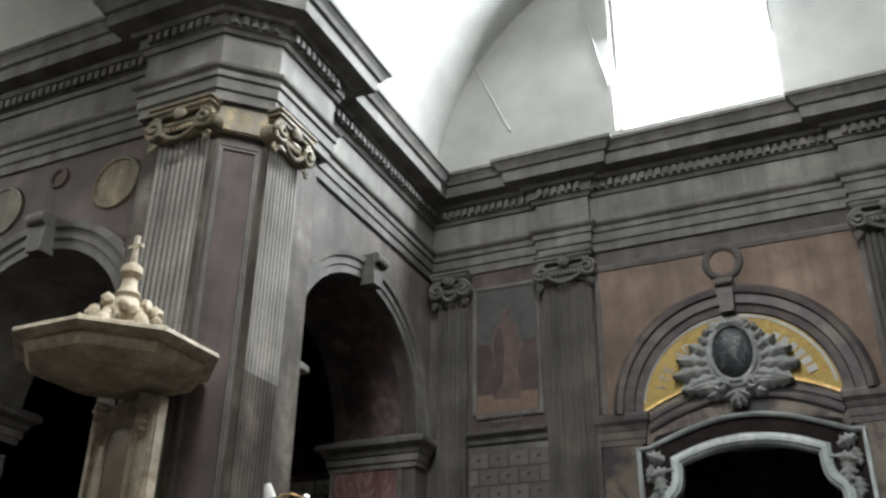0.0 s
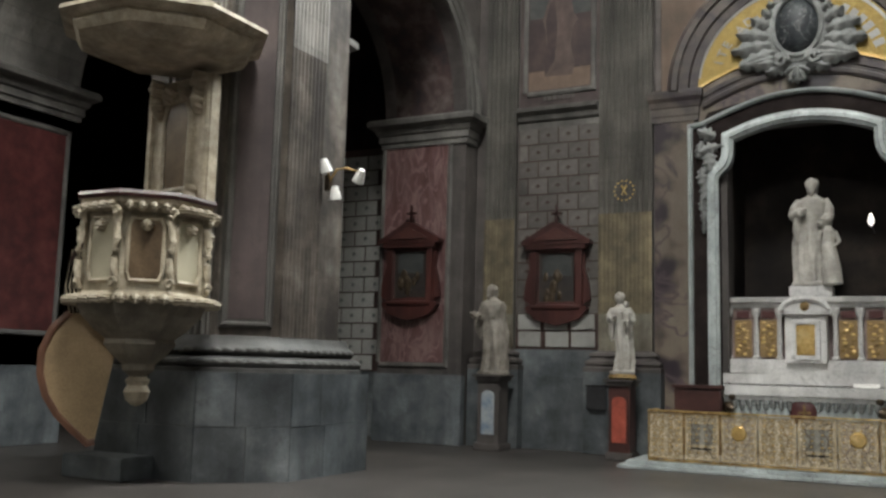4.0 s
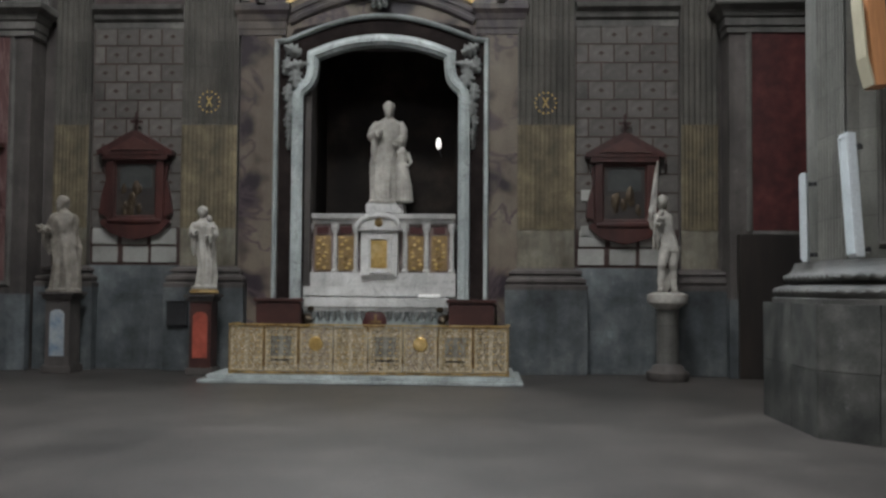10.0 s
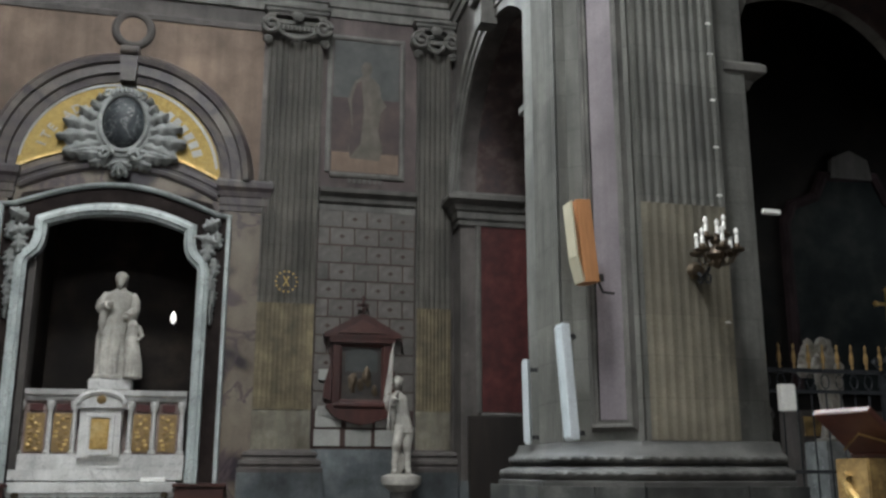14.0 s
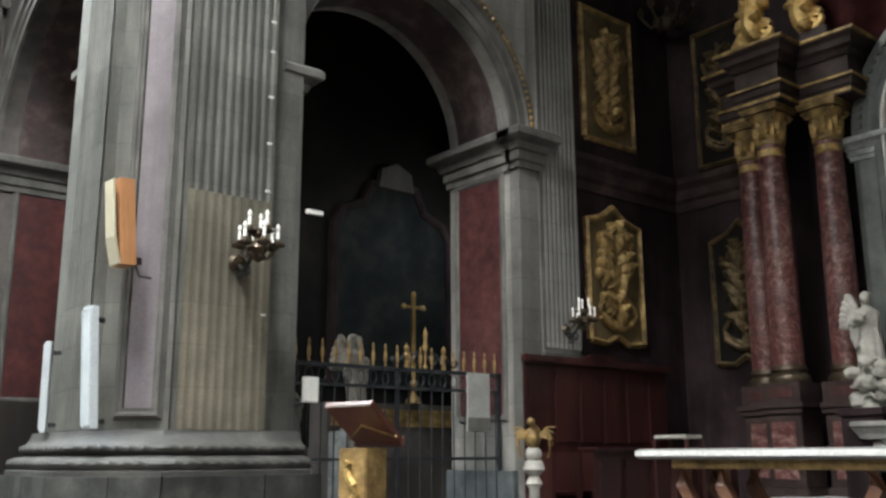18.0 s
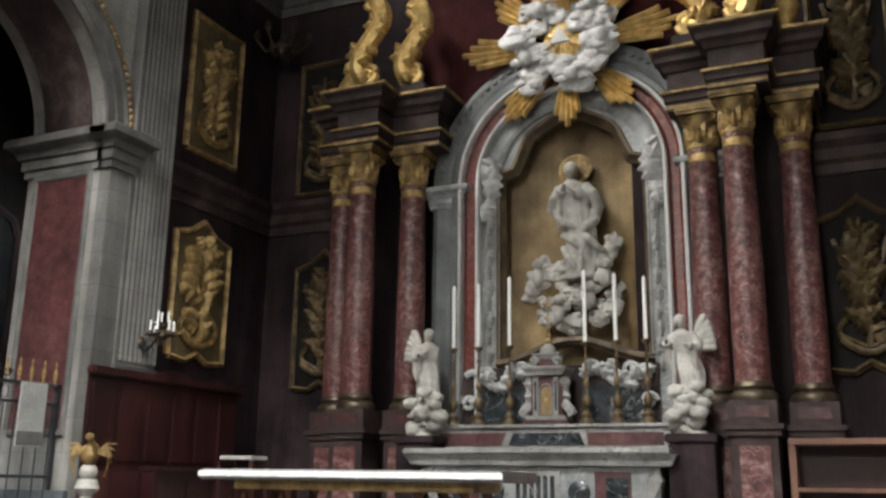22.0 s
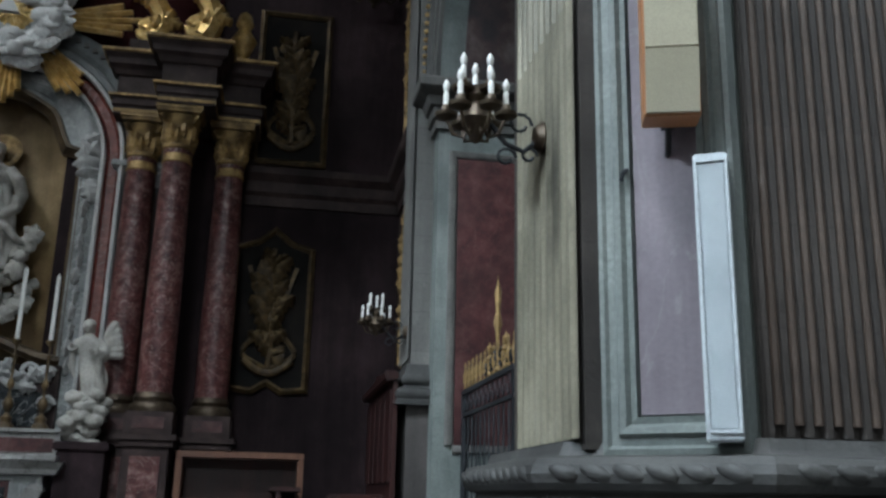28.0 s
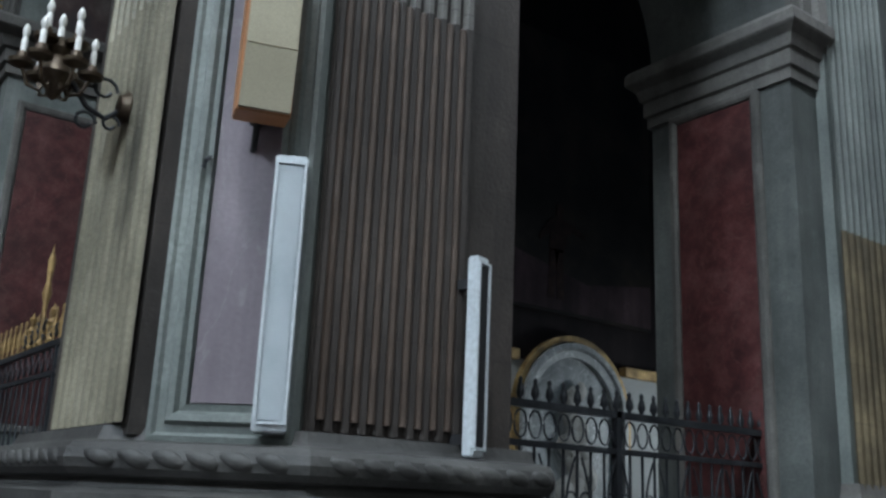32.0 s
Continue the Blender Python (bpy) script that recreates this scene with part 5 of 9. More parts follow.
bpy.context.view_layer.update()
for ch, a in (("I", 160), ("T", 153), ("E", 146), ("A", 132), ("D", 124)):
    t = radians(a)
    letter(ch, pose(1.45 * math.cos(t), -.03, 6.80 + 1.45 * math.sin(t), 90, 0, 0) @ pose(0, 0, 0, 0, 0, a - 90), .24, M_TILEWHITE, LUN)
for i, a in enumerate((56, 49, 42, 35, 28, 21)):
    t = radians(a)
    part("inscription_bar", box(-.06, .06, -.012, 0, -.09, .09), M_TILEWHITE, LUN, m=pose(1.45 * math.cos(t), -.022, 6.80 + 1.45 * math.sin(t)) @ pose(0, 0, 0, 0, 90 - a, 0))

part("lower_border", moulded_band([(x, z - .12) for x, z in low], [(-.025, .0), (-.025, .034), (.025, .034), (.025, .0)]), M_GOLD, LUN, "bright gilt border")
part("bowed_moulding", moulded_band([(1.76 * k / 14, 7.06 - .158 * (1.76 * k / 14) ** 2) for k in range(-14, 15)], [(-.15, .03), (-.15, .07), (-.11, .10), (-.05, .10), (-.03, .06), (.03, .06), (.05, .09), (.10, .075), (.14, .05), (.14, .03)]), M_BROWNMARB, FRAME, "brown marble bowed moulding")

# stucco cartouche with an oval of dark marble
CART = thing("cartouche", (AXN - .02, YN - .10, 7.78), "white stucco cartouche with acanthus leaves and a dark oval stone", "relief")
ov = [(.37 * math.cos(2 * math.pi * i / 36), .51 * math.sin(2 * math.pi * i / 36)) for i in range(37)]
b = lathe([(0, .17), (.14, .16), (.26, .12), (.335, .06), (.36, 0)], 36)
b.transform(Matrix.Diagonal((1, 1.38, 1, 1)))
part("oval_stone", b, M_BLACKDULL, CART, "veined dark oval stone", True, m=pose(0, -.06, .0, 90, 0, 0))
part("oval_frame", moulded_band([(x, z) for x, z in ov[::-1]], [(0, 0), (0, .10), (.03, .13), (.07, .13), (.09, .08), (.15, .07), (.17, 0)]), M_CARTGREY, CART, smooth=True)


def acanthus(length, width, seed, curl=.10):
    """A ribbed leaf with a lobed edge along +x, bulging towards -y, its tip curled out."""
    b = bmesh.new()
    n, rows = 14, []
    for i in range(n + 1):
        t = i / n
        lobe = 1 + .28 * math.sin(t * 21 + seed)
        hw = width * (.35 + .9 * math.sin(math.pi * min(1, t * .86 + .12)) ** .8) * lobe * (1 if t < .97 else .3)
        y = -.04 - curl * math.sin(math.pi * t * .9) - (.06 * max(0, t - .75) / .25)
        rows.append([b.verts.new((t * length, y + .05 + q * q * .06, q * hw)) if abs(q) > .99 else b.verts.new((t * length, y + (.03 if abs(q) > .3 else 0), q * hw)) for q in (-1, -.5, 0, .5, 1)] + [b.verts.new((t * length, .05, hw * .6)), b.verts.new((t * length, .05, -hw * .6))])
    for r0, r1 in zip(rows[:-1], rows[1:]):
        for a in range(7):
            c = (a + 1) % 7
            b.faces.new((r0[a], r1[a], r1[c], r0[c]))
    b.faces.new(rows[0])
    b.faces.new(rows[-1][::-1])
    return b


for s in (-1, 1):
    for k, (px, pz, ang, ln, wd) in enumerate(((.40, .36, 70, .17, .07), (.41, .18, 50, .25, .09), (.42, .02, 30, .42, .11), (.42, -.14, 10, .64, .12), (.39, -.27, -6, .76, .125), (.33, -.40, -20, .72, .12), (.30, -.54, -10, .70, .11), (.24, -.64, -2, .60, .10), (.16, -.72, -16, .40, .085))):
        part("leaf", acanthus(ln, wd, k * 1.7 + s), M_CARTGREY, CART, "", True, m=pose(s * px, -.02, pz) @ pose(0, 0, 0, 0, 0 if s > 0 else 180, 0) @ pose(0, 0, 0, 0, -ang, 0) if s > 0 else pose(s * px, -.02, pz) @ Matrix.Diagonal((-1, 1, 1, 1)) @ pose(0, 0, 0, 0, -ang, 0))
    b = tube([(s * (.27 - .13 * (1 - a / 13) * math.cos(a)), -.15 - a * .006, -.64 + .13 * (1 - a / 13) * math.sin(a)) for a in [.45 * i for i in range(24)]], .036, 7)
    part("volute", b, M_CARTGREY, CART, "", True)
    part("shell_curl", tube([(s * (.30 - .09 * (1 - a / 10) * math.cos(a)), -.10, .52 + .09 * (1 - a / 10) * math.sin(a)) for a in [.5 * i for i in range(17)]], .04, 7), M_CARTGREY, CART, "", True)
for k, ang in enumerate((-150, -115, -90, -65, -30)):
    part("palmette_leaf", acanthus(.30 if abs(ang + 90) < 40 else .24, .06, k), M_CARTGREY, CART, "", True, m=pose(0, -.10, -.78) @ pose(0, 0, 0, 0, -ang, 0))
b = bmesh.new()
for k in range(9):
    a = math.pi * k / 8
    lathe([(0, -.05), (.045, -.03), (.055, .02), (.03, .07), (0, .08)], 8, b, pose(.22 * math.cos(a), -.12, .52 + .08 * math.sin(a)))
part("backing", slab([(-.34, .50), (-.58, .30), (-.80, .05), (-.98, -.22), (-1.0, -.42), (-.86, -.60), (-.60, -.74), (-.28, -.80), (0, -.86), (.28, -.80), (.60, -.74), (.86, -.60), (1.0, -.42), (.98, -.22), (.80, .05), (.58, .30), (.34, .50)][::-1], -.03, .03), M_CARTGREY, CART)
tagged(part("bead_crest", b, M_CARTGREY, CART, "", True), kind="stuff")

# white moulded frame of the niche
def shoulder(hw, zs, zt, inset, apex):
    """Half outline of the frame, mirrored: straight side, S-shaped shoulder, flat arch."""
    left = [(-hw, .0), (-hw, zs)]
    for i in range(1, 9):
        t = i / 8
        left.append((-hw + inset * (t ** 1.7), zs + (zt - zs) * (1 - (1 - t) ** 1.7)))
    n = 12
    for i in range(1, n + 1):
        t = i / n
        x = -(hw - inset) * (1 - t)
        left.append((x, zt + (apex - zt) * (1 - (x / (hw - inset)) ** 2)))
    return left + [(-x, z) for x, z in left[-2::-1]]


NF = thing("niche_frame", (AXN + .015, YN - .10, -.08), "white moulded marble frame with carved drops", "frame", kind="structure")
half = [(-1.44, .0), (-1.44, 5.14), (-1.42, 5.21), (-1.34, 5.28), (-1.25, 5.38), (-1.19, 5.52), (-1.17, 5.68), (-1.17, 5.86)] + [(-1.17 + 1.17 * i / 10, 5.86 + .25 * (1 - (1 - i / 10) ** 2)) for i in range(1, 11)]
inner = half + [(-x, z) for x, z in half[-2::-1]]
part("inner_frame", moulded_band(inner, [(0, -.15), (0, .08), (.04, .10), (.06, .14), (.13, .14), (.15, .10), (.20, .09), (.22, .0)]), M_FRAMEMARB, NF)
outer = [(-1.93, .0), (-1.93, 6.17), (-1.72, 6.19)] + [(-1.66 + 3.32 * i / 20, 6.22 + .42 * math.sin(math.pi * i / 20)) for i in range(21)] + [(1.72, 6.19), (1.93, 6.17), (1.93, .0)]
part("outer_frame", moulded_band(outer, [(-.02, .0), (-.02, .08), (.01, .12), (.04, .13), (.06, .08), (.06, 0)]), M_FRAMEMARB, NF)
b = box(-1.9, -1.42, -.02, .05, 0, 6.2)
box(1.42, 1.9, -.02, .05, 0, 6.2, 0, b)
band([(x, z) for x, z in inner[1:-1]], [(max(-1.9, min(1.9, x * 1.3)), max(z, 6.24 + .40 * math.cos(min(1.57, abs(x) * .86))) if abs(x) < 1.3 else 6.2) for x, z in inner[1:-1]], -.024, .05, None, b)
part("field_between", b, M_FIELDDARK, NF, "dark brown marble field")
for s in (-1, 1):
    flip = Matrix.Identity(4) if s > 0 else Matrix.Diagonal((-1, 1, 1, 1))
    for k, (x, z, ang, ln, wd) in enumerate(((1.50, 5.95, 25, .34, .10), (1.46, 5.78, -20, .34, .10), (1.62, 5.72, -95, .42, .10), (1.74, 5.90, -80, .34, .07), (1.72, 5.40, -88, .36, .085), (1.70, 5.12, -92, .34, .075), (1.72, 4.86, -88, .32, .062), (1.71, 4.62, -92, .30, .05), (1.71, 4.40, -90, .24, .036))):
        part("carved_leaf", acanthus(ln, wd, k + s, .07), M_CARTGREY, NF, "white carved leaf drop" if k == 0 else "", True, m=flip @ pose(x, -.04, z) @ pose(0, 0, 0, 0, -ang, 0))
    part("scroll", tube([(s * (1.40 + .17 * math.cos(a) * (1 - a / 16)), -.07, 5.62 + .17 * math.sin(a) * (1 - a / 16)) for a in [-1.2 + .4 * i for i in range(15)]], .035, 7), M_CARTGREY, NF, "", True)


# ---- statues ----
def limb(path, radii, bm, n=10):
    """A tapering round form along a 3D path."""
    pts = [Vector(p) for p in path]
    rows = []
    for i, (p, r) in enumerate(zip(pts, radii)):
        d = (pts[min(i + 1, len(pts) - 1)] - pts[max(i - 1, 0)]).normalized()
        s = d.cross(Vector((.21, .93, .3))).normalized()
        w = s.cross(d)
        rows.append([bm.verts.new(p + (s * math.cos(2 * math.pi * k / n) + w * math.sin(2 * math.pi * k / n)) * r) for k in range(n)])
    for a, b in zip(rows[:-1], rows[1:]):
        for k in range(n):
            bm.faces.new((a[k], a[(k + 1) % n], b[(k + 1) % n], b[k]))
    bm.faces.new(rows[0][::-1])
    bm.faces.new(rows[-1])


def head_form(bm, x, y, z, h, veil=False, beard=False, tip=0.0):
    """A plain head with hair, of a figure h high, its chin at z."""
    c, s = math.cos(tip), math.sin(tip)
    at = lambda dx, dy, dz: (x + dx * h, y + (dy * c - dz * s) * h, z + (dy * s + dz * c) * h)
    blob(at(0, -.004, .060), .055 * h, 1, (.88, 1.0, 1.22), .03, bm, 3)
    blob(at(0, -.020, .030), .030 * h, 2, (.9, .9, .9), .03, bm, 2)
    blob(at(0, -.058, .056), .010 * h, 2, (.8, 1.2, 1.8), 0, bm, 2)
    blob(at(0, .014, .078), .060 * h, 5, (1.0, 1.05, .95), .14, bm, 3)
    blob(at(0, .040, .025), .045 * h, 6, (1.1, .8, 1.1), .15, bm, 3)
    if beard:
        limb([at(0, -.036, .035), at(0, -.050, .005), at(0, -.050, -.03)], (.030 * h, .026 * h, .010 * h), bm, 8)
    if veil:
        limb([at(0, .016, .118), at(0, .034, .06), at(0, .035, -.02), at(0, .02, -.08)], (.030 * h, .060 * h, .070 * h, .080 * h), bm, 14)


def figure(h, seed, wide=.30, lean=0.0, arms=((-.5, .1), (.5, .1)), child="", cloud=False, wings=(), flag=False, legs=False, veil=False, beard=False, sway=.03, turn=1.0, billow=False):
    """A robed figure carved from one block, h high: folded robe, mantle with a hem, sleeves, head."""
    b = bmesh.new()
    rs = random.Random(seed)
    ph = rs.uniform(0, 6)
    W = wide / .30 * .150 * h
    prof = [(0, 1.0), (.10, .94), (.22, .90), (.34, .88), (.44, .90), (.52, .84), (.58, .76), (.64, .78), (.70, .84), (.745, .86), (.775, .76), (.80, .50), (.825, .27), (.85, .24)]
    z0 = .40 if legs else 0.0
    L, N, rings = 46, 72, []
    cx = lambda z: (lean * z * .3 + sway * math.sin(math.pi * 1.6 * z + .4)) * h
    for i in range(L + 1):
        z = z0 + (.85 - z0) * i / L
        k = next(j for j in range(len(prof) - 1) if prof[j + 1][0] >= z - 1e-9)
        (za, ra), (zb, rb) = prof[k], prof[k + 1]
        r = ra + (rb - ra) * (z - za) / (zb - za)
        ring = []
        for q in range(N):
            a = 2 * math.pi * q / N
            f = max(0, 1 - z / .74)
            tw = 2.2 * z * turn
            fold = .30 * f ** .6 * (.55 - abs(math.sin(3.5 * a + ph + tw))) + .15 * f * (.5 - abs(math.sin(6 * a - ph * 2 - 1.5 * tw)))
            fold += .035 * math.sin(2 * a + 5 * z + ph)
            hem = .40 + .20 * math.sin(a * turn + ph * .3 + 2.2) + .03 * math.sin(5 * a)
            if z > hem and z < .79:
                fold += .13 - .08 * abs(math.sin(11 * z - 2.4 * a))
            chest = .10 * math.exp(-((z - .68) / .07) ** 2) * max(0, -math.sin(a))
            knee = .16 * math.exp(-((z - .30) / .10) ** 2) * max(0, -math.sin(a - .5 * turn)) ** 3
            rr = r * (1 + fold + chest + knee)
            ring.append(b.verts.new((cx(z) + W * rr * math.cos(a), W * .74 * rr * math.sin(a), z * h)))
        rings.append(ring)
    for p, q in zip(rings[:-1], rings[1:]):
        for i in range(N):
            b.faces.new((p[i], p[(i + 1) % N], q[(i + 1) % N], q[i]))
    b.faces.new(rings[0][::-1])
    b.faces.new(rings[-1])
    hx = cx(.85)
    head_form(b, hx, -.012 * h, .840 * h, h, veil, beard, -.18 if veil else .12)
    for ex, ez in arms:
        s = -1 if ex < 0 else 1
        sx = cx(.76) + s * W * .74
        el = (s * W * 1.12 + cx(.6), -.030 * h, .605 * h + max(0, ez) * .3 * h)
        hand = (ex * W * 1.05 + cx(.6), -.150 * h, (.60 + ez) * h)
        limb([(sx, 0, .770 * h), ((sx + el[0]) / 2 + s * .012 * h, -.005 * h, .70 * h), el], (.040 * h, .047 * h, .042 * h), b, 12)
        mid = tuple((p + q) / 2 for p, q in zip(el, hand))
        limb([el, mid, tuple(p * .2 + q * .8 for p, q in zip(el, hand))], (.043 * h, .040 * h, .046 * h), b, 12)
        limb([mid, hand, (hand[0] - s * .012 * h, hand[1] - .02 * h, hand[2] + .02 * h)], (.022 * h, .021 * h, .013 * h), b, 8)
        limb([(el[0] * .6 + hand[0] * .4, el[1] * .6 + hand[1] * .4, hand[2] * .4 + el[2] * .6 - .02 * h), (el[0] * .7 + hand[0] * .3, -.06 * h, el[2] - .13 * h), (el[0] * .8, -.05 * h, el[2] - .24 * h)], (.030 * h, .034 * h, .008 * h), b, 10)
    if legs:
        for s, d in ((-1, -.02), (1, .015)):
            limb([(s * .045 * h + cx(.42), d * h, .46 * h), (s * .055 * h, d * h - .02 * h, .27 * h), (s * .06 * h, d * h, .22 * h), (s * .065 * h, d * h, .06 * h), (s * .07 * h, d * h - .01 * h, .0)], (.062 * h, .046 * h, .038 * h, .030 * h, .034 * h), b, 12)
            limb([(s * .07 * h, d * h + .02 * h, .018 * h), (s * .08 * h, d * h - .07 * h, .016 * h)], (.030 * h, .020 * h), b, 8)
        blob((-.03 * h, .06 * h, .12 * h), .07 * h, 3, (1, .8, 1.8), .2, b, 2)
    else:
        for s in (-1, 1):
            limb([(s * .05 * h, -.06 * h, .02 * h), (s * .06 * h, -.125 * h, .015 * h)], (.030 * h, .018 * h), b, 8)
        prism([(.19 * h * math.cos(a) * wide / .3, .14 * h * math.sin(a)) for a in [2 * math.pi * k / 14 for k in range(14)]], -.004 * h, .03 * h, b)
    if child == "arm":
        x, y, z = .085 * h, -.13 * h, .66 * h
        limb([(x, y, z - .05 * h), (x, y, z + .03 * h), (x, y, z + .10 * h)], (.050 * h, .052 * h, .034 * h), b, 12)
        blob((x - .004 * h, y - .01 * h, z + .155 * h), .036 * h, 2, (.9, 1, 1.15), .04, b, 3)
        for s in (-1, 1):
            limb([(x + s * .03 * h, y, z + .08 * h), (x + s * .06 * h, y - .04 * h, z + .05 * h), (x + s * .02 * h, y - .07 * h, z + .06 * h)], (.017 * h, .015 * h, .010 * h), b, 8)
            limb([(x + s * .02 * h, y - .02 * h, z - .04 * h), (x + s * .03 * h, y - .07 * h, z - .05 * h), (x + s * .03 * h, y - .07 * h, z - .13 * h)], (.024 * h, .020 * h, .013 * h), b, 8)
    if child == "beside":
        x, y = .155 * h, -.11 * h
        limb([(x + .03 * h, y, 0), (x + .02 * h, y, .12 * h), (x, y, .28 * h), (x, y, .38 * h), (x, y, .47 * h), (x, y, .52 * h)], (.075 * h, .068 * h, .060 * h, .050 * h, .056 * h, .022 * h), b, 14)
        for k in range(7):
            a = -2.7 + k * .38
            limb([(x + .052 * h * math.cos(a), y + .052 * h * math.sin(a), .36 * h), (x + .018 * h + .070 * h * math.cos(a + .2), y + .070 * h * math.sin(a + .2), .16 * h), (x + .03 * h + .078 * h * math.cos(a), y + .078 * h * math.sin(a), .01 * h)], (.008 * h, .013 * h, .014 * h), b, 6)
        head_form(b, x - .006 * h, y, .525 * h, h * .82)
        limb([(x - .05 * h, y, .47 * h), (x - .075 * h, y - .03 * h, .40 * h), (x - .05 * h, y - .06 * h, .48 * h)], (.022 * h, .019 * h, .013 * h), b, 8)
        limb([(x + .05 * h, y, .47 * h), (x + .085 * h, y - .01 * h, .38 * h), (x + .05 * h, y - .05 * h, .33 * h)], (.022 * h, .020 * h, .014 * h), b, 8)
    if cloud:
        for k in range(30):
            t = k / 29
            sp = (.04 + .15 * math.sin(math.pi * min(1, t * .75 + .08))) * h
            c = (rs.uniform(-sp, sp), rs.uniform(-.15, .08) * h, (-.26 + .52 * t) * h)
            r = rs.uniform(.060, .098) * h * (1.1 - .25 * t)
            blob(c, r, k + seed, (1.12, 1, .85), .18, b, 3)
        for k in range(5):
            a = rs.uniform(-2.4, -.7)
            limb([(.10 * h * math.cos(a) + .05 * h * math.cos(q), -.13 * h, (-.12 + .09 * k) * h + .05 * h * math.sin(q)) for q in [.7 * i for i in range(9)]], [.018 * h * (1 - .08 * i) for i in range(9)], b, 7)
    if wings:
        for s in wings:
            m = pose(s * .02 * h, .075 * h, .66 * h, 0, 0, s * 26)
            for k in range(6):
                a = radians(70 - k * 10) if s > 0 else radians(110 + k * 10)
                ln = (.25 - .018 * k) * h
                o = Vector((s * (.02 + .006 * k) * h, .004 * h * (k % 2), (.12 - .030 * k) * h))
                p = [m @ (o + Vector((math.cos(a) * ln * t, -.02 * h * math.sin(2.4 * t), math.sin(a) * ln * t - .05 * h * t * t))) for t in (0, .3, .6, .85, 1.0)]
                limb(p, (.034 * h, .044 * h, .046 * h, .042 * h, .026 * h), b, 8)
            limb([m @ Vector((0, 0, -.08 * h)), m @ Vector((s * .05 * h, 0, .06 * h)), m @ Vector((s * .10 * h, -.01 * h, .18 * h))], (.050 * h, .062 * h, .045 * h), b, 10)
    if billow:
        # mantle thrown across the body and blown out at both sides
        for r0, sw in ((.034, ((-.13, .50), (-.07, .44), (.02, .41), (.12, .43), (.19, .47))), (.042, ((.08, .74), (.16, .66), (.185, .56), (.15, .46), (.06, .38))), (.030, ((-.10, .72), (-.17, .64), (-.20, .57), (-.16, .52))), (.032, ((-.10, .36), (-.01, .30), (.08, .22), (.11, .10))), (.028, ((.04, .36), (.12, .30), (.19, .22), (.24, .20))), (.026, ((-.10, .26), (-.05, .16), (.01, .06)))):
            n = len(sw)
            limb([(x * h, (-.075 - .03 * math.sin(1.7 * q)) * h, z * h) for q, (x, z) in enumerate(sw)], [r0 * h * (.55 + .6 * math.sin(math.pi * (q + .6) / n)) for q in range(n)], b, 12)
    if flag:
        limb([(-.15 * h, -.15 * h, .42 * h), (-.125 * h, -.145 * h, .86 * h), (-.10 * h, -.14 * h, 1.30 * h)], (.012 * h, .012 * h, .009 * h), b, 8)
        for k in range(7):
            t = k / 6
            limb([(-.103 * h - .012 * h * t, -.14 * h, (1.27 - .06 * k) * h), ((-.12 - .055 * t) * h, -.145 * h + .012 * h * math.sin(k * 1.7), (1.16 - .065 * k) * h), ((-.125 - .07 * t) * h, -.14 * h, (1.03 - .055 * k) * h)], (.012 * h, .020 * h, .014 * h), b, 8)
    return b


def carve(bm, voxel):
    """One closed skin over all the forms of a figure, as cut from one stone."""
    bmesh.ops.recalc_face_normals(bm, faces=bm.faces)
    me = bpy.data.meshes.new("carving")
    bm.to_mesh(me)
    bm.free()
    tmp = new("carving", me)
    mod = tmp.modifiers.new("skin", 'REMESH')
    mod.mode, mod.voxel_size, mod.adaptivity = 'VOXEL', voxel, 0.0
    out = bpy.data.meshes.new_from_object(tmp.evaluated_get(bpy.context.evaluated_depsgraph_get()))
    bpy.data.objects.remove(tmp)
    b = bmesh.new()
    b.from_mesh(out)
    return b


def statue(at, rz, h, seed, label, mt=None, group="plaster statues", **k):
    ob = part("statue", carve(figure(h, seed, **k), h * .0066), mt or M_STATUE, smooth=True, m=pose(*at, 0, 0, rz))
    return tagged(ob, label, "statue", group)


def square_pedestal(at, w, h, panel, label):
    th = thing("pedestal", at, label, "pedestal", "statue pedestals")
    part("shaft", box(-w / 2 + .05, w / 2 - .05, -w / 2 + .05, w / 2 - .05, .12, h - .12, .01), M_REDBOX if panel is M_REDPANEL else M_STONE_D, th)
    part("foot", box(-w / 2, w / 2, -w / 2, w / 2, 0, .13, .015), M_STONE_D, th)
    b = box(-w / 2, w / 2, -w / 2, w / 2, h - .12, h - .05, .012)
    box(-w / 2 - .04, w / 2 + .04, -w / 2 - .04, w / 2 + .04, h - .05, h, .012, b)
    part("cap", b, M_STONE_D, th)
    zt = h - .30
    pan = [(-.13, .30), (.13, .30), (.13, zt - .10)] + [(.13 * math.cos(radians(a)), zt - .10 + .10 * math.sin(radians(a))) for a in range(15, 180, 15)] + [(-.13, zt - .10)]
    part("panel", slab(pan, -w / 2 + .035, -w / 2 + .06), panel, th)
    return th


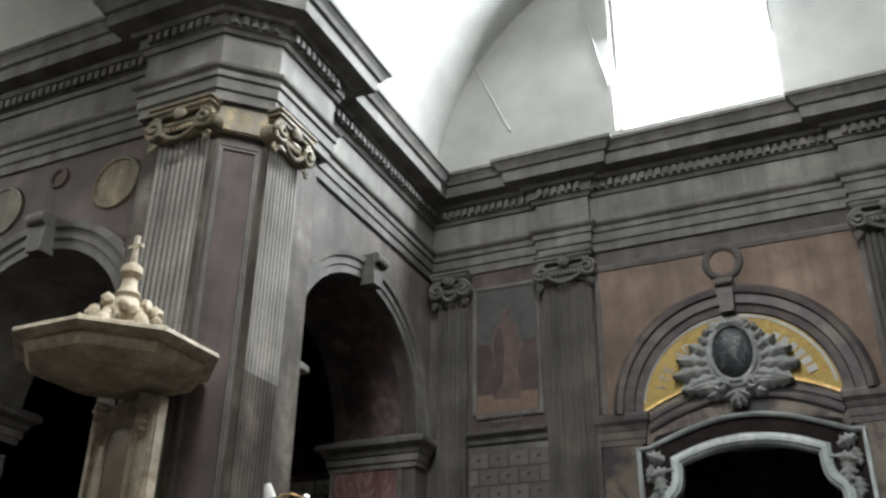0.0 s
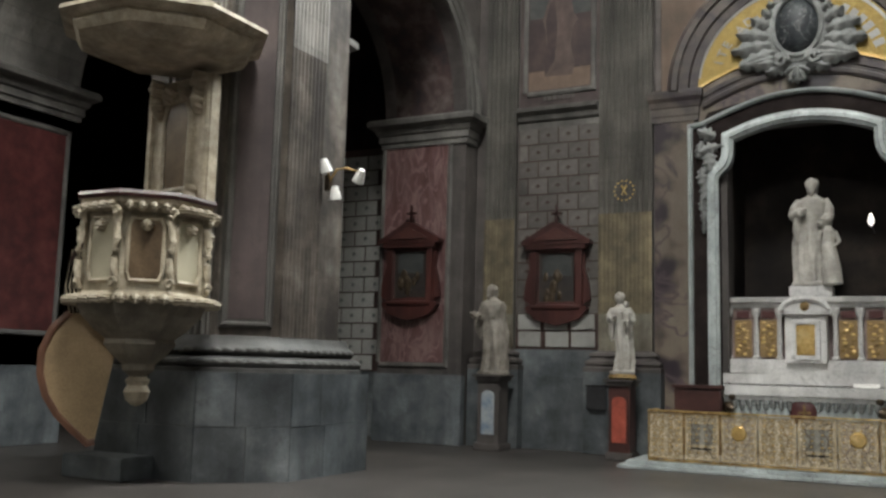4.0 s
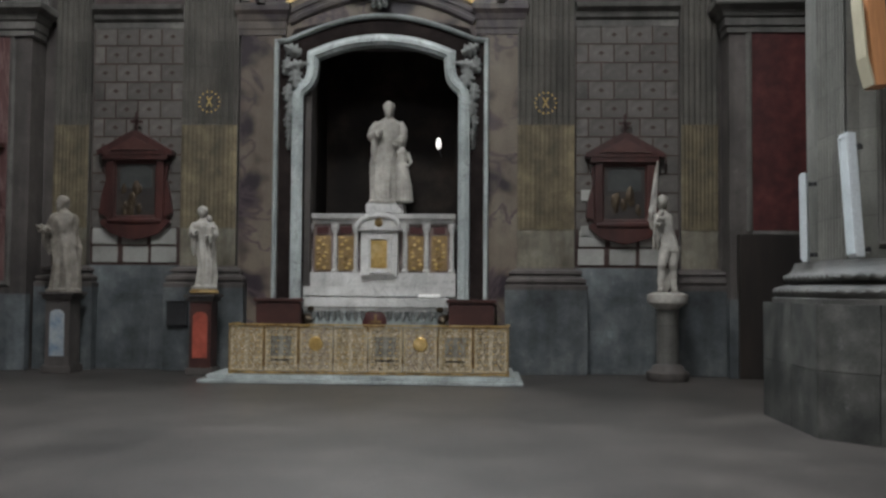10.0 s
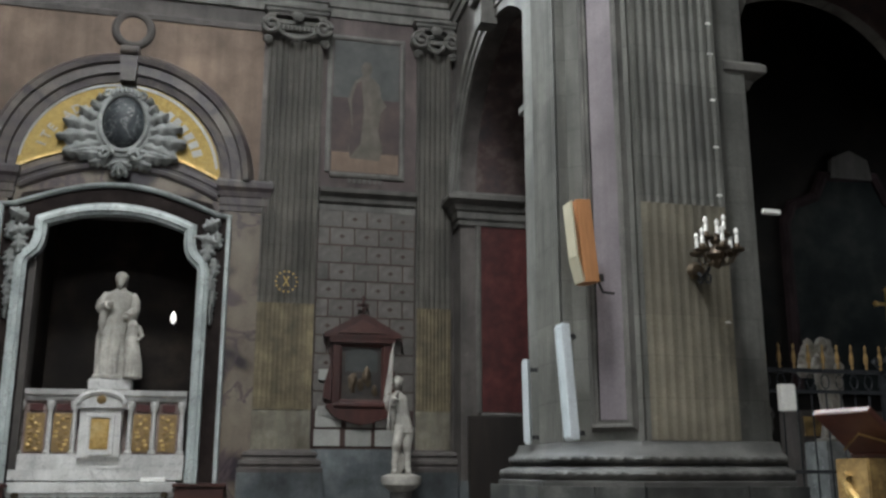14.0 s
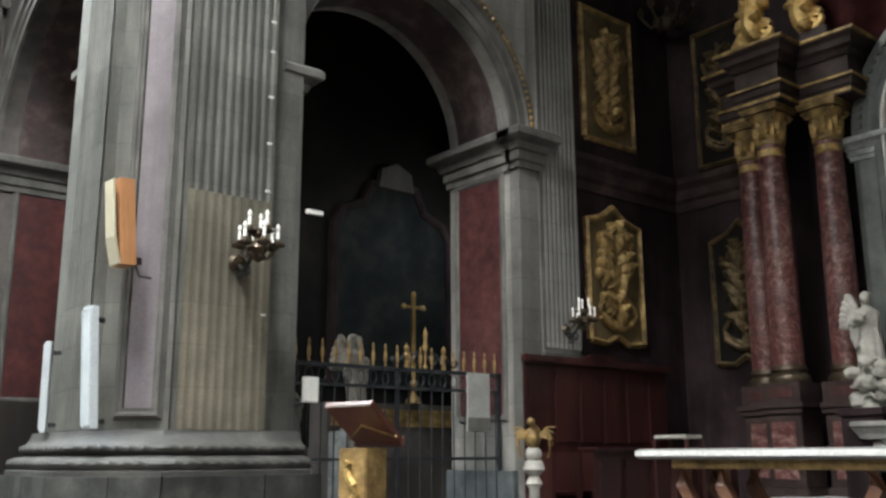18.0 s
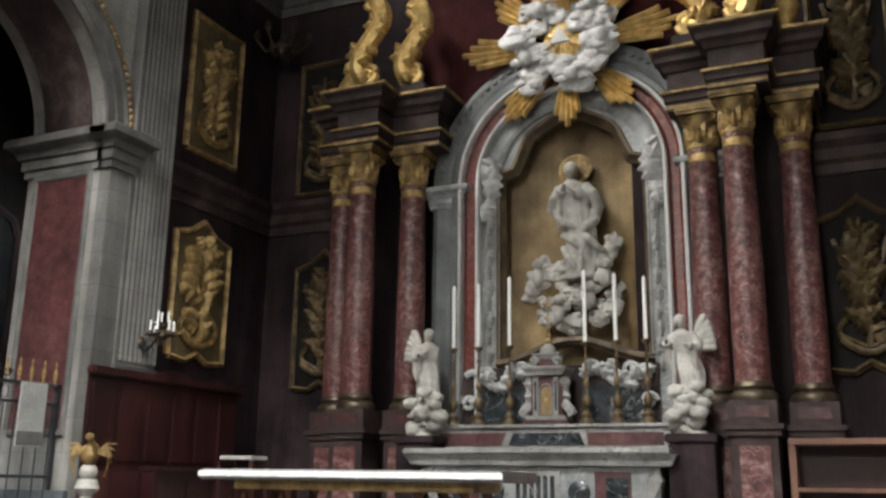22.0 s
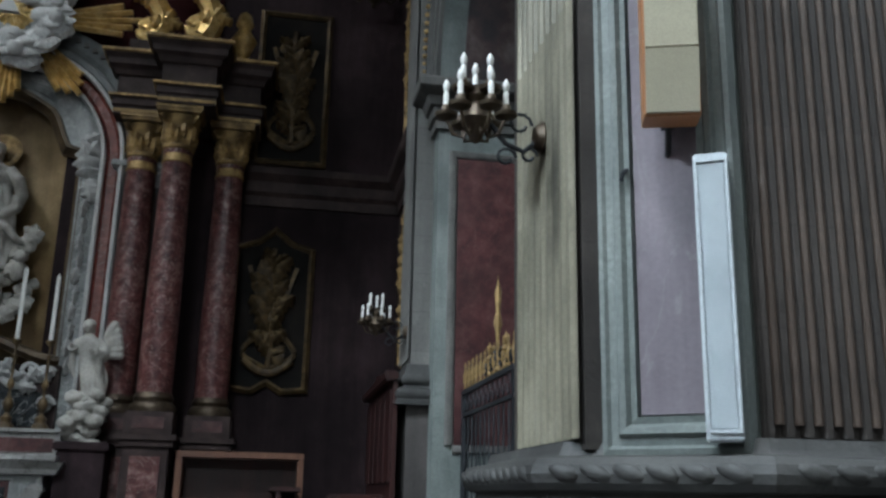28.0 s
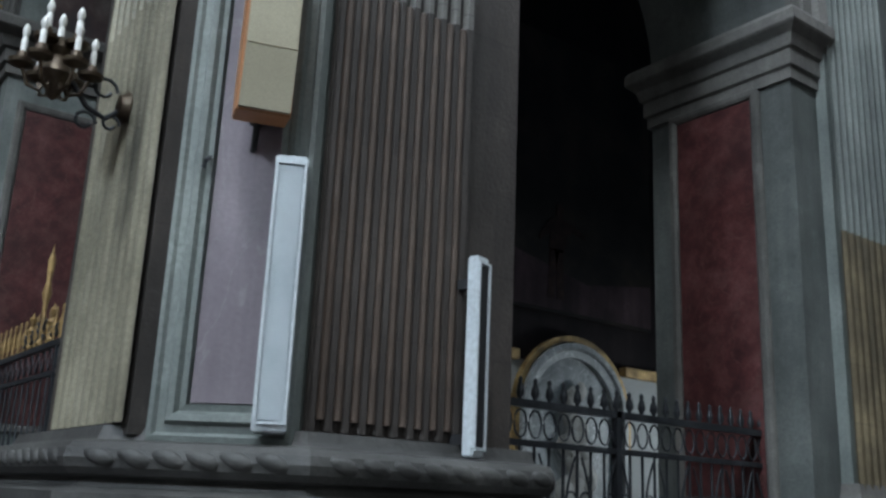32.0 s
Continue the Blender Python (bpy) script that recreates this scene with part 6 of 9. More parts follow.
M_BLUEPALE = mat("pale_blue_relief", [(.10, .17, .26), (.30, .33, .35), (.42, .40, .36)], 3.0, .6, bump=.2)
square_pedestal((-7.77, 16.55, 0), .54, 1.42, M_BLUEPALE, "dark square pedestal with a small pale relief")
statue((-7.77, 16.55, 1.42), -24, 1.78, 11, "white robed statue with hands joined, on a dark pedestal", mt=M_STATUETAN, arms=((-1.15, .05), (-.30, .02)), wide=.34, beard=True)
square_pedestal((-5.20, 16.45, 0), .48, 1.40, M_REDPANEL, "dark square pedestal with a red arched panel")
b = lathe([(.20, 0), (.26, .03), (.24, .07), (.20, .10)], 20)
tagged(part("plinth_ring", b, M_GOLDOLD, smooth=True, m=pose(-5.20, 16.45, 1.40)), "round worn gilt base under a statue", "base")
statue((-5.20, 16.45, 1.50), 2, 1.50, 12, "white robed statue holding a child, on a red-panelled pedestal", arms=((-.4, .06), (.55, .04)), wide=.245, child="arm")
th = thing("pedestal", (2.86, 16.35, 0), "round grey stone column pedestal with a white cap", "pedestal", "statue pedestals")
part("foot", lathe([(.34, 0), (.36, .04), (.36, .14), (.28, .19), (.26, .24), (.20, .28)], 24), M_STONE_D, th, smooth=True)
part("shaft", lathe([(.19, .26), (.185, 1.15), (.20, 1.18), (.17, 1.22)], 24), M_STONE, th, smooth=True)
part("cap", lathe([(.17, 1.20), (.22, 1.24), (.33, 1.32), (.35, 1.40), (.34, 1.46), (.22, 1.50), (0, 1.50)], 28), M_STATUE, th, "white turned cap", True)
statue((2.86, 16.35, 1.50), -6, 1.72, 13, "white statue of an armoured youth holding a banner", arms=((-.8, .12), (-.45, .18)), wide=.20, flag=True, legs=True, sway=.05)


# ---- stations of the cross in pedimented frames ----
M_RELIEF = mat("dim_painted_relief", [(.012, .0108, .0108), (.027, .0216, .0192), (.051, .0372, .0288)], 5.0, .5, bump=.2, dirt=.4)
M_RELIEFSKY = mat("dull_painted_sky", [(.0275, .031, .031), (.0425, .046, .045), (.06, .0625, .059)], 4.0, .55, bump=.1, dirt=.4)
def station(x, y, z0, label):
    """A wooden tabernacle frame with pediment, cross and a dark relief."""
    th = thing("station_frame", (x, y, z0), label, "picture frame", "stations of the cross")
    part("back", box(-.55, .55, -.06, 0, .28, 1.62, .01), M_STATION, th)
    b = slab([(-.60, .36), (-.66, .30), (-.46, .10), (-.22, .02), (0, -.03), (.22, .02), (.46, .10), (.66, .30), (.60, .36)], -.13, 0)
    lathe([(0, -.5), (.05, -.5), (.06, 0), (.05, .5), (0, .5)], 10, b, pose(0, -.12, .33, 0, 90, 0))
    part("bracket", b, M_STATION, th)
    for s in (-1, 1):
        xs = sorted((s * .40, s * .54))
        part("side_post", box(xs[0], xs[1], -.15, -.05, .36, 1.48, .012), M_STATION, th)
        sc = slab([(s * .55, .40), (s * .70, .48), (s * .66, .80), (s * .57, 1.10), (s * .60, 1.38), (s * .55, 1.42)], -.09, -.02)
        part("side_scroll", sc, M_STATION, th)
    part("entablature", box(-.62, .62, -.20, 0, 1.46, 1.58, .015), M_STATION, th)
    b = slab([(-.72, 1.56), (.72, 1.56), (.72, 1.63), (.06, 2.0), (-.06, 2.0), (-.72, 1.63)], -.22, 0)
    part("pediment", b, M_STATION, th)
    part("tympanum", slab([(-.46, 1.64), (.46, 1.64), (.02, 1.89), (-.02, 1.89)], -.245, -.21), M_REDBOX, th)
    b = box(-.025, .025, -.14, -.09, 1.98, 2.36)
    box(-.11, .11, -.14, -.09, 2.16, 2.21, 0, b)
    part("cross", b, M_STATION, th)
    part("relief_panel", box(-.39, .39, -.075, -.05, .42, 1.42), M_RELIEF, th, "dark painted relief")
    b = slab([(-.30, .95), (-.30, 1.30), (-.15, 1.38), (.15, 1.38), (.30, 1.30), (.30, .95)][::-1], -.085, -.07)
    part("relief_sky", b, M_RELIEFSKY, th)
    rs = random.Random(int(x * 7) + 3)
    for k in range(9):
        part("relief_lump", blob((rs.uniform(-.28, .28), -.085, rs.uniform(.5, .95)), rs.uniform(.06, .10), k, (.8, .35, 1.5), .4, None, 2), M_BRONZE, th, smooth=True)
    fr = [(-.40, .41), (-.40, 1.43), (.40, 1.43), (.40, .41), (-.40, .41)]
    part("inner_frame", moulded_band(fr, [(-.03, .06), (-.03, .10), (.0, .12), (.04, .12), (.05, .06)]), M_STATION, th)


station(-6.78, YN - .03, 2.42, "dark red wooden frame with pediment on the block wall")
station(2.27, YN - .03, 2.38, "dark red wooden frame with pediment behind a statue")
station(-9.77, JY - .03, 2.49, "dark red wooden frame on the rose marble panel")


# ---- gilded star wreaths on the pilasters ----
def star_wreath(x, z):
    th = thing("star_wreath", (x, YN - .19, z), "thin gilded wreath of stars round a monogram", "ornament", "star wreaths")
    for k in range(14):
        a = 2 * math.pi * k / 14
        part("star", lathe([(0, -.012), (.018, -.008), (.022, 0), (.018, .008), (0, .012)], 6), M_GOLD, th, m=pose(.19 * math.cos(a), 0, .19 * math.sin(a), 90, 0, 0))
    b = tube([(-.05, 0, -.09), (.0, 0, .02), (.05, 0, .10)], .014)
    tube([(.05, 0, -.09), (-.05, 0, .10)], .014, 6, b)
    part("monogram", b, M_GOLD, th)


star_wreath(-5.40, 4.97)
star_wreath(.83, 4.94)
for x, z, w, h in ((1.62, 3.16, .26, .20), (1.60, 2.52, .22, .18)):
    tagged(part("plaque", box(-w / 2, w / 2, -.05, 0, 0, h, .006), M_TILEWHITE, m=pose(x, YN - .03, z)), "small pale engraved marble plaque on the wall", "plaque", "votive plaques")


# ---- side altar ----
AL = thing("side_altar", (AXN, YN, 0), "white marble side altar with gilt panels in the retable", "altar")
part("back_block", box(-1.42, 1.42, .1, 1.3, 0, 1.75), M_WHITE, AL)
part("retable_core", box(-1.38, 1.38, .30, .9, 1.75, 2.82), M_MAUVEMARB, AL)
part("predella", box(-1.42, 1.42, .06, .4, 1.56, 1.82, .015), M_WHITE, AL)
part("lower_gradine", box(-1.42, 1.42, -.05, .3, 1.38, 1.56, .012), M_WHITE, AL, "veined white marble step")
part("retable_cornice", sweep([(-1.40, .32), (1.40, .32)][::1], [(0, 2.74), (.06, 2.74), (.08, 2.80), (.16, 2.84), (.18, 2.92), (0, 2.94)]), M_WHITE, AL)
for k, x in enumerate((-1.34, -.86, -.46, .46, .86, 1.34)):
    part("colonnette", lathe([(.068, 0), (.07, .03), (.042, .06), (.046, .30), (.038, .72), (.05, .75), (.075, .82), (.075, .90)], 12), M_WHITE, AL, smooth=True, m=pose(x, .22, 1.83))
for x in (-1.10, -.66, .66, 1.10):
    part("gilt_panel", box(-.15, .15, -.02, .02, 0, .66, .012), M_GOLDFIELD, AL, "old gilt carved panel", m=pose(x, .285, 1.86))
    for k in range(24):
        part("gilt_boss", blob((.085 * math.sin(k * k * 2.3 + x * 9), -.02, .05 + k * .0245), .034, k, (1.25, .45, .8), .6, None, 1), M_GOLDOLD if k % 3 else M_GOLD, AL, smooth=True, m=pose(x, .27, 1.86))
    part("dark_square", box(-.11, .11, -.02, .02, 0, .12), M_REDDARK, AL, m=pose(x, .285, 2.56))
for x0, x1 in ((-1.36, -.42), (.42, 1.36)):
    part("inlay_frieze", box(x0, x1, .272, .31, 2.74, 2.82), M_RED, AL, "red marble frieze strip")
TAB = part("tabernacle", box(-.34, .34, -.05, .3, 1.76, 2.62, .012), M_WHITE, AL, "white marble tabernacle")
part("pediment", slab([(-.42, 2.60), (.42, 2.60), (.40, 2.68)] + [(.40 * math.cos(radians(a)), 2.68 + .22 * math.sin(radians(a))) for a in range(15, 180, 15)] + [(-.40, 2.68)], -.12, .3), M_WHITE, TAB)
part("tabernacle_door", box(-.15, .15, -.075, -.05, 1.90, 2.42, .01), M_GOLD, TAB, "gilt door")
part("door_frame", moulded_band([(-.17, 1.88), (-.17, 2.44), (.17, 2.44), (.17, 1.88), (-.17, 1.88)], [(0, .05), (0, .09), (.06, .09), (.07, .05)]), M_WHITE, TAB)
part("mensa", box(-1.34, 1.34, -.55, .2, 1.18, 1.36, .02), M_WHITE, AL, "white marble altar slab")
part("altar_front", slab([(-1.05, .30), (1.05, .30), (1.12, .75), (1.26, 1.05), (1.28, 1.18), (-1.28, 1.18), (-1.26, 1.05), (-1.12, .75)], -.45, .2), M_FRAMEMARB, AL, "grey white carved marble front")
for k in range(19):
    x = -1.14 + k * .127
    if abs(x) > .24:
        part("front_leaf", acanthus(.20, .05, k, .05), M_CARTGREY, AL, "", True, m=pose(x, -.45, 1.15) @ pose(0, 0, 0, 0, 90 + 6 * (1 if x > 0 else -1), 0))
for s in (-1, 1):
    part("front_scroll", tube([(s * (1.20 - .11 * (1 - a / 13) * math.cos(a)), -.46, 1.06 + .11 * (1 - a / 13) * math.sin(a)) for a in [.5 * i for i in range(20)]], .030, 7), M_CARTGREY, AL, "", True)
part("slab_moulding", sweep([(-1.30, .1), (-1.30, -.50), (1.30, -.50), (1.30, .1)], [(-.10, 1.10), (.0, 1.12), (.01, 1.15), (.03, 1.18), (-.10, 1.18)]), M_WHITE, AL)
part("pediment_moulding", moulded_band([(-.40 * math.cos(radians(a)), 2.68 + .22 * math.sin(radians(a))) for a in range(0, 181, 12)], [(-.07, .12), (-.07, .15), (-.03, .17), (.02, .16), (.02, .12)]), M_WHITE, AL)
part("pediment_boss", lathe([(0, .05), (.05, .04), (.08, 0)], 14, None, pose(0, -.12, 2.74, 90, 0, 0)), M_GOLDOLD, AL, smooth=True)
part("front_medallion", lathe([(0, .03), (.18, .02), (.22, 0)], 20, None, pose(-.02, -.46, .93, 90, 0, 0)), M_REDDARK, AL, smooth=True)
b = box(-.02, .02, -.49, -.46, .80, 1.06)
box(-.10, .10, -.49, -.46, .91, .95, 0, b)
part("medallion_cross", b, M_GOLDOLD, AL)
part("altar_steps", box(-1.5, 1.5, -1.0, .1, 0, .16, .012), M_WHITE, AL)
for s in (-1, 1):
    th = thing("plinth_box", (AXN + s * 1.72, YN - .42, 0), "oxblood painted wooden plinth beside the side altar", "plinth", "altar plinths")
    part("body", box(-.40, .40, -.28, .28, 0, 1.28, .02), M_REDBOX, th)
    part("top", box(-.44, .44, -.32, .32, 1.28, 1.34, .012), M_REDBOX, th)
    th = thing("carved_console", (AXN + s * 1.20, YN - .42, .92), "small dark carved console at the altar corner", "ornament", "altar consoles")
    b = bmesh.new()
    for k in range(7):
        blob((s * .05 * math.sin(k), -.05 * math.cos(k * 1.4), .05 + k * .05), .09, k, (1, 1, .9), .4, b, 2)
    part("carving", b, M_BRONZE, th, smooth=True)
b = box(-.36, .36, -.26, .26, 0, .20, .02)
tagged(part("marble_block", b, M_WHITE, m=pose(AXN + .06, YN + .55, 2.94)), "white marble block under the niche statue", "base")
statue((AXN + .06, YN + .55, 3.14), 0, 2.03, 21, "large white marble statue with a child, in a dark niche", mt=M_STATUE, group="", wide=.27, arms=((-.30, .06), (.55, -.07)), child="beside", beard=True, sway=-.02)
th = thing("niche_lamp", (-1.16, YN + .5, 4.18), "small lit lamp inside the niche", "lamp")
part("bulb", lathe([(0, 0), (.035, .03), (.055, .09), (.04, .17), (.02, .22), (0, .24)], 14), M_BULB, th, smooth=True)
part("bracket", tube([(0, .0, .02), (0, .5, .05), (0, 1.2, .05)], .012), M_IRON, th)
th = thing("altar_paper", (AXN + .95, YN - .28, 1.365), "white sheet lying on the altar slab", "paper")
part("sheet", box(-.20, .20, -.10, .10, 0, .012), M_CANDLE, th, m=pose(0, 0, .03, 16, 0, 0))

# gilded rail round the side altar, on a marble step
tagged(part("altar_step", box(-2.52, 2.45, -2.28, -.4, .06, .13, .012, box(-2.64, 2.57, -2.40, -.4, 0, .06, .012)), M_FRAMEMARB, m=pose(AXN, YN, 0)), "white marble step below a gilded rail", "step", kind="structure")
RL = thing("altar_rail", (AXN + .08, YN - 2.16, .13), "low gilded altar rail of pierced metal panels", "railing")
hw = 2.26
part("top_rail", rail([(-hw, .55, .80), (-hw, 0, .80), (hw, 0, .80), (hw, .55, .80)], [(-.04, -.012), (.04, -.012), (.04, .014), (-.04, .014)]), M_GOLD, RL, "gilt top rail")
part("bottom_rail", rail([(-hw, .55, .03), (-hw, 0, .03), (hw, 0, .03), (hw, .55, .03)], [(-.03, -.02), (.03, -.02), (.03, .02), (-.03, .02)]), M_GOLDOLD, RL)
rs = random.Random(8)
M_RAILFIELD = mat("pale_gilt_mesh", [(0.308, 0.2436, 0.1428), (0.572, 0.4759, 0.3245), (0.814, 0.7251, 0.5971)], 26.0, .5, .15, bump=.5, dirt=.4, chips=.5)
M_INSET = mat("grey_gilt_inset", [(.20, .20, .18), (.32, .31, .27), (.44, .41, .33)], 9.0, .5, .2, bump=.3, dirt=.5)
PANELS = 8
for k in range(PANELS):
    x0 = -hw + 2 * hw * k / PANELS
    x1 = x0 + 2 * hw / PANELS
    pn = part("panel", box(x0 + .02, x1 - .02, -.006, .006, .06, .77), M_RAILFIELD, RL, "pierced gilt panel")
    b, c = bmesh.new(), bmesh.new()
    w = (x1 - x0 - .06)
    cx = (x0 + x1) / 2
    # paired spirals branch from two wavy stems, with leaf dabs between them
    for s in (-1, 1):
        tube([(cx + s * w * .25 + .04 * math.sin(z * 18), -.014, z) for z in [.09 + .04 * i for i in range(17)]], .006, 4, b)
        for q in range(7):
            z = .13 + q * .092
            for d in (-1, 1):
                r = rs.uniform(.038, .052)
                ox = cx + s * w * .25 + d * .062
                tube([(ox - d * r * (1 - i * .09) * math.cos(i * .75), -.012, z + r * (1 - i * .09) * math.sin(i * .75)) for i in range(9)], .0055, 4, b)
                blob((ox + rs.uniform(-.02, .02), -.010, z + .045), .017, q, (1.4, .4, .8), .4, c, 1)
    part("scrollwork", b, (M_GOLDOLD, M_PULPITBROWN, M_MAUVEMARB)[k % 3], pn)
    tagged(part("leafwork", c, M_GOLD, pn, "bright gilt leaves", True), kind="stuff")
    fr = [(x0 + .03, .07), (x0 + .03, .76), (x1 - .03, .76), (x1 - .03, .07), (x0 + .03, .07)]
    part("panel_border", moulded_band(fr, [(0, .0), (0, .012), (.008, .012), (.008, 0)]), M_GOLD, pn)
    if k in (1, 4, 6):
        part("grey_inset", box(cx - .17, cx + .17, -.0095, -.005, .30, .62), M_INSET, pn, "pale grey worn inset")
        part("dark_line", box(cx - .15, cx + .15, -.014, -.009, .22, .245), M_IRON, pn)
    if k in (2, 5):
        part("sacred_roundel", lathe([(0, .02), (.10, .018), (.12, 0)], 16, None, pose(cx, -.012, .50, 90, 0, 0)), M_GOLD, pn, smooth=True)
for k in range(PANELS + 1):
    part("post", box(-.007, .007, -.016, .016, .0, .80), M_GOLDOLD, RL, m=pose(-hw + 2 * hw * k / PANELS, 0, 0))
for s in (-1, 1):
    part("return_panel", box(s * hw - .008, s * hw + .008, .0, .55, .06, .77), M_RAILFIELD, RL)

th = thing("offering_box", (-5.86, YN - .30, .82), "small black metal box fixed to the socle", "box")
part("body", box(-.19, .19, -.14, .18, 0, .42, .012), M_BLACK, th)
part("lid", box(-.20, .20, -.15, .18, .42, .46, .01), M_BLACK, th)


# ---- pulpit on the north-west pier ----
def oct_loft(profile, bm=None, m=None, rot=22.5):
    return lathe(profile, 8, bm, (m or Matrix()) @ pose(0, 0, 0, 0, 0, rot))


# Darker copy of the pulpit's cream marble: the underside's shade in colour.
M_UNDERSIDE = mat("shaded_cream_marble", [(.14, .12, .085), (.21, .182, .135), (.29, .255, .195)], 4.0, .6, bump=.25, dirt=.5, streak=.2)
M_CREAMWOOD = mat("buff_painted_wood", [(0.2856, 0.1985, 0.1084), (0.3696, 0.2572, 0.1403), (0.4536, 0.316, 0.1785)], 2.0, .6, bump=.1, dirt=.3)
PUL = thing("pulpit", (-9.0, 8.66, -.14), "carved pale marble pulpit with a sounding board, on the pier", "pulpit")
body = part("body", oct_loft([(.70, 2.30), (.78, 2.32), (.86, 2.36), (.84, 2.42), (.74, 2.48), (.72, 3.42), (.78, 3.46), (.84, 3.52), (.84, 3.58), (.70, 3.60)]), M_PULPIT, PUL, "pale carved marble body")
part("rim", oct_loft([(.66, 3.58), (.88, 3.58), (.89, 3.62), (.87, 3.66), (.66, 3.66)]), M_WOOD, PUL, "dark wooden rim")
part("floor_board", oct_loft([(0, 2.45), (.7, 2.45), (.7, 2.5), (0, 2.5)]), M_WOODMID, PUL)
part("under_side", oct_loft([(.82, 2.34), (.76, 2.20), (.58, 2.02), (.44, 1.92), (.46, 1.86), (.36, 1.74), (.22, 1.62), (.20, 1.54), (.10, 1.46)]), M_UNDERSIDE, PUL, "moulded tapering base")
part("pendant", lathe([(.10, 1.47), (.15, 1.42), (.12, 1.36), (.16, 1.28), (.13, 1.18), (.06, 1.12), (0, 1.10)], 14), M_PULPIT, PUL, "carved pendant", True)
for k in range(8):
    a = 45 * k + 45
    mm = pose(0, 0, 0, 0, 0, a) @ pose(0, -.685, 0)
    pan = [(-.15, 2.62), (.15, 2.62), (.18, 2.70), (.18, 3.24), (.15, 3.32), (-.15, 3.32), (-.18, 3.24), (-.18, 2.70)]
    part("inset_panel", slab(pan, -.012, .02), (M_PULPITBROWN if k % 2 == 0 else M_CREAM), body, "brown marble inset" if k % 2 == 0 else "cream marble inset", m=mm)
    part("inset_frame", moulded_band([p for p in pan[::-1]] + [pan[-1]], [(0, 0), (0, .025), (.025, .04), (.045, .02), (.05, 0)]), M_PULPIT, body, m=mm)
    part("corner_scroll", tube([(.285 + .018 * math.sin(q * 1.6), -.05 - .035 * math.sin(q * .42 + .3), 2.50 + q * .115) for q in range(9)], .045, 7), M_PULPIT, body, smooth=True, m=mm)
    for zc in (2.56, 3.40):
        part("scroll_end", tube([(.285 + .055 * math.cos(a) * (1 - a / 12), -.10, zc + .06 * math.sin(a) * (1 - a / 12)) for a in [.6 * i for i in range(13)]], .024, 6), M_PULPIT, body, smooth=True, m=mm)
    for q in range(4):
        part("band_leaf", acanthus(.12, .05, q + k), M_PULPIT, body, smooth=True, m=mm @ pose(-.21 + q * .14, -.06, 3.54) @ pose(0, 0, 0, 0, 90, 0))
        part("band_leaf", acanthus(.12, .055, q + k), M_PULPIT, body, smooth=True, m=mm @ pose(-.24 + q * .16, -.12, 2.44) @ pose(0, 0, 0, 0, 90, 0))
    part("panel_crest", acanthus(.14, .06, k), M_PULPIT, body, smooth=True, m=mm @ pose(0, -.01, 3.33) @ pose(0, 0, 0, 0, 90, 0))
MC = pose(-.02, .12, -.16) @ Matrix.Diagonal((1.065, 1.065, 1.06, 1))
can = part("sounding_board", oct_loft([(.30, 5.36), (.80, 5.40), (1.05, 5.50), (1.12, 5.60), (1.10, 5.64), (1.20, 5.66), (1.28, 5.70), (1.27, 5.75), (1.18, 5.79), (.82, 5.89), (.76, 5.93), (.30, 5.95)]), M_PULPIT, PUL, "octagonal pale sounding board", m=MC)
b = bmesh.new()
rs = random.Random(4)
for k in range(8):
    a = radians(45 * k + 22)
    for q in range(3):
        blob((.62 * math.cos(a) * (1 - .15 * q), .62 * math.sin(a) * (1 - .15 * q), 6.06 + .10 * q), .085 - .01 * q, k * 3 + q, (1, 1, 1.2), .5, b, 2)
lathe([(.36, 6.02), (.34, 6.20), (.22, 6.42), (.15, 6.58), (.18, 6.64), (.11, 6.72), (.09, 6.86), (.15, 6.94), (.13, 7.04), (.05, 7.10), (.05, 7.18)], 14, b)
for k in range(26):
    blob((rs.uniform(-.36, .36), rs.uniform(-.36, .36), rs.uniform(6.12, 6.5)), .085, k + 60, (1, 1, 1.1), .4, b, 2)
part("crown_carving", b, M_PULPIT, can, "carved crowning figures and urn", True, m=pose(0, 0, -.10))
b = box(-.03, .03, -.03, .03, 7.16, 7.50)
box(-.11, .11, -.025, .025, 7.32, 7.37, 0, b)
part("finial_cross", b, M_PULPIT, can, m=pose(0, 0, -.10))
mb = pose(-.12, .56, 0, 0, 0, -8)
part("back_board", box(-.62, .62, 0, .16, 3.5, 5.42, .01), M_PULPIT, PUL, m=mb)
part("back_inset", slab([(-.20, 3.95), (.20, 3.95), (.22, 4.9), (.14, 5.08), (-.14, 5.08), (-.22, 4.9)], -.03, .02), M_PULPITBROWN, PUL, "brown marble back panel", m=mb)
part("back_frame", moulded_band([(-.21, 3.94), (-.23, 4.9), (-.15, 5.09), (.15, 5.09), (.23, 4.9), (.21, 3.94), (-.21, 3.94)], [(0, 0), (0, .04), (.04, .06), (.08, .03), (.09, 0)]), M_PULPIT, PUL, m=mb)
for s in (-1, 1):
    flip = Matrix.Identity(4) if s > 0 else Matrix.Diagonal((-1, 1, 1, 1))
    for x, z, ang, ln, wd in ((.30, 3.66, 70, .30, .08), (.38, 4.90, 80, .34, .09), (.46, 5.20, 100, .26, .12), (.26, 5.10, 130, .26, .08), (.10, 3.72, 20, .26, .08)):
        part("back_leaf", acanthus(ln, wd, x * 9), M_PULPIT, PUL, smooth=True, m=mb @ flip @ pose(x, -.03, z) @ pose(0, 0, 0, 0, -ang, 0))
    part("back_edge", box(s * .56 - .05, s * .56 + .05, -.05, .0, 3.6, 5.4, .015), M_PULPIT, PUL, m=mb)
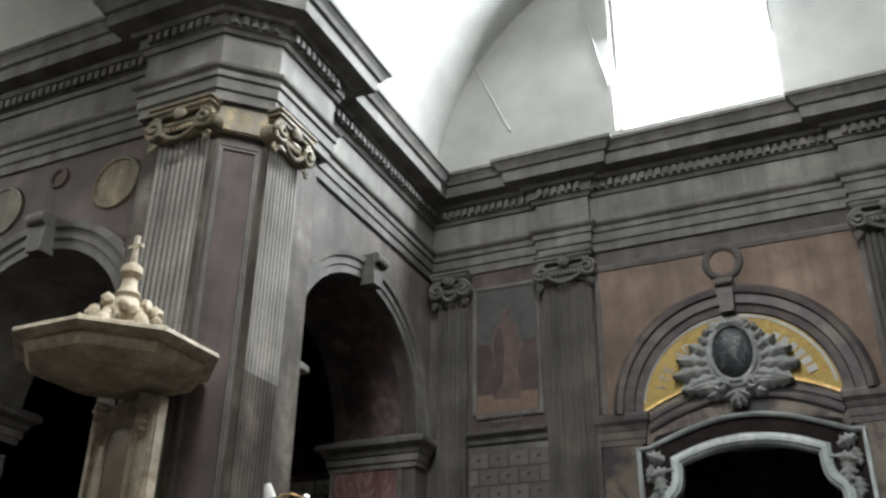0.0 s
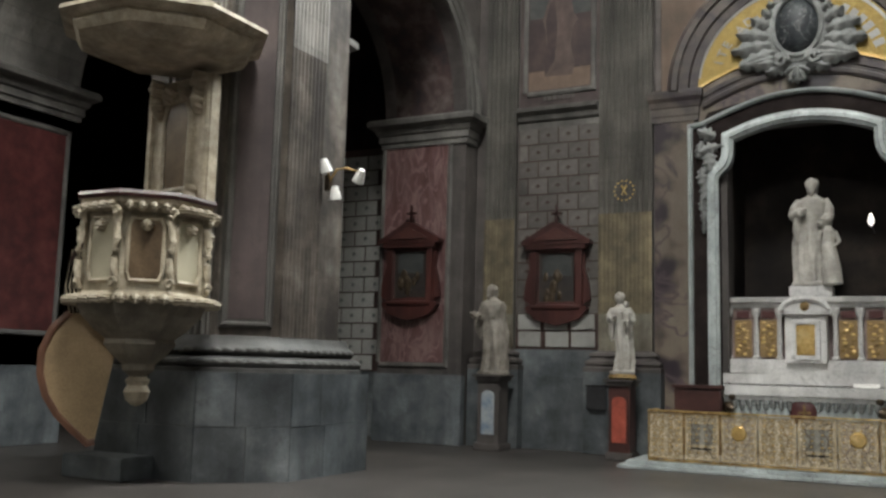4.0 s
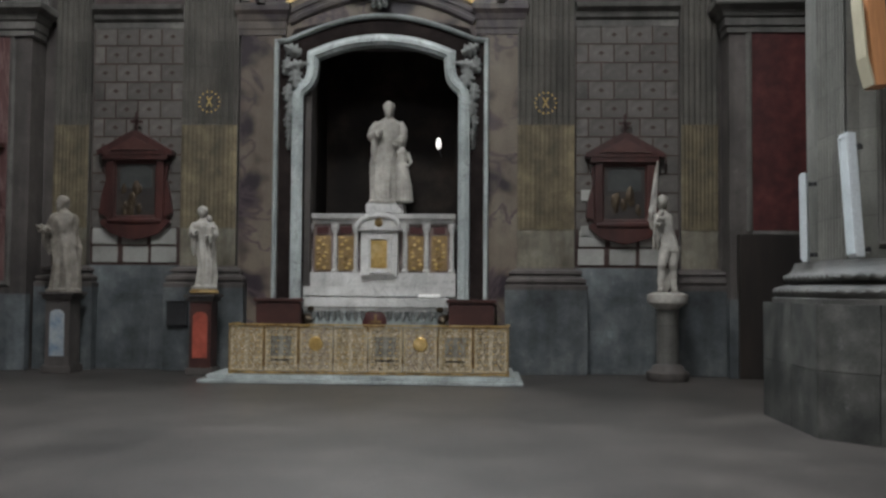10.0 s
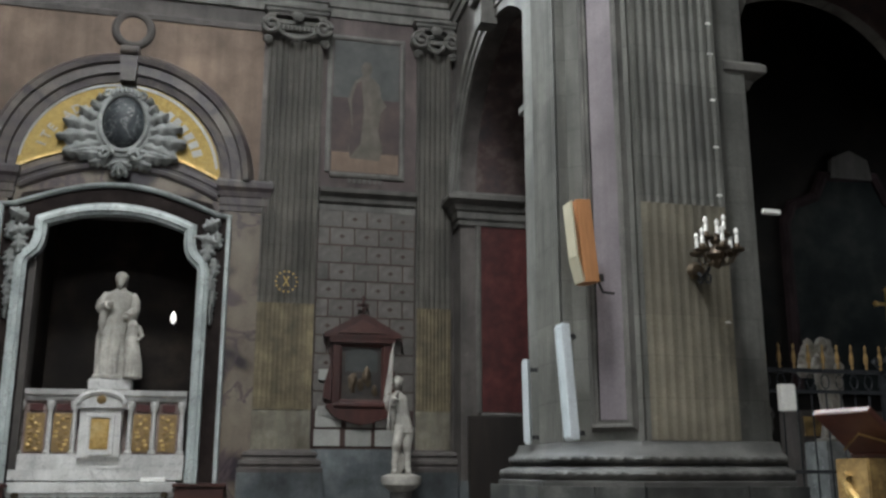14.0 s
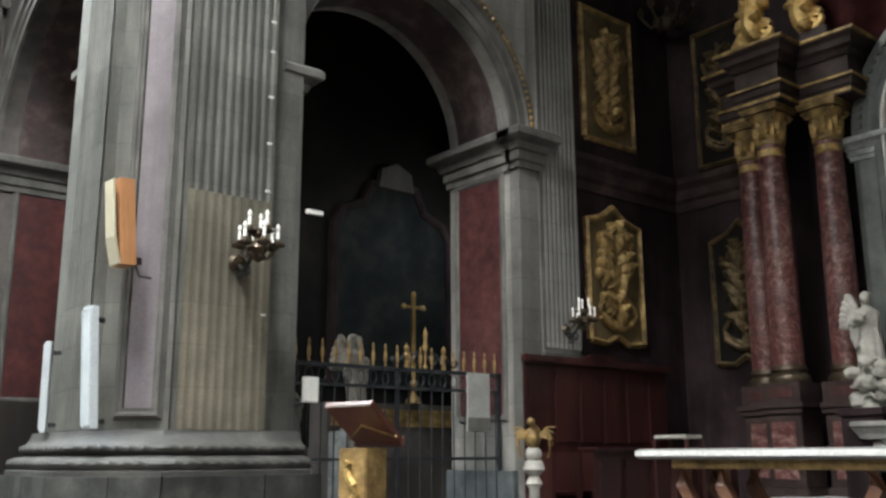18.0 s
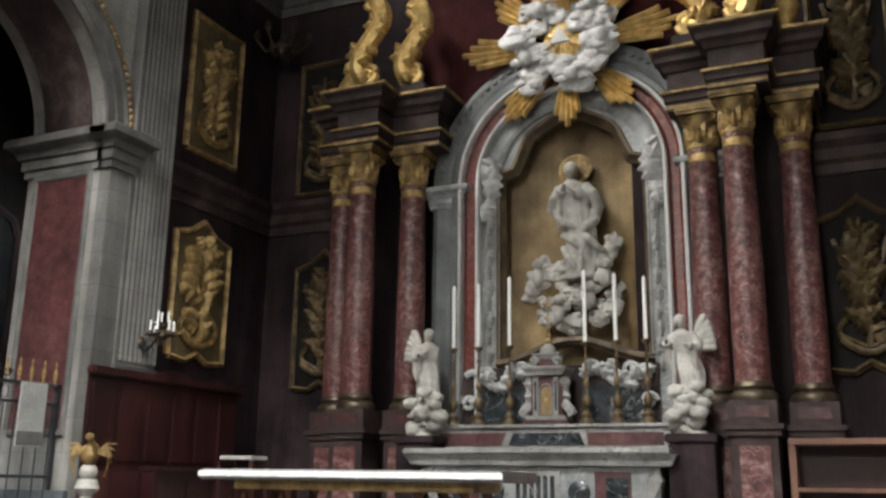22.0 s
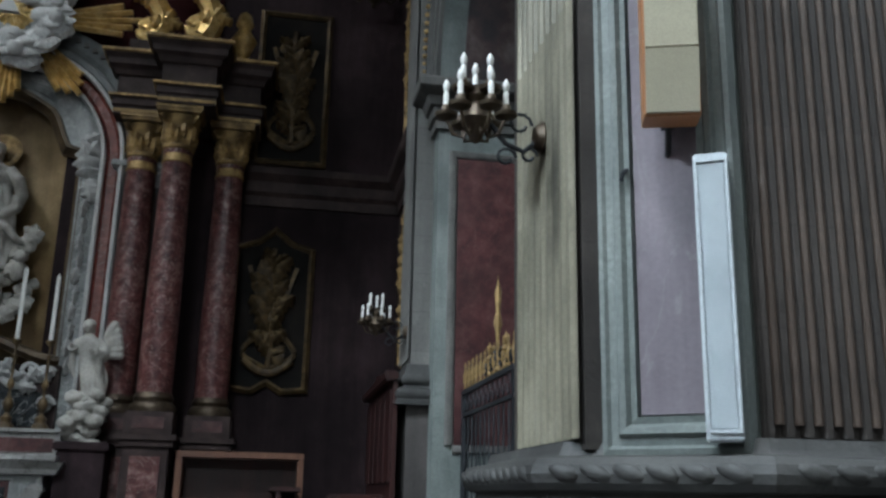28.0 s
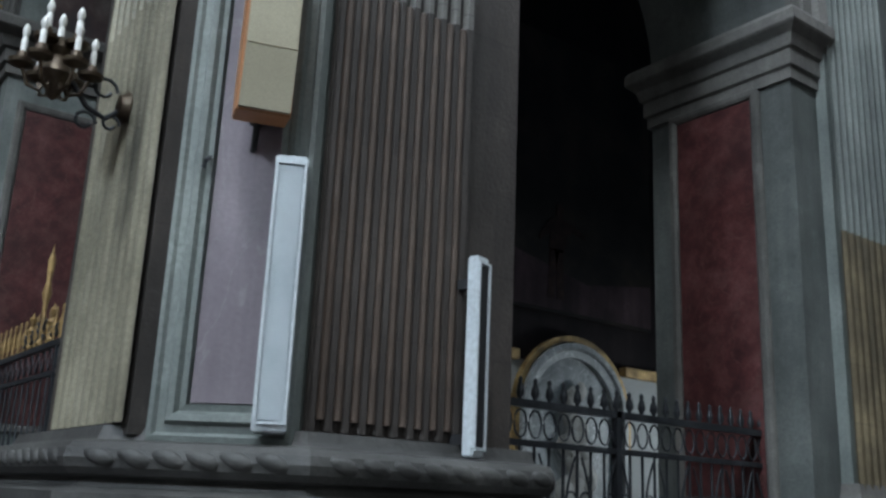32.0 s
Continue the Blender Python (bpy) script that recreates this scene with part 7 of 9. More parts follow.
MS = pose(0, .12, 0, 0, 0, 45)
sto = [(-.92, 2.22), (-1.10, 2.02), (-1.20, 1.75), (-1.20, 1.48), (-1.12, 1.22), (-.98, 1.0), (-.80, .82), (-.62, .66), (-.54, .68), (-.46, 1.2), (-.36, 1.8), (-.34, 2.22)]
part("stair_side", slab(sto, -.02, .05), M_CREAMWOOD, PUL, "curved pale brown stair side", m=MS)
part("stair_string", moulded_band(sto[:9], [(-.05, .02), (-.05, .05), (0, .06), (.03, .05), (.03, .02)]), M_WOODMID, PUL, "brown wooden string", m=MS)
for k in range(6):
    x = -.98 + k * .045
    part("stair_baluster", tube([(x + .05, 0, 2.22), (x - .02, 0, 2.55), (x + .03, 0, 3.0)], .011, 5), M_PULPIT, PUL, m=MS)
part("hand_rail", tube([(-.96, 0, 2.85), (-.90, 0, 3.02), (-.74, 0, 3.12)], .025, 8), M_WOOD, PUL, m=MS)
th = thing("stair_pier", (-9.85, 9.15, 0), "dark stone foot under the pulpit stair", "pedestal")
part("block", box(-.55, .55, -.35, .25, 0, .30, .02), M_SOCLE, th)

# lamp with two spots on the pier
LMP = thing("wall_spotlight", (-8.12, 11.28, 4.18), "brass wall bracket with two white spotlights", "lamp")
part("mount", box(-.02, .06, -.06, .06, -.12, .12, .01), M_BRONZE, LMP)
part("arm", tube([(.05, 0, .05), (.16, .0, .20), (.30, .05, .22), (.46, .10, .16)], .018, 8), M_GOLDOLD, LMP, "brass arm")
for p, rx, rz in (((.50, .10, .10), 40, 60), ((.10, -.22, .22), 20, -20), ((.18, -.05, -.16), 10, 0)):
    part("spot_head", lathe([(0, .10), (.045, .10), (.06, .05), (.085, -.06), (.09, -.10), (.02, -.09), (0, -.09)], 16), M_CANDLE, LMP, "white spotlight head", True, m=pose(*p, rx, 0, rz))
part("arm", tube([(.05, 0, .02), (.08, -.12, .18), (.10, -.22, .24)], .015, 8), M_GOLDOLD, LMP)


# ---- loudspeakers, brackets and candelabra on the eastern piers ----
def column_speaker(at, rz, roll, h, dark, label):
    k = .66 if dark else 1.0
    th = thing("column_speaker", at, label, "loudspeaker", "column loudspeakers")
    th.matrix_world = pose(*at, 0, roll, rz)
    part("case", box(-.075 * k, .075 * k, -.05 * k, .05 * k, 0, h, .008), M_SPK, th, "pale grey metal case")
    part("grille", box(-.055 * k, .055 * k, -.05 * k - .008, -.05 * k + .005, .05, h - .05, .004), M_BLACK if dark else M_SPKMESH, th, "black mesh grille" if dark else "pale perforated grille")
    part("grille_frame", moulded_band([(-.058 * k, .045), (-.058 * k, h - .045), (.058 * k, h - .045), (.058 * k, .045), (-.058 * k, .045)], [(0, .05 * k - .005), (0, .05 * k + .014), (.012, .05 * k + .014), (.014, .05 * k - .005)]), M_SPK, th)
    for z in (.06, h - .16):
        b = box(-.02, .02, .05, .16, z, z + .05)
        lathe([(0, -.04), (.02, -.04), (.02, .04), (0, .04)], 10, b, pose(.03, .09, z + .025, 0, 90, 0))
        part("wall_bracket", b, M_BLACK, th)
    return th


column_speaker((3.60, -1.985, 1.86), -118, 0, 1.25, False, "tall pale grey column loudspeaker on the pier")
column_speaker((3.52, 9.88, 1.88), -75, -6.0, 1.30, False, "tall pale grey column loudspeaker leaning on the pier")
column_speaker((3.50, -3.03, 1.82), -74, 0, 1.0, True, "slim column loudspeaker with a black grille")
column_speaker((3.52, 11.40, 1.88), -120, 3, 1.05, True, "slim column loudspeaker with a black grille")


def box_speaker(at, rz, tip, label):
    th = thing("box_speaker", at, label, "loudspeaker", "wooden loudspeakers")
    th.matrix_world = pose(*at, tip, 0, rz)
    part("cabinet", box(-.125, .125, -.055, .12, 0, .95, .006), M_ORANGE, th, "orange veneered cabinet")
    part("grille_cloth", box(-.117, .117, -.118, -.098, .30, .938, .005), M_CREAM, th, "beige cloth front")
    b = box(-.117, .117, -.118, -.098, .012, .297)
    for v in b.verts:
        v.co.y += .045 * (1 - v.co.z / .30)
    part("lower_grille", b, M_CREAM, th, "beige cloth lower front")
    b = box(-.03, .03, .12, .22, .02, .10)
    tube([(0, .15, .05), (0, .20, -.10), (0, .34, -.12)], .015, 6, b)
    part("bracket", b, M_BLACK, th)
    return th


box_speaker((3.62, -1.82, 3.28), -108, 4, "beige and orange wooden loudspeaker hung on the pier")
box_speaker((3.68, 9.76, 3.60), -87, 5, "beige and orange wooden loudspeaker hung on the pier")


def candelabrum(at, rz, label):
    th = thing("candelabrum", at, label, "candelabrum", "wall candelabra", rz=rz)
    part("wall_plate", lathe([(0, -.02), (.08, -.02), (.09, 0), (.06, .04), (0, .05)], 14, None, pose(0, 0, -.05, 90, 0, 0)), M_BRONZE, th, smooth=True)
    b = tube([(0, 0, -.05), (0, -.10, -.14), (0, -.20, -.10), (0, -.28, .0), (0, -.36, .02)], .016, 7)
    for cy, cz, r in ((-.12, .02, .07), (-.20, -.18, .06), (-.07, -.16, .05)):
        tube([(0, cy + r * math.cos(a) * (1 - a / 12), cz + r * math.sin(a) * (1 - a / 12)) for a in [.6 * i for i in range(11)]], .010, 5, b)
    part("bracket", b, M_IRON, th, "black scrolled iron bracket")
    part("boss", lathe([(0, -.14), (.03, -.12), (.05, -.06), (.09, 0), (.07, .06), (.04, .10), (.06, .14), (.03, .20), (0, .22)], 14), M_BRONZE, th, smooth=True, m=pose(0, -.37, .02))
    for tier, (n, r, z, off) in enumerate(((6, .165, .04, .3), (3, .085, .18, .9))):
        for k in range(n):
            a = off + 2 * math.pi * k / n
            c, s = math.cos(a), math.sin(a)
            arm = part("arm", tube([(c * q * r, s * q * r - .37, zz) for q, zz in ((.1, .04), (.4, -.08 + tier * .12), (.75, -.06 + tier * .14), (1, z))], .011, 6), M_BRONZE, th)
            b = lathe([(.012, -.02), (.06, .0), (.065, .02), (.03, .03), (.028, .06), (.02, .07)], 12)
            part("drip_cup", b, M_BRONZE, arm, smooth=True, m=pose(c * r, s * r - .37, z))
            part("candle", lathe([(.016, .05), (.016, .14), (.011, .15), (.018, .17), (.020, .19), (.011, .215), (0, .23)], 10), M_CANDLE, arm, "white electric candle", True, m=pose(c * r, s * r - .37, z))
    return th


candelabrum((4.62, -1.50, 3.60), 180, "dark bronze wall candelabrum with white electric candles")
candelabrum((5.02, 9.70, 3.86), 0, "large dark bronze wall candelabrum with white electric candles").scale = (1.32, 1.32, 1.15)
candelabrum((10.75, CY1 - .25, 3.55), 0, "dark bronze wall candelabrum with white electric candles")
candelabrum((11.05, CY0 + .25, 3.60), 180, "dark bronze wall candelabrum with white electric candles")
th = thing("wall_hook", (4.02, -1.78, 3.12), "small iron wall bracket on the pier", "bracket")
b = tube([(0, 0, 0), (-.06, .05, .03), (-.09, .08, .0), (-.07, .08, -.03)], .012, 6)
tube([(0, 0, 0), (.03, -.06, -.06), (.07, -.13, -.16)], .006, 5, b)
part("hook", b, M_IRON, th)
for z in (3.2, 4.7, 5.3, 5.9, 6.5, 6.9):
    tagged(part("cable_clip", box(-.03, .03, -.03, 0, 0, .025, .005), M_CANDLE, m=pose(5.35, 9.66, z)), "small white cable clip on the pier", "clip", "cable clips")
th = thing("neon_bracket", (5.92, 9.68, 4.53), "short white lamp bar fixed to the pier", "lamp")
part("bar", box(-.02, .22, -.05, 0, 0, .06, .01), M_CANDLE, th)
th = thing("notice_box", (5.98, 9.60, 2.22), "small white box fixed beside the arch", "box")
part("case", box(-.08, .10, -.05, .05, 0, .30, .01), M_CANDLE, th)

# ---- communion rail by the steps ----
CR = thing("communion_rail", (4.12, 8.0, .31), "red marble communion rail with a gilt top", "railing")
part("base", box(-.14, .14, -.75, .78, 0, .10, .012), M_GREYMARB, CR)
part("top_rail", box(-.17, .17, -.78, .80, .72, .82, .02), M_GOLDOLD, CR, "yellow marble top rail")
for k in range(3):
    part("pier_block", box(-.12, .12, -.75 + k * .69, -.60 + k * .69, .10, .72, .01), M_GREENGREY, CR)
for k in range(2):
    part("panel", box(-.05, .05, -.60 + k * .69, -.06 + k * .69, .10, .72), M_RED, CR, "red marble panel")
    part("inlay", box(-.07, .07, -.42 + k * .69, -.24 + k * .69, .18, .64, .01), M_WHITE, CR)


# ---- wrought-iron gates ----
def iron_gate(at, rz, w, h, gilt, label, fancy=False, crest=0.0, tall=.62):
    th = thing("iron_gate", at, label, "gate", "wrought iron gates", rz=rz)
    part("bottom_rail", box(-w / 2, w / 2, -.02, .02, .08, .13), M_IRON, th)
    part("top_rail", box(-w / 2, w / 2, -.025, .025, h - .05, h), M_IRON, th)
    part("frieze_rail", box(-w / 2, w / 2, -.02, .02, h - .30, h - .26), M_IRON, th)
    part("mid_rail", box(-w / 2, w / 2, -.02, .02, h * .42, h * .42 + .04), M_IRON, th)
    n = int(w / (.20 if gilt else .13))
    bar = tube([(0, 0, .1), (0, 0, h - .27)], .011, 6)
    me = None
    for k in range(n):
        x = -w / 2 + w * (k + .5) / n
        if me is None:
            ob = part("bar", bar, M_IRON, th)
            me = ob.data
        else:
            ob = new("bar", me)
            ob.parent = th
        ob.location = (x, 0, 0)
    fin = lathe([(.012, 0), (.02, .02), (.012, .05), (.028, .10), (.026, .16), (.012, .24), (.018, .27), (0, .32)], 8)
    fo = None
    for k in range(n):
        x = -w / 2 + w * (k + .5) / n
        if fo is None:
            fo = part("finial", fin, M_GOLDOLD if gilt else M_IRON, th, "gilt spear finial" if gilt else "iron spear finial", True)
            ob = fo
        else:
            ob = new("finial", fo.data)
            ob.parent = th
            tagged(ob, label="gilt spear finial" if gilt else "iron spear finial")
        ob.location = (x, 0, h if gilt else h - .02)
        if not gilt:
            ob.scale = (1, 1, .55)
    for k in range(n):
        x = -w / 2 + w * (k + .5) / n
        b = tube([(x + .055 * math.cos(a), -.005, h - .155 + .09 * math.sin(a)) for a in [2 * math.pi * i / 12 for i in range(13)]], .008, 5)
        part("frieze_ring", b, M_IRON, th)
    if fancy:
        for k in range(n // 3):
            x = -w / 2 + w * (k + .5) / (n // 3)
            b = bmesh.new()
            for s in (-1, 1):
                tube([(x + s * (.03 + .08 * math.sin(q)), -.012, h - .34 - .19 * q) for q in [.25 * i for i in range(13)]], .009, 5, b)
                tube([(x + s * (.07 + .05 * math.cos(a)), -.012, h - .62 + .05 * math.sin(a)) for a in [.5 * i for i in range(11)]], .008, 5, b)
            part("scrollwork", b, M_IRON, th)
    if gilt:
        for q, hh in ((crest, tall), (crest - .34, .36), (crest + .34, .36)):
            part("crest_finial", lathe([(.02, 0), (.035, .03), (.015, .08), (.022, hh * .4), (.045, hh * .5), (.02, hh * .62), (.03, hh * .72), (.035, hh * .82), (.012, hh * .9), (0, hh)], 10), M_GOLDOLD, th, "gilt crest finial", True, m=pose(q, 0, h))
        for s in (-1, 1):
            for k in range(3):
                r = .11 - .02 * k
                part("crest_scroll", tube([(crest + s * (.14 + .2 * k + r * math.cos(a) * (1 - a / 13)), 0, h + .13 - .02 * k + r * math.sin(a) * (1 - a / 13)) for a in [.5 * i for i in range(20)]], .014, 6), M_IRON, th, "iron crest scroll", True)
    for s in (-1, 0, 1):
        part("stile", box(s * (w / 2 - .03) - .025, s * (w / 2 - .03) + .025, -.025, .025, 0, h), M_IRON, th)
    return th


iron_gate(((XN + XJ) / 2, 10.40, Z_CHOIR), 0, XJ - XN - .04, 2.18, True, "tall wrought-iron gate with gilt finials in the chancel arch", False, .5)
iron_gate(((5.78 + XJ + .6) / 2, CY0 - .35, Z_CHOIR), 180, XJ + .6 - 5.80, 2.18, True, "tall wrought-iron gate with gilt finials in the chancel arch", False, -.65, .98)
iron_gate((4.50, -5.15, 0), -90, 3.55, 2.28, False, "black wrought-iron gate with spear finials before a chapel", True)
th = thing("notice_board", (9.34, 10.36, 1.94), "pale notice board hung on the gate", "notice")
part("board", box(-.22, .22, -.03, 0, 0, .85, .006), M_TILEWHITE, th)
part("text_block", box(-.22, .22, -.035, -.03, .02, .20), M_STONE, th)

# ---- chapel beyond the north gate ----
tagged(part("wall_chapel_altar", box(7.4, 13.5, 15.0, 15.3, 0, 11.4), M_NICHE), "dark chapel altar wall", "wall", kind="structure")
CP = thing("chapel_painting", (11.2, 14.98, 2.9), "huge dark canvas in a pale arched frame", "painting")
pts = [(-1.35, 0), (-1.35, 3.1), (-1.2, 3.4), (-.7, 3.6), (-.5, 4.0), (.5, 4.05), (.7, 3.6), (1.2, 3.4), (1.35, 3.1), (1.35, 0)]
part("canvas", slab(pts[::-1], -.05, 0), M_CANVAS, CP)
part("frame", moulded_band(pts, [(0, 0), (0, .08), (.08, .12), (.16, .10), (.20, .0)]), M_DARKWALL, CP)
part("frame_crest", slab([(-.45, 4.05), (.45, 4.05), (.38, 4.45), (0, 4.62), (-.38, 4.45)], -.14, 0), M_PLASTER, CP, "dim carved frame crest")
th = thing("chapel_altar", (10.2, 13.4, 0), "pale chapel altar behind the iron gate", "altar")
part("block", box(-1.5, 1.5, -.3, 1.4, 0, 1.75, .02), M_STONE_D, th)
part("gradine", box(-1.5, 1.5, .0, .6, 1.75, 2.5, .02), M_STONE_D, th)
part("gold_frieze", box(-1.45, 1.45, -.03, .0, 2.1, 2.4), M_GOLDOLD, th)
th = thing("altar_cross", (10.36, 13.2, 2.5), "gilt altar crucifix behind the gate", "cross")
part("foot", lathe([(.15, 0), (.14, .06), (.06, .14), (.045, .30), (.07, .36), (.03, .44)], 14), M_GOLDOLD, th, smooth=True)
b = box(-.030, .030, -.025, .025, .40, 1.92, .008)
box(-.19, .19, -.025, .025, 1.70, 1.755, .008, b)
for p in ((0, 1.96), (-.22, 1.73), (.22, 1.73)):
    blob((p[0], 0, p[1]), .052, 2, (1, .6, 1), .1, b, 2)
part("cross", b, M_GOLD, th, "gilt cross")
statue((8.95, 13.0, 2.0), 0, 1.65, 31, "white marble statue of an angel behind the gate", wide=.22, arms=((-1.2, .22), (.4, .1)), wings=(-1, 1), mt=M_STATUETAN)
th = thing("angel_pedestal", (8.95, 13.0, 0), "pale stone pedestal under the chapel angel", "pedestal")
part("block", box(-.3, .3, -.3, .3, 0, 2.0, .02), M_GREYMARB, th)
statue((7.55, 12.9, 1.45), 0, 1.45, 32, "grey white statue low behind the gate", wide=.36, mt=M_STONE)
th = thing("angel_pedestal", (7.55, 12.9, 0), "pale moulded pedestal behind the gate", "pedestal")
part("block", lathe([(.5, 0), (.5, .9), (.55, 1.0), (.42, 1.1), (.46, 1.3), (.5, 1.45), (0, 1.45)], 20), M_GREYMARB, th, smooth=True)

# ---- chapel beyond the south gate ----
SN = thing("chapel_niche", (9.18, -9.3, 0), "arched white niche with a stone relief in the chapel", "niche", kind="structure", rz=-90)
bpy.context.view_layer.update()
part("white_wall", box(-2.6, 3.0, -.05, .0, 0, 3.48), M_VAULT, SN, "pale plastered wall")
path = [(-.80, 0), (-.80, 2.80)] + [(-.80 * math.cos(radians(a)), 2.80 + .80 * math.sin(radians(a))) for a in range(10, 171, 8)] + [(.80, 2.80), (.80, 0)]
part("arch_moulding", moulded_band(path, [(0, .05), (0, .14), (.10, .16), (.13, .20), (.20, .20), (.22, .05)]), M_GREYMARB, SN)
part("gold_edge", moulded_band(path, [(.22, .05), (.22, .15), (.30, .15), (.30, .05)]), M_GOLDOLD, SN)
part("niche_field", slab([(x * .99, z) for x, z in path[::-1]], -.07, -.045), M_GREYMARB, SN)
b = bmesh.new()
rs = random.Random(9)
for k in range(34):
    t = k / 33
    blob((rs.uniform(-.45, .45) * (1.1 - t * .8), -.16, .4 + 2.75 * t), .24 * (1.05 - .6 * t), k, (.9, .5, 1.1), .5, b, 2)
part("stone_relief", b, M_STATUE, SN, "weathered pale stone relief", True)
part("cornice", box(1.02, 3.0, -.14, 0, 3.46, 3.60, .01), M_GOLDOLD, SN)
part("cornice", box(-2.6, -1.02, -.14, 0, 3.46, 3.60, .01), M_GOLDOLD, SN)
SP = thing("chapel_mural", (9.17, -8.6, 4.2), "dark mural with a dim robed shape over the niche", "painting", rz=-90)
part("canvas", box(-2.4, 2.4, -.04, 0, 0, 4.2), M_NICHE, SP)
part("earth_band", slab([(-2.38, .05), (2.38, .05), (2.38, .7), (1.0, .5), (-.6, .85), (-2.38, .6)], -.047, -.035), M_DARKWALL, SP)
for x, dx in ((.22, .10), (.42, -.02)):
    part("plain_shape", slab([(x, .20), (x + .13, .20), (x + .12 + dx * .4, .55), (x + .13 + dx, .92), (x - .04 + dx, .92), (x + dx * .4, .55)], -.052, -.04), M_MURALDIM, SP)
part("plain_shape", slab([(.26, .88), (.56, .88), (.60, 1.14), (.72, 1.22), (.96, 1.16), (.97, 1.22), (.70, 1.34), (.56, 1.36), (.50, 1.42), (.54, 1.52), (.48, 1.60), (.40, 1.58), (.38, 1.48), (.40, 1.40), (.28, 1.34), (.06, 1.06), (.10, 1.00), (.28, 1.16)], -.052, -.04), M_MURALDIM, SP)
SP2 = thing("pilaster", (TX1, -7.75, 0), "grey green fluted pilaster with ochre reeds", "pilaster", kind="structure", rz=-90)
part("backing", box(-.5, .5, -.10, 0, Z_BASE, Z_CAP1), M_GREENGREY, SP2)
part("reeded_shaft", flutes(1.0, Z_BASE, 3.95, 9, .03, True), M_YELLOW, SP2, smooth=True, m=pose(0, -.14, 0))
part("fluted_shaft", flutes(1.0, 3.95, Z_CAP0, 9, .04), M_GREENGREY, SP2, smooth=True, m=pose(0, -.14, 0))
part("base_moulding", sweep([(-.5, 0), (-.5, -.14), (.5, -.14), (.5, 0)], [(o * .6, z) for o, z in BASE]), M_TRIM, SP2, smooth=True)
part("socle", box(-.72, .72, -.36, 0, 0, 1.40, .012), M_SOCLE, SP2)

# ---- aisle tiles beyond the north-west arch ----
AT = thing("tiled_wall", (-12.9, YN + .28, 0), "aisle wall of pale blocks with red joints", "wall panel", kind="structure")
part("ground", box(-2.1, 2.1, -.02, 0, 1.4, 6.4), M_JOINT, AT)
part("socle", box(-2.1, 2.1, -.1, 0, 0, 1.4), M_SOCLE, AT)
me = None
for r in range(14):
    for k in range(7):
        x = -2.05 + k * .58 + (.29 if r % 2 else 0)
        if x + .29 > 2.1:
            continue
        if me is None:
            me = part("block", box(-.27, .27, -.04, 0, .015, .325), M_TILEWHITE, AT)
            ob = me
        else:
            ob = new("block", me.data)
            ob.parent = AT
        ob.location = (x, 0, 1.42 + r * .345)
        part("rosette", slab([(-.04, -.04), (.04, -.04), (.04, .04), (-.04, .04)], -.046, -.038), M_GREENGREY, ob, m=pose(0, 0, .17))

# ---- choir furniture ----
LE = thing("lectern", (5.0, 7.08, Z_CHOIR), "wooden lectern with a sloping red top on a gilt stand", "lectern", rz=-78)
part("foot", box(-.28, .28, -.22, .22, 0, .08, .015), M_GOLDOLD, LE)
part("stand", box(-.17, .17, -.14, .14, .08, 1.05, .012), M_GOLDOLD, LE, "gilt wooden stand")
part("stand_carving", tube([(.06 * math.sin(k * 1.1), -.15, .16 + k * .07) for k in range(12)], .04, 7), M_GOLD, LE, smooth=True)
b = box(-.29, .29, -.26, .26, -.03, .03, .01)
part("sloping_top", b, M_REDLEATHER, LE, "red-brown sloping desk", m=pose(0, 0, 1.28, -38, 0, 0))
part("book_ledge", box(-.29, .29, -.02, .03, -.03, .05), M_REDLEATHER, LE, m=pose(0, .21, 1.10, -38, 0, 0))
b = tube([(-.30, -.035, -.2), (.0, -.035, .0), (.30, -.035, -.18)], .012, 5)
part("desk_inlay", b, M_GOLDOLD, LE, m=pose(0, 0, 1.28, -38, 0, 0) @ pose(0, 0, .0, 90, 0, 0))
EG = thing("eagle_lectern", (7.95, 7.85, Z_CHOIR), "small gilt eagle lectern on a pale stand", "lectern", rz=-60)
part("stand", lathe([(.22, 0), (.20, .06), (.08, .16), (.06, .60), (.10, .66), (.06, .74), (.13, .82), (.10, .92)], 16), M_STATUE, EG, "pale turned stand", True)
part("globe", blob((0, 0, .99), .10, 2, (1, 1, 1), .05), M_STATUE, EG, smooth=True)
b = blob((0, 0, 1.18), .11, 4, (.8, .9, 1.4), .3)
for s in (-1, 1):
    for k in range(6):
        rail([(s * .05, .02, 1.20), (s * (.16 + .01 * k), .05, 1.30 - .03 * k), (s * (.26 - .02 * k), .04, 1.30 - .07 * k)], [(-.03, -.008), (.03, -.008), (.03, .008), (-.03, .008)], b)
blob((0, -.08, 1.36), .05, 1, (1, 1.2, 1), .1, b)
part("gilt_bird", b, M_GOLDOLD, EG, "gilt plain bird shape", True)

M_TABLETOP = mat("polished_pale_marble", [(0.187, 0.1815, 0.176), (0.231, 0.2255, 0.22), (0.286, 0.2805, 0.2695)], 2.0, .12, bump=.02, dirt=.12, coat=.6)
TB = thing("altar_table", (7.35, 4.10, Z_CHOIR), "long free-standing altar table with a pale top and curved legs", "altar", rz=-90)
part("top", box(-1.43, 1.43, -.42, .42, .94, 1.03, .012), M_TABLETOP, TB, "polished pale marble top")
part("front_edge", box(-1.44, 1.44, -.435, -.42, .965, 1.015, .004), M_SILVER, TB, "polished metal edge")
part("apron", box(-1.15, 1.15, -.30, .30, .86, .94, .01), M_GOLDOLD, TB)
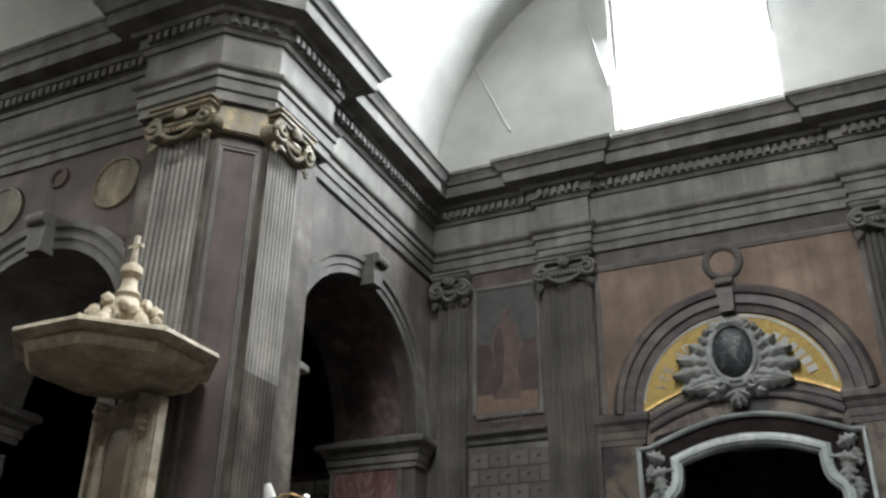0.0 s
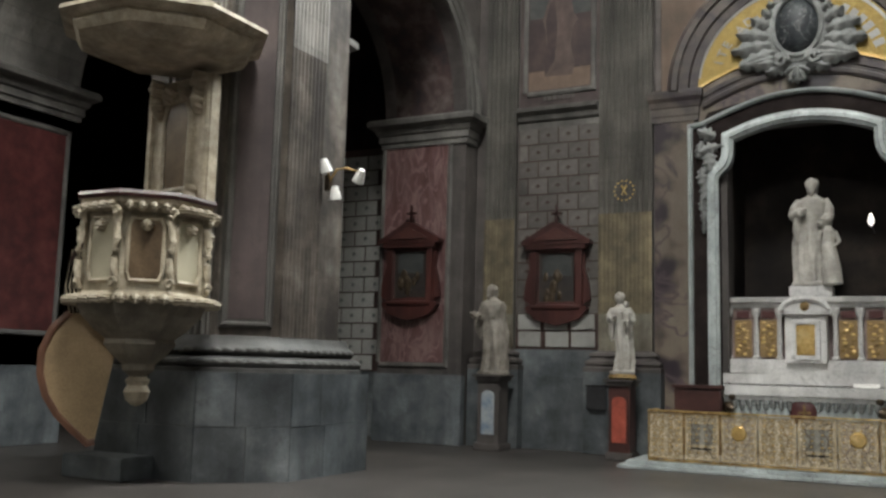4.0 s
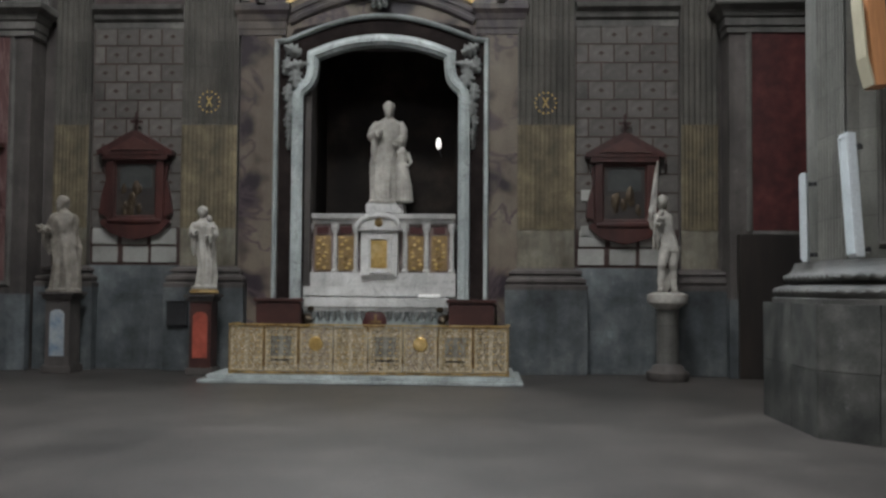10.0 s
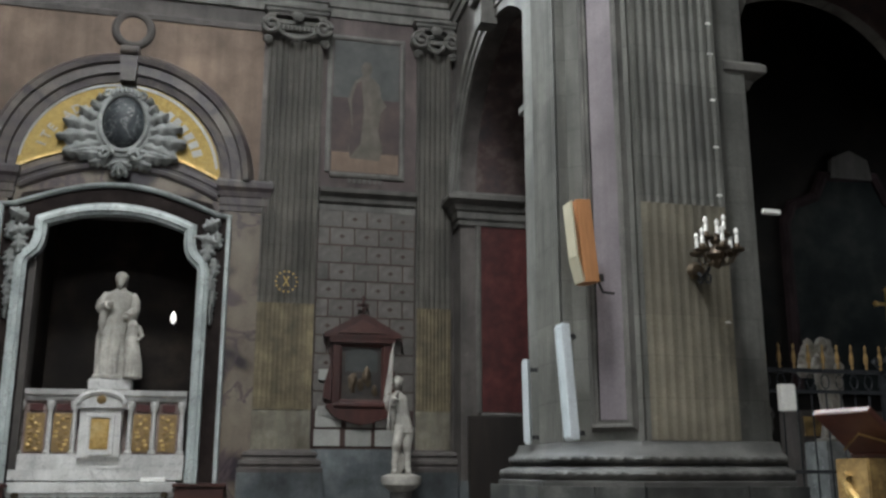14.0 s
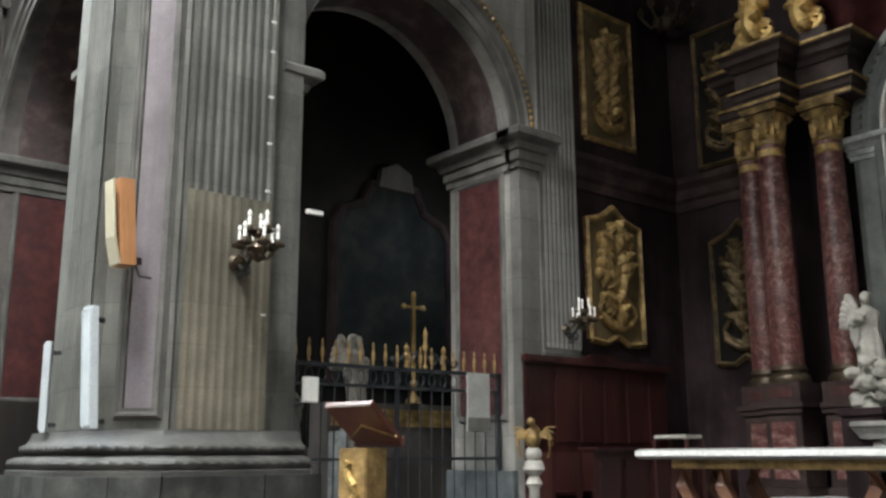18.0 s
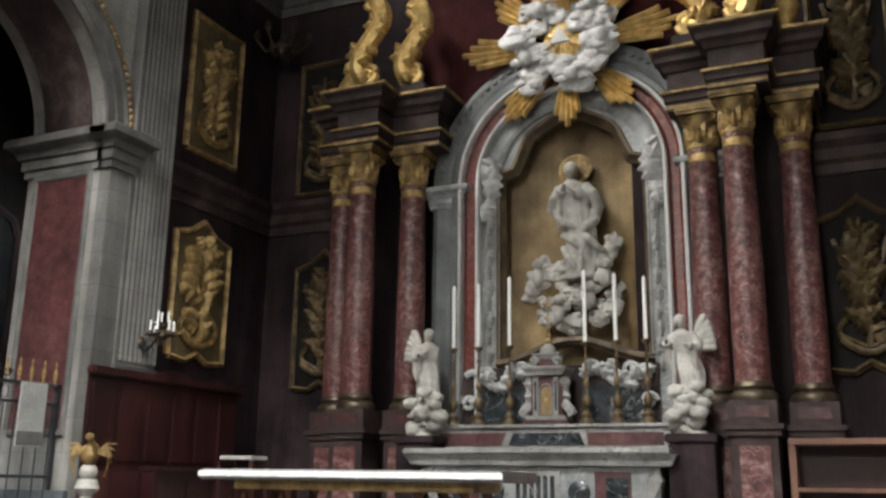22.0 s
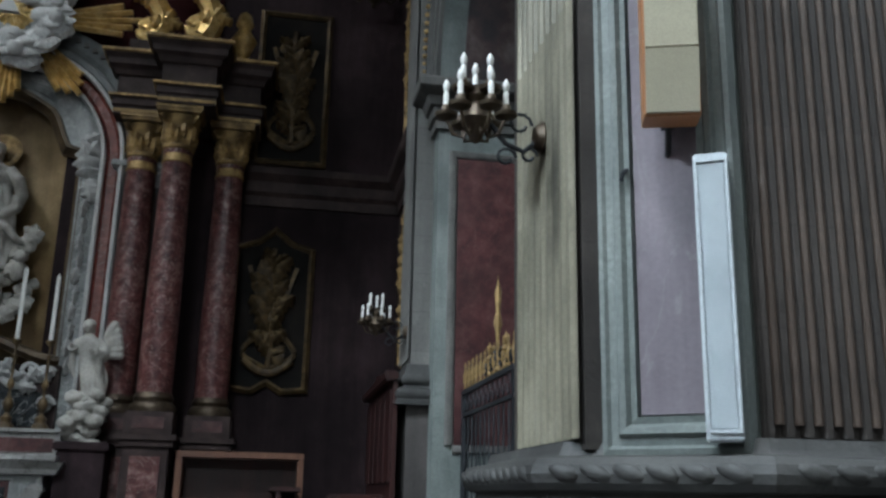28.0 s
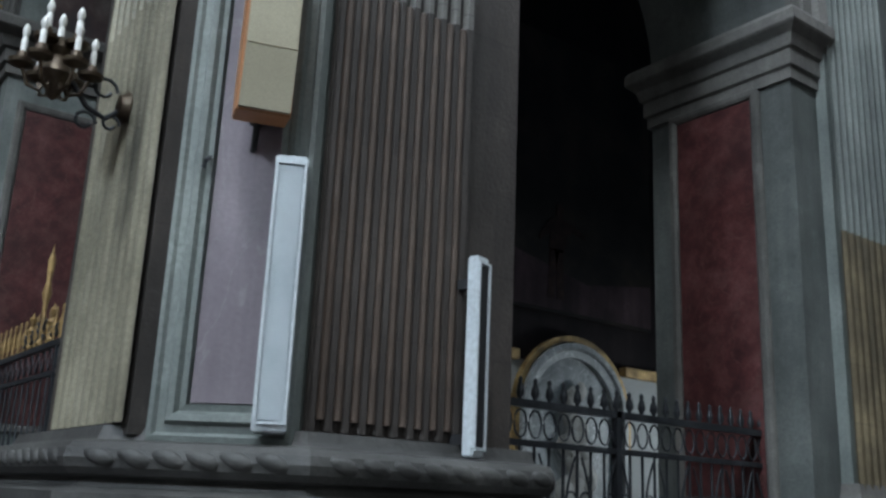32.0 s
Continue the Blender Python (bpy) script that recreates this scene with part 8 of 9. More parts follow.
for sx in (-1, 1):
    for q in (.85, .45):
        part("leg", rail([(sx * (q + .18), -.22, .90), (sx * (q + .22), -.23, .72), (sx * (q + .08), -.22, .48), (sx * (q - .05), -.20, .28), (sx * (q + .02), -.22, .0)], [(-.05, -.05), (.05, -.05), (.05, .05), (-.05, .05)]), M_WOODMID, TB, "curved gilt wood leg")
        part("leg", rail([(sx * (q + .18), .22, .90), (sx * (q + .22), .23, .72), (sx * (q + .08), .22, .48), (sx * (q - .05), .20, .28), (sx * (q + .02), .22, .0)], [(-.05, -.05), (.05, -.05), (.05, .05), (-.05, .05)]), M_WOODMID, TB, "curved gilt wood leg")
ST = thing("side_table", (9.9, 7.25, Z_CHOIR), "small side table under a white cloth", "table", rz=-90)
part("cloth", box(-.24, .24, -.18, .18, 1.17, 1.22, .012), M_STATUE, ST, "white cloth")
for sx in (-1, 1):
    for sy in (-1, 1):
        part("leg", box(sx * .24 - .02, sx * .24 + .02, sy * .16 - .02, sy * .16 + .02, 0, 1.16), M_WOOD, ST)


def stall(x0, x1, y, rz, label):
    w = x1 - x0
    th = thing("choir_stall", ((x0 + x1) / 2, y, Z_CHOIR), label, "choir stall", "choir stalls", rz=rz)
    part("back", box(-w / 2, w / 2, -.06, .0, 0, 2.30, .01), M_WOOD, th, "dark red wooden panelling")
    part("cornice", box(-w / 2 - .04, w / 2 + .04, -.16, .0, 2.30, 2.42, .02), M_WOOD, th)
    n = max(3, int(w / .48))
    for k in range(n):
        xa = -w / 2 + w * k / n
        part("back_panel", box(xa + .05, xa + w / n - .05, -.085, -.05, 1.15, 2.22, .015), M_WOOD, th)
        part("arm_rest", box(xa - .03, xa + .03, -.60, -.05, .25, 1.02, .02), M_WOOD, th)
        part("seat", box(xa + .04, xa + w / n - .04, -.52, -.06, .42, .48, .01), M_WOOD, th)
    part("crest", slab([(-.45, 2.40)] + [(-.45 + .9 * i / 12, 2.42 + .10 * math.sin(math.pi * i / 12)) for i in range(13)] + [(.45, 2.40)], -.10, -.02), M_WOOD, th)
    part("desk_front", box(-w / 2, w / 2, -1.32, -1.26, 0, 1.05, .01), M_WOOD, th, "dark wooden desk front")
    part("desk_top", box(-w / 2 - .03, w / 2 + .03, -1.40, -1.05, 1.03, 1.08, .01), M_WOOD, th)
    for k in range(n):
        xa = -w / 2 + w * k / n
        part("desk_panel", box(xa + .05, xa + w / n - .05, -1.345, -1.30, .15, .92, .012), M_WOOD, th)
    return th


stall(9.66, 12.95, CY1 - .36, 0, "dark red wooden choir stall along the wall")
stall(10.75, 13.5, CY0 + .36, 180, "dark red wooden choir stall along the wall")


# ---- high altar against the east wall ----
def at_e(lx, ly, z=0.0, rz=0.0):
    """A pose by the altar wall: lx to the south of the altar's axis, ly in front of the wall, facing west."""
    return pose(XE - ly, YA - lx, z, 0, 0, -90 + rz)


HA = thing("high_altar_frame", (XE, YA - .17, 0), "marble high altar frame with arch and gilded niche", "altarpiece", kind="structure", rz=-90)


def ring_path(r, zc, z0, n=32):
    return [(-r, z0)] + [(-r * math.cos(math.pi * i / n), zc + r * math.sin(math.pi * i / n)) for i in range(n + 1)] + [(r, z0)]


ZS = 6.40
for nm, r0, r1, d0, d1, mt, lab in (("outer_arch", 1.90, 2.24, .0, .28, M_ARCHGREY, "grey marble outer arch"), ("inner_roll", 1.76, 1.90, .0, .34, M_ARCHGREY, ""), ("white_moulding", 1.695, 1.76, .0, .40, M_WHITE, ""), ("red_band", 1.49, 1.695, .0, .26, M_REDBAND, "dark red marble band"), ("white_moulding", 1.43, 1.49, .0, .34, M_WHITE, ""), ("carved_band", 1.14, 1.43, .0, .20, M_GREYMARB, "grey carved marble band")):
    part(nm, moulded_band(ring_path(r0, ZS, 2.4), [(0, -d0), (0, d1), ((r1 - r0) * .25, d1 + .03), ((r1 - r0) * .75, d1 + .03), (r1 - r0, d1), (r1 - r0, -d0)]), mt, HA, lab)
b = bmesh.new()
for k in range(46):
    a = math.pi * k / 45
    box(-2.10 * math.cos(a) - .035, -2.10 * math.cos(a) + .035, -.345, -.30, ZS + 2.10 * math.sin(a) - .035, ZS + 2.10 * math.sin(a) + .035, 0, b)
tagged(part("arch_beads", b, M_STONE, HA), kind="stuff")
for s in (-1, 1):
    xs = sorted((s * 1.74, s * 2.26))
    part("impost", sweep([(xs[0], 0), (xs[0], -.30), (xs[1], -.30), (xs[1], 0)], [(o * .5, 6.02 + z * .62) for o, z in IMPOST]), M_GREYMARB, HA)
    for k in range(11):
        part("carved_drop", acanthus(.28, .05 if k % 2 else .036, k), M_STUCCO, HA, "", True, m=pose(s * (1.285 + .015 * (-1) ** k), -.22, 6.05 - k * .26) @ pose(0, 0, 0, 0, 90, 0))
    for k, (x, z, ang, ln, wd) in enumerate(((1.30, 6.10, 105, .50, .13), (1.20, 6.35, 60, .40, .10), (1.36, 6.42, 130, .34, .09), (1.12, 6.62, 30, .36, .08), (1.30, 6.10, -80, .40, .10))):
        part("carved_leaf", acanthus(ln, wd, k + 3), M_STUCCO, HA, "white carved leaf" if k == 0 else "", True, m=(Matrix.Identity(4) if s > 0 else Matrix.Diagonal((-1, 1, 1, 1))) @ pose(x, -.24, z) @ pose(0, 0, 0, 0, -ang, 0))
b = box(-2.9, 2.9, -.04, 0, 7.72, 10.3)
box(-2.9, -1.45, -.04, 0, 6.9, 7.72, 0, b)
box(1.45, 2.9, -.04, 0, 6.9, 7.72, 0, b)
part("red_attic", b, M_REDATTIC, HA, "dark red painted attic")

# the arch stands a little south of the table's axis and is slightly wider than a half circle
ARCH = Matrix.Translation((.09, 0, 0)) @ Matrix.Diagonal((1.06, 1, 1, 1))
bpy.context.view_layer.update()
for ob in HA.children:
    ob.matrix_local = ARCH @ ob.matrix_local

# gilded niche with its figure
NG = thing("gilded_niche", (XE - .06, YA - .27, 0), "old gold niche panel with a shaped moulded frame", "niche", kind="structure", rz=-90)
nic = [(-1.18, 3.45), (-1.18, 6.42), (-1.12, 6.54), (-.92, 6.60), (-.83, 6.80), (-.74, 7.04)] + [(-.66 + 1.32 * i / 12, 7.16 + .30 * math.sin(math.pi * i / 12)) for i in range(13)] + [(.74, 7.04), (.83, 6.80), (.92, 6.60), (1.12, 6.54), (1.18, 6.42), (1.18, 3.45)]
part("moulded_frame", moulded_band(nic, [(-.10, -.05), (-.10, .04), (-.05, .08), (0, .16), (.05, .16), (.07, .10), (.07, -.05)]), M_BROWNGILT, NG, "brown gilt frame")
part("spandrel_field", band(nic[1:-1], [(max(-1.3, min(1.3, x * 1.16)), 6.4 + max(0, (1.3 ** 2 - min(1.3, abs(x)) ** 2)) ** .5 + .12) for x, z in nic[1:-1]], -.10, .02), M_GREYMARB, NG)
wav = [(-1.2, 3.40)] + [(-1.2 + 2.4 * i / 24, 3.55 - .16 * math.cos(2 * math.pi * i / 24)) for i in range(25)] + [(1.2, 3.40)]
part("wavy_sill", moulded_band(wav[1:-1], [(-.08, 0), (-.08, .16), (-.02, .22), (.05, .18), (.08, 0)]), M_BROWNGILT, NG, "brown gilt wavy sill")
bpy.context.view_layer.update()
for ob in NG.children:
    ob.matrix_local = Matrix.Diagonal((1.05, 1, 1, 1)) @ ob.matrix_local
fm = at_e(.36, .14, 4.64)
statue(fm.translation, -90, 2.02, 41, "large white marble figure rising from clouds", M_STATUE, "", wide=.275, lean=-.02, arms=((-.35, .13), (.05, .10)), sway=.04, turn=-1.0, billow=True)
rs = random.Random(17)
CG = thing("cloud_sculpture", (XE, YA - .28, 0), "white marble clouds with small plain heads under the figure", "sculpture", rz=-90)


def puff(c, r, seed, squash):
    """A cloud lump with curled ridges."""
    b = blob(c, r, seed, squash, .55, None, 2)
    for k in range(3):
        a = seed * 1.3 + k * 2.1
        blob((c[0] + r * .7 * math.cos(a), c[1] - r * .35, c[2] + r * .6 * math.sin(a)), r * .48, seed + k * 7, squash, .4, b, 2)
    return b


for k in range(46):
    t = (k + .5) / 46
    sp = .76 * (.16 + .84 * math.sin(math.pi * min(1, t * .95 + .06)))
    part("cloud", puff((rs.uniform(-sp, sp), rs.uniform(-.26, -.06), 3.90 + 1.08 * t), rs.uniform(.085, .15), k, (1.15, .8, .85)), M_STATUE, CG, smooth=True)
for k, (x, z) in enumerate(((.58, 5.05), (.66, 5.20), (.50, 4.92), (-.60, 4.75), (-.66, 4.55), (-.50, 4.95))):
    part("cloud", puff((x, -.16, z), .14, k + 70, (1, .7, 1)), M_STATUE, CG, smooth=True)
for x, z in ((-.52, 4.70), (.30, 4.28), (.56, 4.62), (-.20, 4.10)):
    b = blob((x, -.34, z), .11, 7, (.9, .9, 1.5), .2, None, 2)
    blob((x + .02, -.40, z + .20), .085, 8, (1, 1, 1.05), .1, b, 2)
    part("plain_head", b, M_STATUE, CG, smooth=True)
tagged(part("halo", lathe([(.20, 0), (.24, .012), (.28, 0), (.24, -.012), (.20, 0)], 30, None, at_e(.29, .02, 6.54) @ pose(0, .05, 0, 80, 0, 0)), M_GOLDOLD), "thin gilt halo behind the figure", "halo")

# sunburst over the arch
SB = thing("sunburst", (XE - .42, YA - .32, 8.54), "gilded sunburst with white stucco clouds and a triangle", "ornament", rz=-90)
for a0, ln in ((4, 1.84), (176, 1.84), (270, 1.42), (228, 1.60), (312, 1.60), (40, 1.6), (140, 1.6), (68, 1.5), (112, 1.5), (90, 1.5)):
    for q in range(5):
        a = radians(a0 + (q - 2) * 4.4)
        L = ln * (1 - .07 * abs(q - 2))
        c, s = math.cos(a), math.sin(a)
        part("ray", rail([(c * .45, .06, s * .45), (c * L, -.02, s * L)], [(-.045, -.02), (0, -.06), (.045, -.02), (.045, .02), (-.045, .02)], None, Vector((0, 1, 0))), M_GOLD, SB, "gilt ray" if q == 0 else "")
rs = random.Random(23)
for k in range(58):
    a = 2 * math.pi * (k + rs.uniform(-.4, .4)) / 29
    r = (.40, .56, .72, .88)[k % 4] + rs.uniform(-.06, .08)
    r *= (1.0 if math.sin(a) > -.2 else .86) * (1 + .16 * math.sin(5 * a + 1))
    part("cloud", puff((r * math.cos(a), rs.uniform(-.24, -.06), r * math.sin(a)), rs.choice((.08, .11, .15, .19)), k + 5, (rs.uniform(.9, 1.5), .55, rs.uniform(.7, 1.0))), M_WHITE, SB, "white stucco cloud" if k == 0 else "", True)
part("glory_field", lathe([(0, .02), (.32, .02), (.34, .0)], 28, None, pose(0, -.16, 0, 90, 0, 0)), M_GOLD, SB, "gilt ground", True)
part("triangle", slab([(-.16, -.13), (.16, -.13), (0, .16)], -.42, -.34), M_WHITE, SB, "white triangle")
for k in range(14):
    a = 2 * math.pi * k / 14
    part("inner_ray", rail([(.12 * math.cos(a), -.26, .12 * math.sin(a)), (.30 * math.cos(a), -.25, .30 * math.sin(a))], [(-.012, -.012), (.012, -.012), (.012, .012), (-.012, .012)], None, Vector((0, 1, 0))), M_GOLD, SB)
for x, z, q in ((-.62, -.25, 1), (.66, -.1, 2), (.15, -.66, 3), (-.35, .58, 4), (.5, .55, 5), (-.05, .80, 6)):
    b = blob((x, -.30, z), .12, q, (1, .9, 1.1), .15, None, 2)
    for s in (-1, 1):
        blob((x + s * .13, -.26, z - .03), .11, q + 9, (1.3, .4, .7), .3, b, 2)
    part("winged_lump", b, M_STUCCO, SB, "", True)


# columns on pedestals, with broken entablature
def altar_column(lx, ly, label):
    th = thing("altar_column", at_e(lx, ly).translation, label, "column", "columns of the high altar", rz=-90)
    part("plinth", box(-.34, .34, -.34, .34, Z_CHOIR, 1.12, .015), M_ALTARDARK, th)
    part("pedestal", box(-.29, .29, -.29, .29, 1.12, 2.18, .01), M_ALTARDARK, th, "dark stone pedestal")
    part("pedestal_panel", box(-.19, .19, -.305, -.28, 1.24, 2.06), M_REDCOL, th, "speckled red marble panel")
    b = box(-.34, .34, -.34, .34, 2.18, 2.26, .012)
    box(-.38, .38, -.38, .38, 2.26, 2.34, .012, b)
    part("pedestal_cap", b, M_ALTARDARK, th)
    part("block", box(-.31, .31, -.31, .31, 2.34, 2.64, .01), M_ALTARDARK, th)
    part("block_panel", box(-.2, .2, -.322, -.3, 2.42, 2.57), M_RED, th)
    part("base", lathe([(.30, 2.64), (.31, 2.70), (.29, 2.75), (.25, 2.78), (.27, 2.83), (.25, 2.88), (.235, 2.90)], 24), M_BRONZE, th, smooth=True)
    part("shaft", lathe([(.235, 2.90), (.238, 3.6), (.232, 4.6), (.215, 5.6), (.20, 6.28), (.215, 6.31), (.205, 6.36)], 28), M_REDCOL, th, "speckled red marble shaft", True)
    part("gilt_neck", lathe([(.206, 6.16), (.222, 6.18), (.206, 6.21), (.206, 6.36), (.228, 6.38), (.228, 6.42), (.20, 6.44)], 24), M_GOLDOLD, th, "gilt collar", True)
    b = lathe([(.195, 6.42), (.195, 6.56), (.215, 6.70), (.27, 6.82), (.285, 6.86)], 20)
    for row, (z, ln, wd, off) in enumerate(((6.43, .22, .060, 0), (6.52, .28, .062, .39))):
        for k in range(8):
            merge(b, acanthus(ln, wd, k + row, .05), pose(0, 0, z, 0, 0, math.degrees(2 * math.pi * k / 8 + off)) @ pose(0, -.195, 0) @ pose(0, 0, 0, 0, -90, 0) @ pose(0, 0, 0, 0, 0, 10))
    for sx in (-1, 1):
        for sy in (-1, 1):
            tube([(sx * (.205 + .055 * math.cos(q) * (1 - q / 12)), sy * (.205 + .055 * math.cos(q) * (1 - q / 12)), 6.80 + .065 * math.sin(q) * (1 - q / 12)) for q in [.6 * i for i in range(14)]], .022, 6, b)
    box(-.31, .31, -.31, .31, 6.88, 6.92, .01, b)
    box(-.33, .33, -.33, .33, 6.92, 6.98, .012, b)
    part("capital", b, M_GOLDOLD, th, "gilt Corinthian capital", True)
    return th


COLS = [(-3.08, 1.00), (-2.38, .52), (-3.74, .50), (2.96, 1.00), (2.40, .52), (3.68, .50)]
for lx, ly in COLS:
    altar_column(lx, ly, "red marble column with gilt capital beside the high altar")
for s in (-1, 1):
    EN = thing("altar_entablature", (XE, YA, 0), "dark stepped entablature with gilt edges over the columns", "entablature", "altar entablatures", "structure", -90)
    path = [(s * (1.86 if s < 0 else 2.0), 0), (s * (1.86 if s < 0 else 2.0), -.72), (s * 2.70, -.74), (s * 2.70, -1.30), (s * 3.40, -1.30), (s * 3.40, -.74), (s * 4.02, -.72), (s * 4.02, 0)]
    pth = path if path[0][0] < path[-1][0] else path[::-1]   # outward lies to the right of the way
    part("core", prism([(x * 1.0, y) for x, y in pth], 6.98, 7.98), M_ALTARDARK, EN)
    part("architrave", sweep(pth, [(0, 6.98), (.05, 6.98), (.05, 7.10), (.08, 7.12), (.08, 7.22), (.12, 7.26), (0, 7.26)]), M_ALTARDARK, EN, "dark architrave")
    part("gilt_line", sweep(pth, [(.04, 7.005), (.058, 7.01), (.058, 7.06), (.04, 7.065)]), M_GOLDOLD, EN, "gilt line")
    part("gilt_line", sweep(pth, [(.10, 7.235), (.13, 7.24), (.13, 7.275), (.10, 7.28)]), M_GOLDOLD, EN, "gilt line")
    part("frieze", sweep(pth, [(0, 7.26), (.03, 7.26), (.03, 7.60), (0, 7.60)]), M_ALTARDARK, EN)
    part("cornice", sweep(pth, [(0, 7.58), (.07, 7.60), (.10, 7.68), (.17, 7.73), (.18, 7.82), (.23, 7.88), (.25, 7.93), (0, 7.97)]), M_ALTARDARK, EN)
    part("cornice_edge", sweep(pth, [(.22, 7.88), (.265, 7.90), (.265, 7.94), (.22, 7.95)]), M_GOLDOLD, EN, "gilt edge")
    for vx, h, sc in ((s * 3.02, 1.5, 1.0), (s * 2.30, 1.35, .9)):
        VO = thing("gilt_scroll", at_e(vx, .85 if abs(vx) > 2.6 else .6, 8.0).translation, "large gilded scroll ornament on the altar entablature", "ornament", "gilded scrolls", rz=-90)
        part("foot_block", box(-.22, .22, -.22, .22, 0, .18, .02), M_ALTARDARK, VO)
        q = [i / 24 for i in range(25)]
        p = [(s * sc * (.20 * math.sin(2 * math.pi * (t * .92 + .06)) + .08 - .10 * t), -.05 - .10 * math.sin(math.pi * t), .26 + h * t) for t in q]
        part("scroll", rail(p, [(-.13, -.12), (0, -.19), (.13, -.12), (.16, .04), (.08, .14), (-.08, .14), (-.16, .04)], None, Vector((0, 1, 0))), M_GOLD, VO, "bright gilding", True)
        for cx, cz, r, d in ((p[2][0] - s * .16, .36, .21, 1), (p[-3][0] + s * .12, h + .24, .19, -1)):
            part("volute", tube([(cx + d * s * r * math.cos(a) * (1 - a / 13), -.12, cz + r * math.sin(a) * (1 - a / 13)) for a in [.45 * i for i in range(24)]], .065, 8), M_GOLD, VO, smooth=True)
        for k in range(9):
            t = p[3 + 2 * k]
            part("scroll_leaf", acanthus(.30, .09, k), M_GOLD, VO, smooth=True, m=pose(t[0], -.18, t[2]) @ pose(0, 0, 0, 0, (-60, 20, 110, 200)[k % 4] * s, 0))
    th = thing("gilt_vase", at_e(s * 3.72, .5, 8.0).translation, "gilded vase finial on the altar entablature", "ornament", "gilded vases")
    part("vase", lathe([(.16, 0), (.14, .08), (.07, .16), (.16, .34), (.20, .46), (.12, .60), (.09, .66), (.14, .74), (.10, .9), (0, .98)], 16), M_GOLD, th, smooth=True)


# altar table and gradines
HM = thing("high_altar", (13.95, 4.40, 0), "white and coloured marble high altar with red panels", "altar", rz=-90)
part("steps", box(-2.3, 2.3, -2.2, .1, Z_CHOIR, Z_ALTAR, .012), M_ALTARWHITE, HM)
part("front_body", box(-1.72, 1.72, -1.20, .0, Z_ALTAR, 1.86, .01), M_GREYMARB, HM)
part("mensa", box(-1.98, 1.90, -1.42, -.2, 1.95, 2.03, .02), M_ALTARWHITE, HM, "white marble altar slab")
part("mensa_mould", sweep([(-1.92, -.3), (-1.92, -1.32), (1.92, -1.32), (1.92, -.3)], [(-.12, 1.78), (-.02, 1.80), (.0, 1.86), (.06, 1.95), (-.1, 1.95)]), M_ALTARWHITE, HM)
part("front_cross_panel", box(-.36, .36, -1.23, -1.19, 1.16, 1.72), M_ALTARWHITE, HM)
part("round_panel", lathe([(0, .02), (.13, .02), (.16, .0)], 18, None, pose(-.62, -1.21, 1.44, 90, 0, 0)), M_BLACKMARB, HM, smooth=True)
part("round_panel", lathe([(0, .02), (.13, .02), (.16, .0)], 18, None, pose(.62, -1.21, 1.44, 90, 0, 0)), M_BLACKMARB, HM, smooth=True)
for k in range(6):
    part("slot", box(-.28 + k * .10, -.22 + k * .10, -1.245, -1.225, 1.22, 1.66), M_BLACKMARB, HM)
for s in (-1, 1):
    part("side_console", rail([(s * 1.62, -1.10, 1.88), (s * 1.66, -1.16, 1.62), (s * 1.50, -1.10, 1.34), (s * 1.46, -1.16, 1.02)], [(-.12, -.1), (.12, -.1), (.12, .1), (-.12, .1)]), M_ALTARWHITE, HM)
    part("front_panel", box(min(s * .84, s * 1.34), max(s * .84, s * 1.34), -1.215, -1.19, 1.16, 1.72), M_RED, HM, "red marble panel")
    part("pierced_panel", box(min(s * 1.0, s * 1.3), max(s * 1.0, s * 1.3), -1.225, -1.2, 1.26, 1.64), M_BLACKMARB, HM)
GR = part("gradine", box(-1.78, 1.78, -.72, -.0, 2.03, 2.34, .01), M_ALTARWHITE, HM, "white gradine with coloured panels")
for x0, x1, mt in ((-1.70, -.62, M_RED), (-.50, .50, M_BLACKMARB), (.62, 1.70, M_RED)):
    tr = .08 if mt is M_BLACKMARB else -.08
    part("gradine_panel", slab([(x0 - (tr if x0 < 0 else tr) * (1 if x0 < -.55 or mt is M_BLACKMARB else 0), 2.09), (x1 + (tr if x1 < .55 or mt is M_BLACKMARB else 0), 2.09), (x1, 2.27), (x0, 2.27)], -.735, -.70), mt, GR)
part("gradine_top", box(-1.84, 1.84, -.78, -.0, 2.34, 2.39, .012), M_ALTARWHITE, HM)
part("reredos_base", box(-1.55, 1.55, -.18, .0, 2.39, 3.30, .01), M_ALTARDARK, HM)
for s in (-1, 1):
    part("black_panel", slab([(s * .42, 2.45), (s * 1.30, 2.45), (s * 1.36, 2.90), (s * .9, 3.02), (s * .42, 2.95)], -.21, -.17), M_BLACKMARB, HM, "black marble panel")
    part("scroll_stem", tube([(s * (.40 + .26 * q), -.22, 3.12 + .12 * math.sin(q * 2.1)) for q in [.2 * i for i in range(22)]], .06, 8), M_STUCCO, HM, "white carved marble scroll", True)
    for k in range(8):
        part("scroll_leaf", acanthus(.26, .08, k), M_STUCCO, HM, "", True, m=pose(s * (.42 + k * .12), -.20, 3.10 + .10 * math.sin(k * .9)) @ pose(0, 0, 0, 0, -60 + 35 * (k % 3), 0))
    for cx, cz in ((.55, 3.25), (1.15, 3.2), (1.42, 2.75)):
        part("volute", tube([(s * cx + .12 * math.cos(a) * (1 - a / 12), -.24, cz + .12 * math.sin(a) * (1 - a / 12)) for a in [.6 * i for i in range(14)]], .035, 6), M_STUCCO, HM, "", True)
TB2 = thing("tabernacle", (13.42, 4.41, 2.39), "small marble tabernacle with red sides, scrolls and a gilt door", "tabernacle", rz=-90)
part("base", box(-.42, .42, -.24, .2, 0, .07, .015), M_RED, TB2, "red marble base")
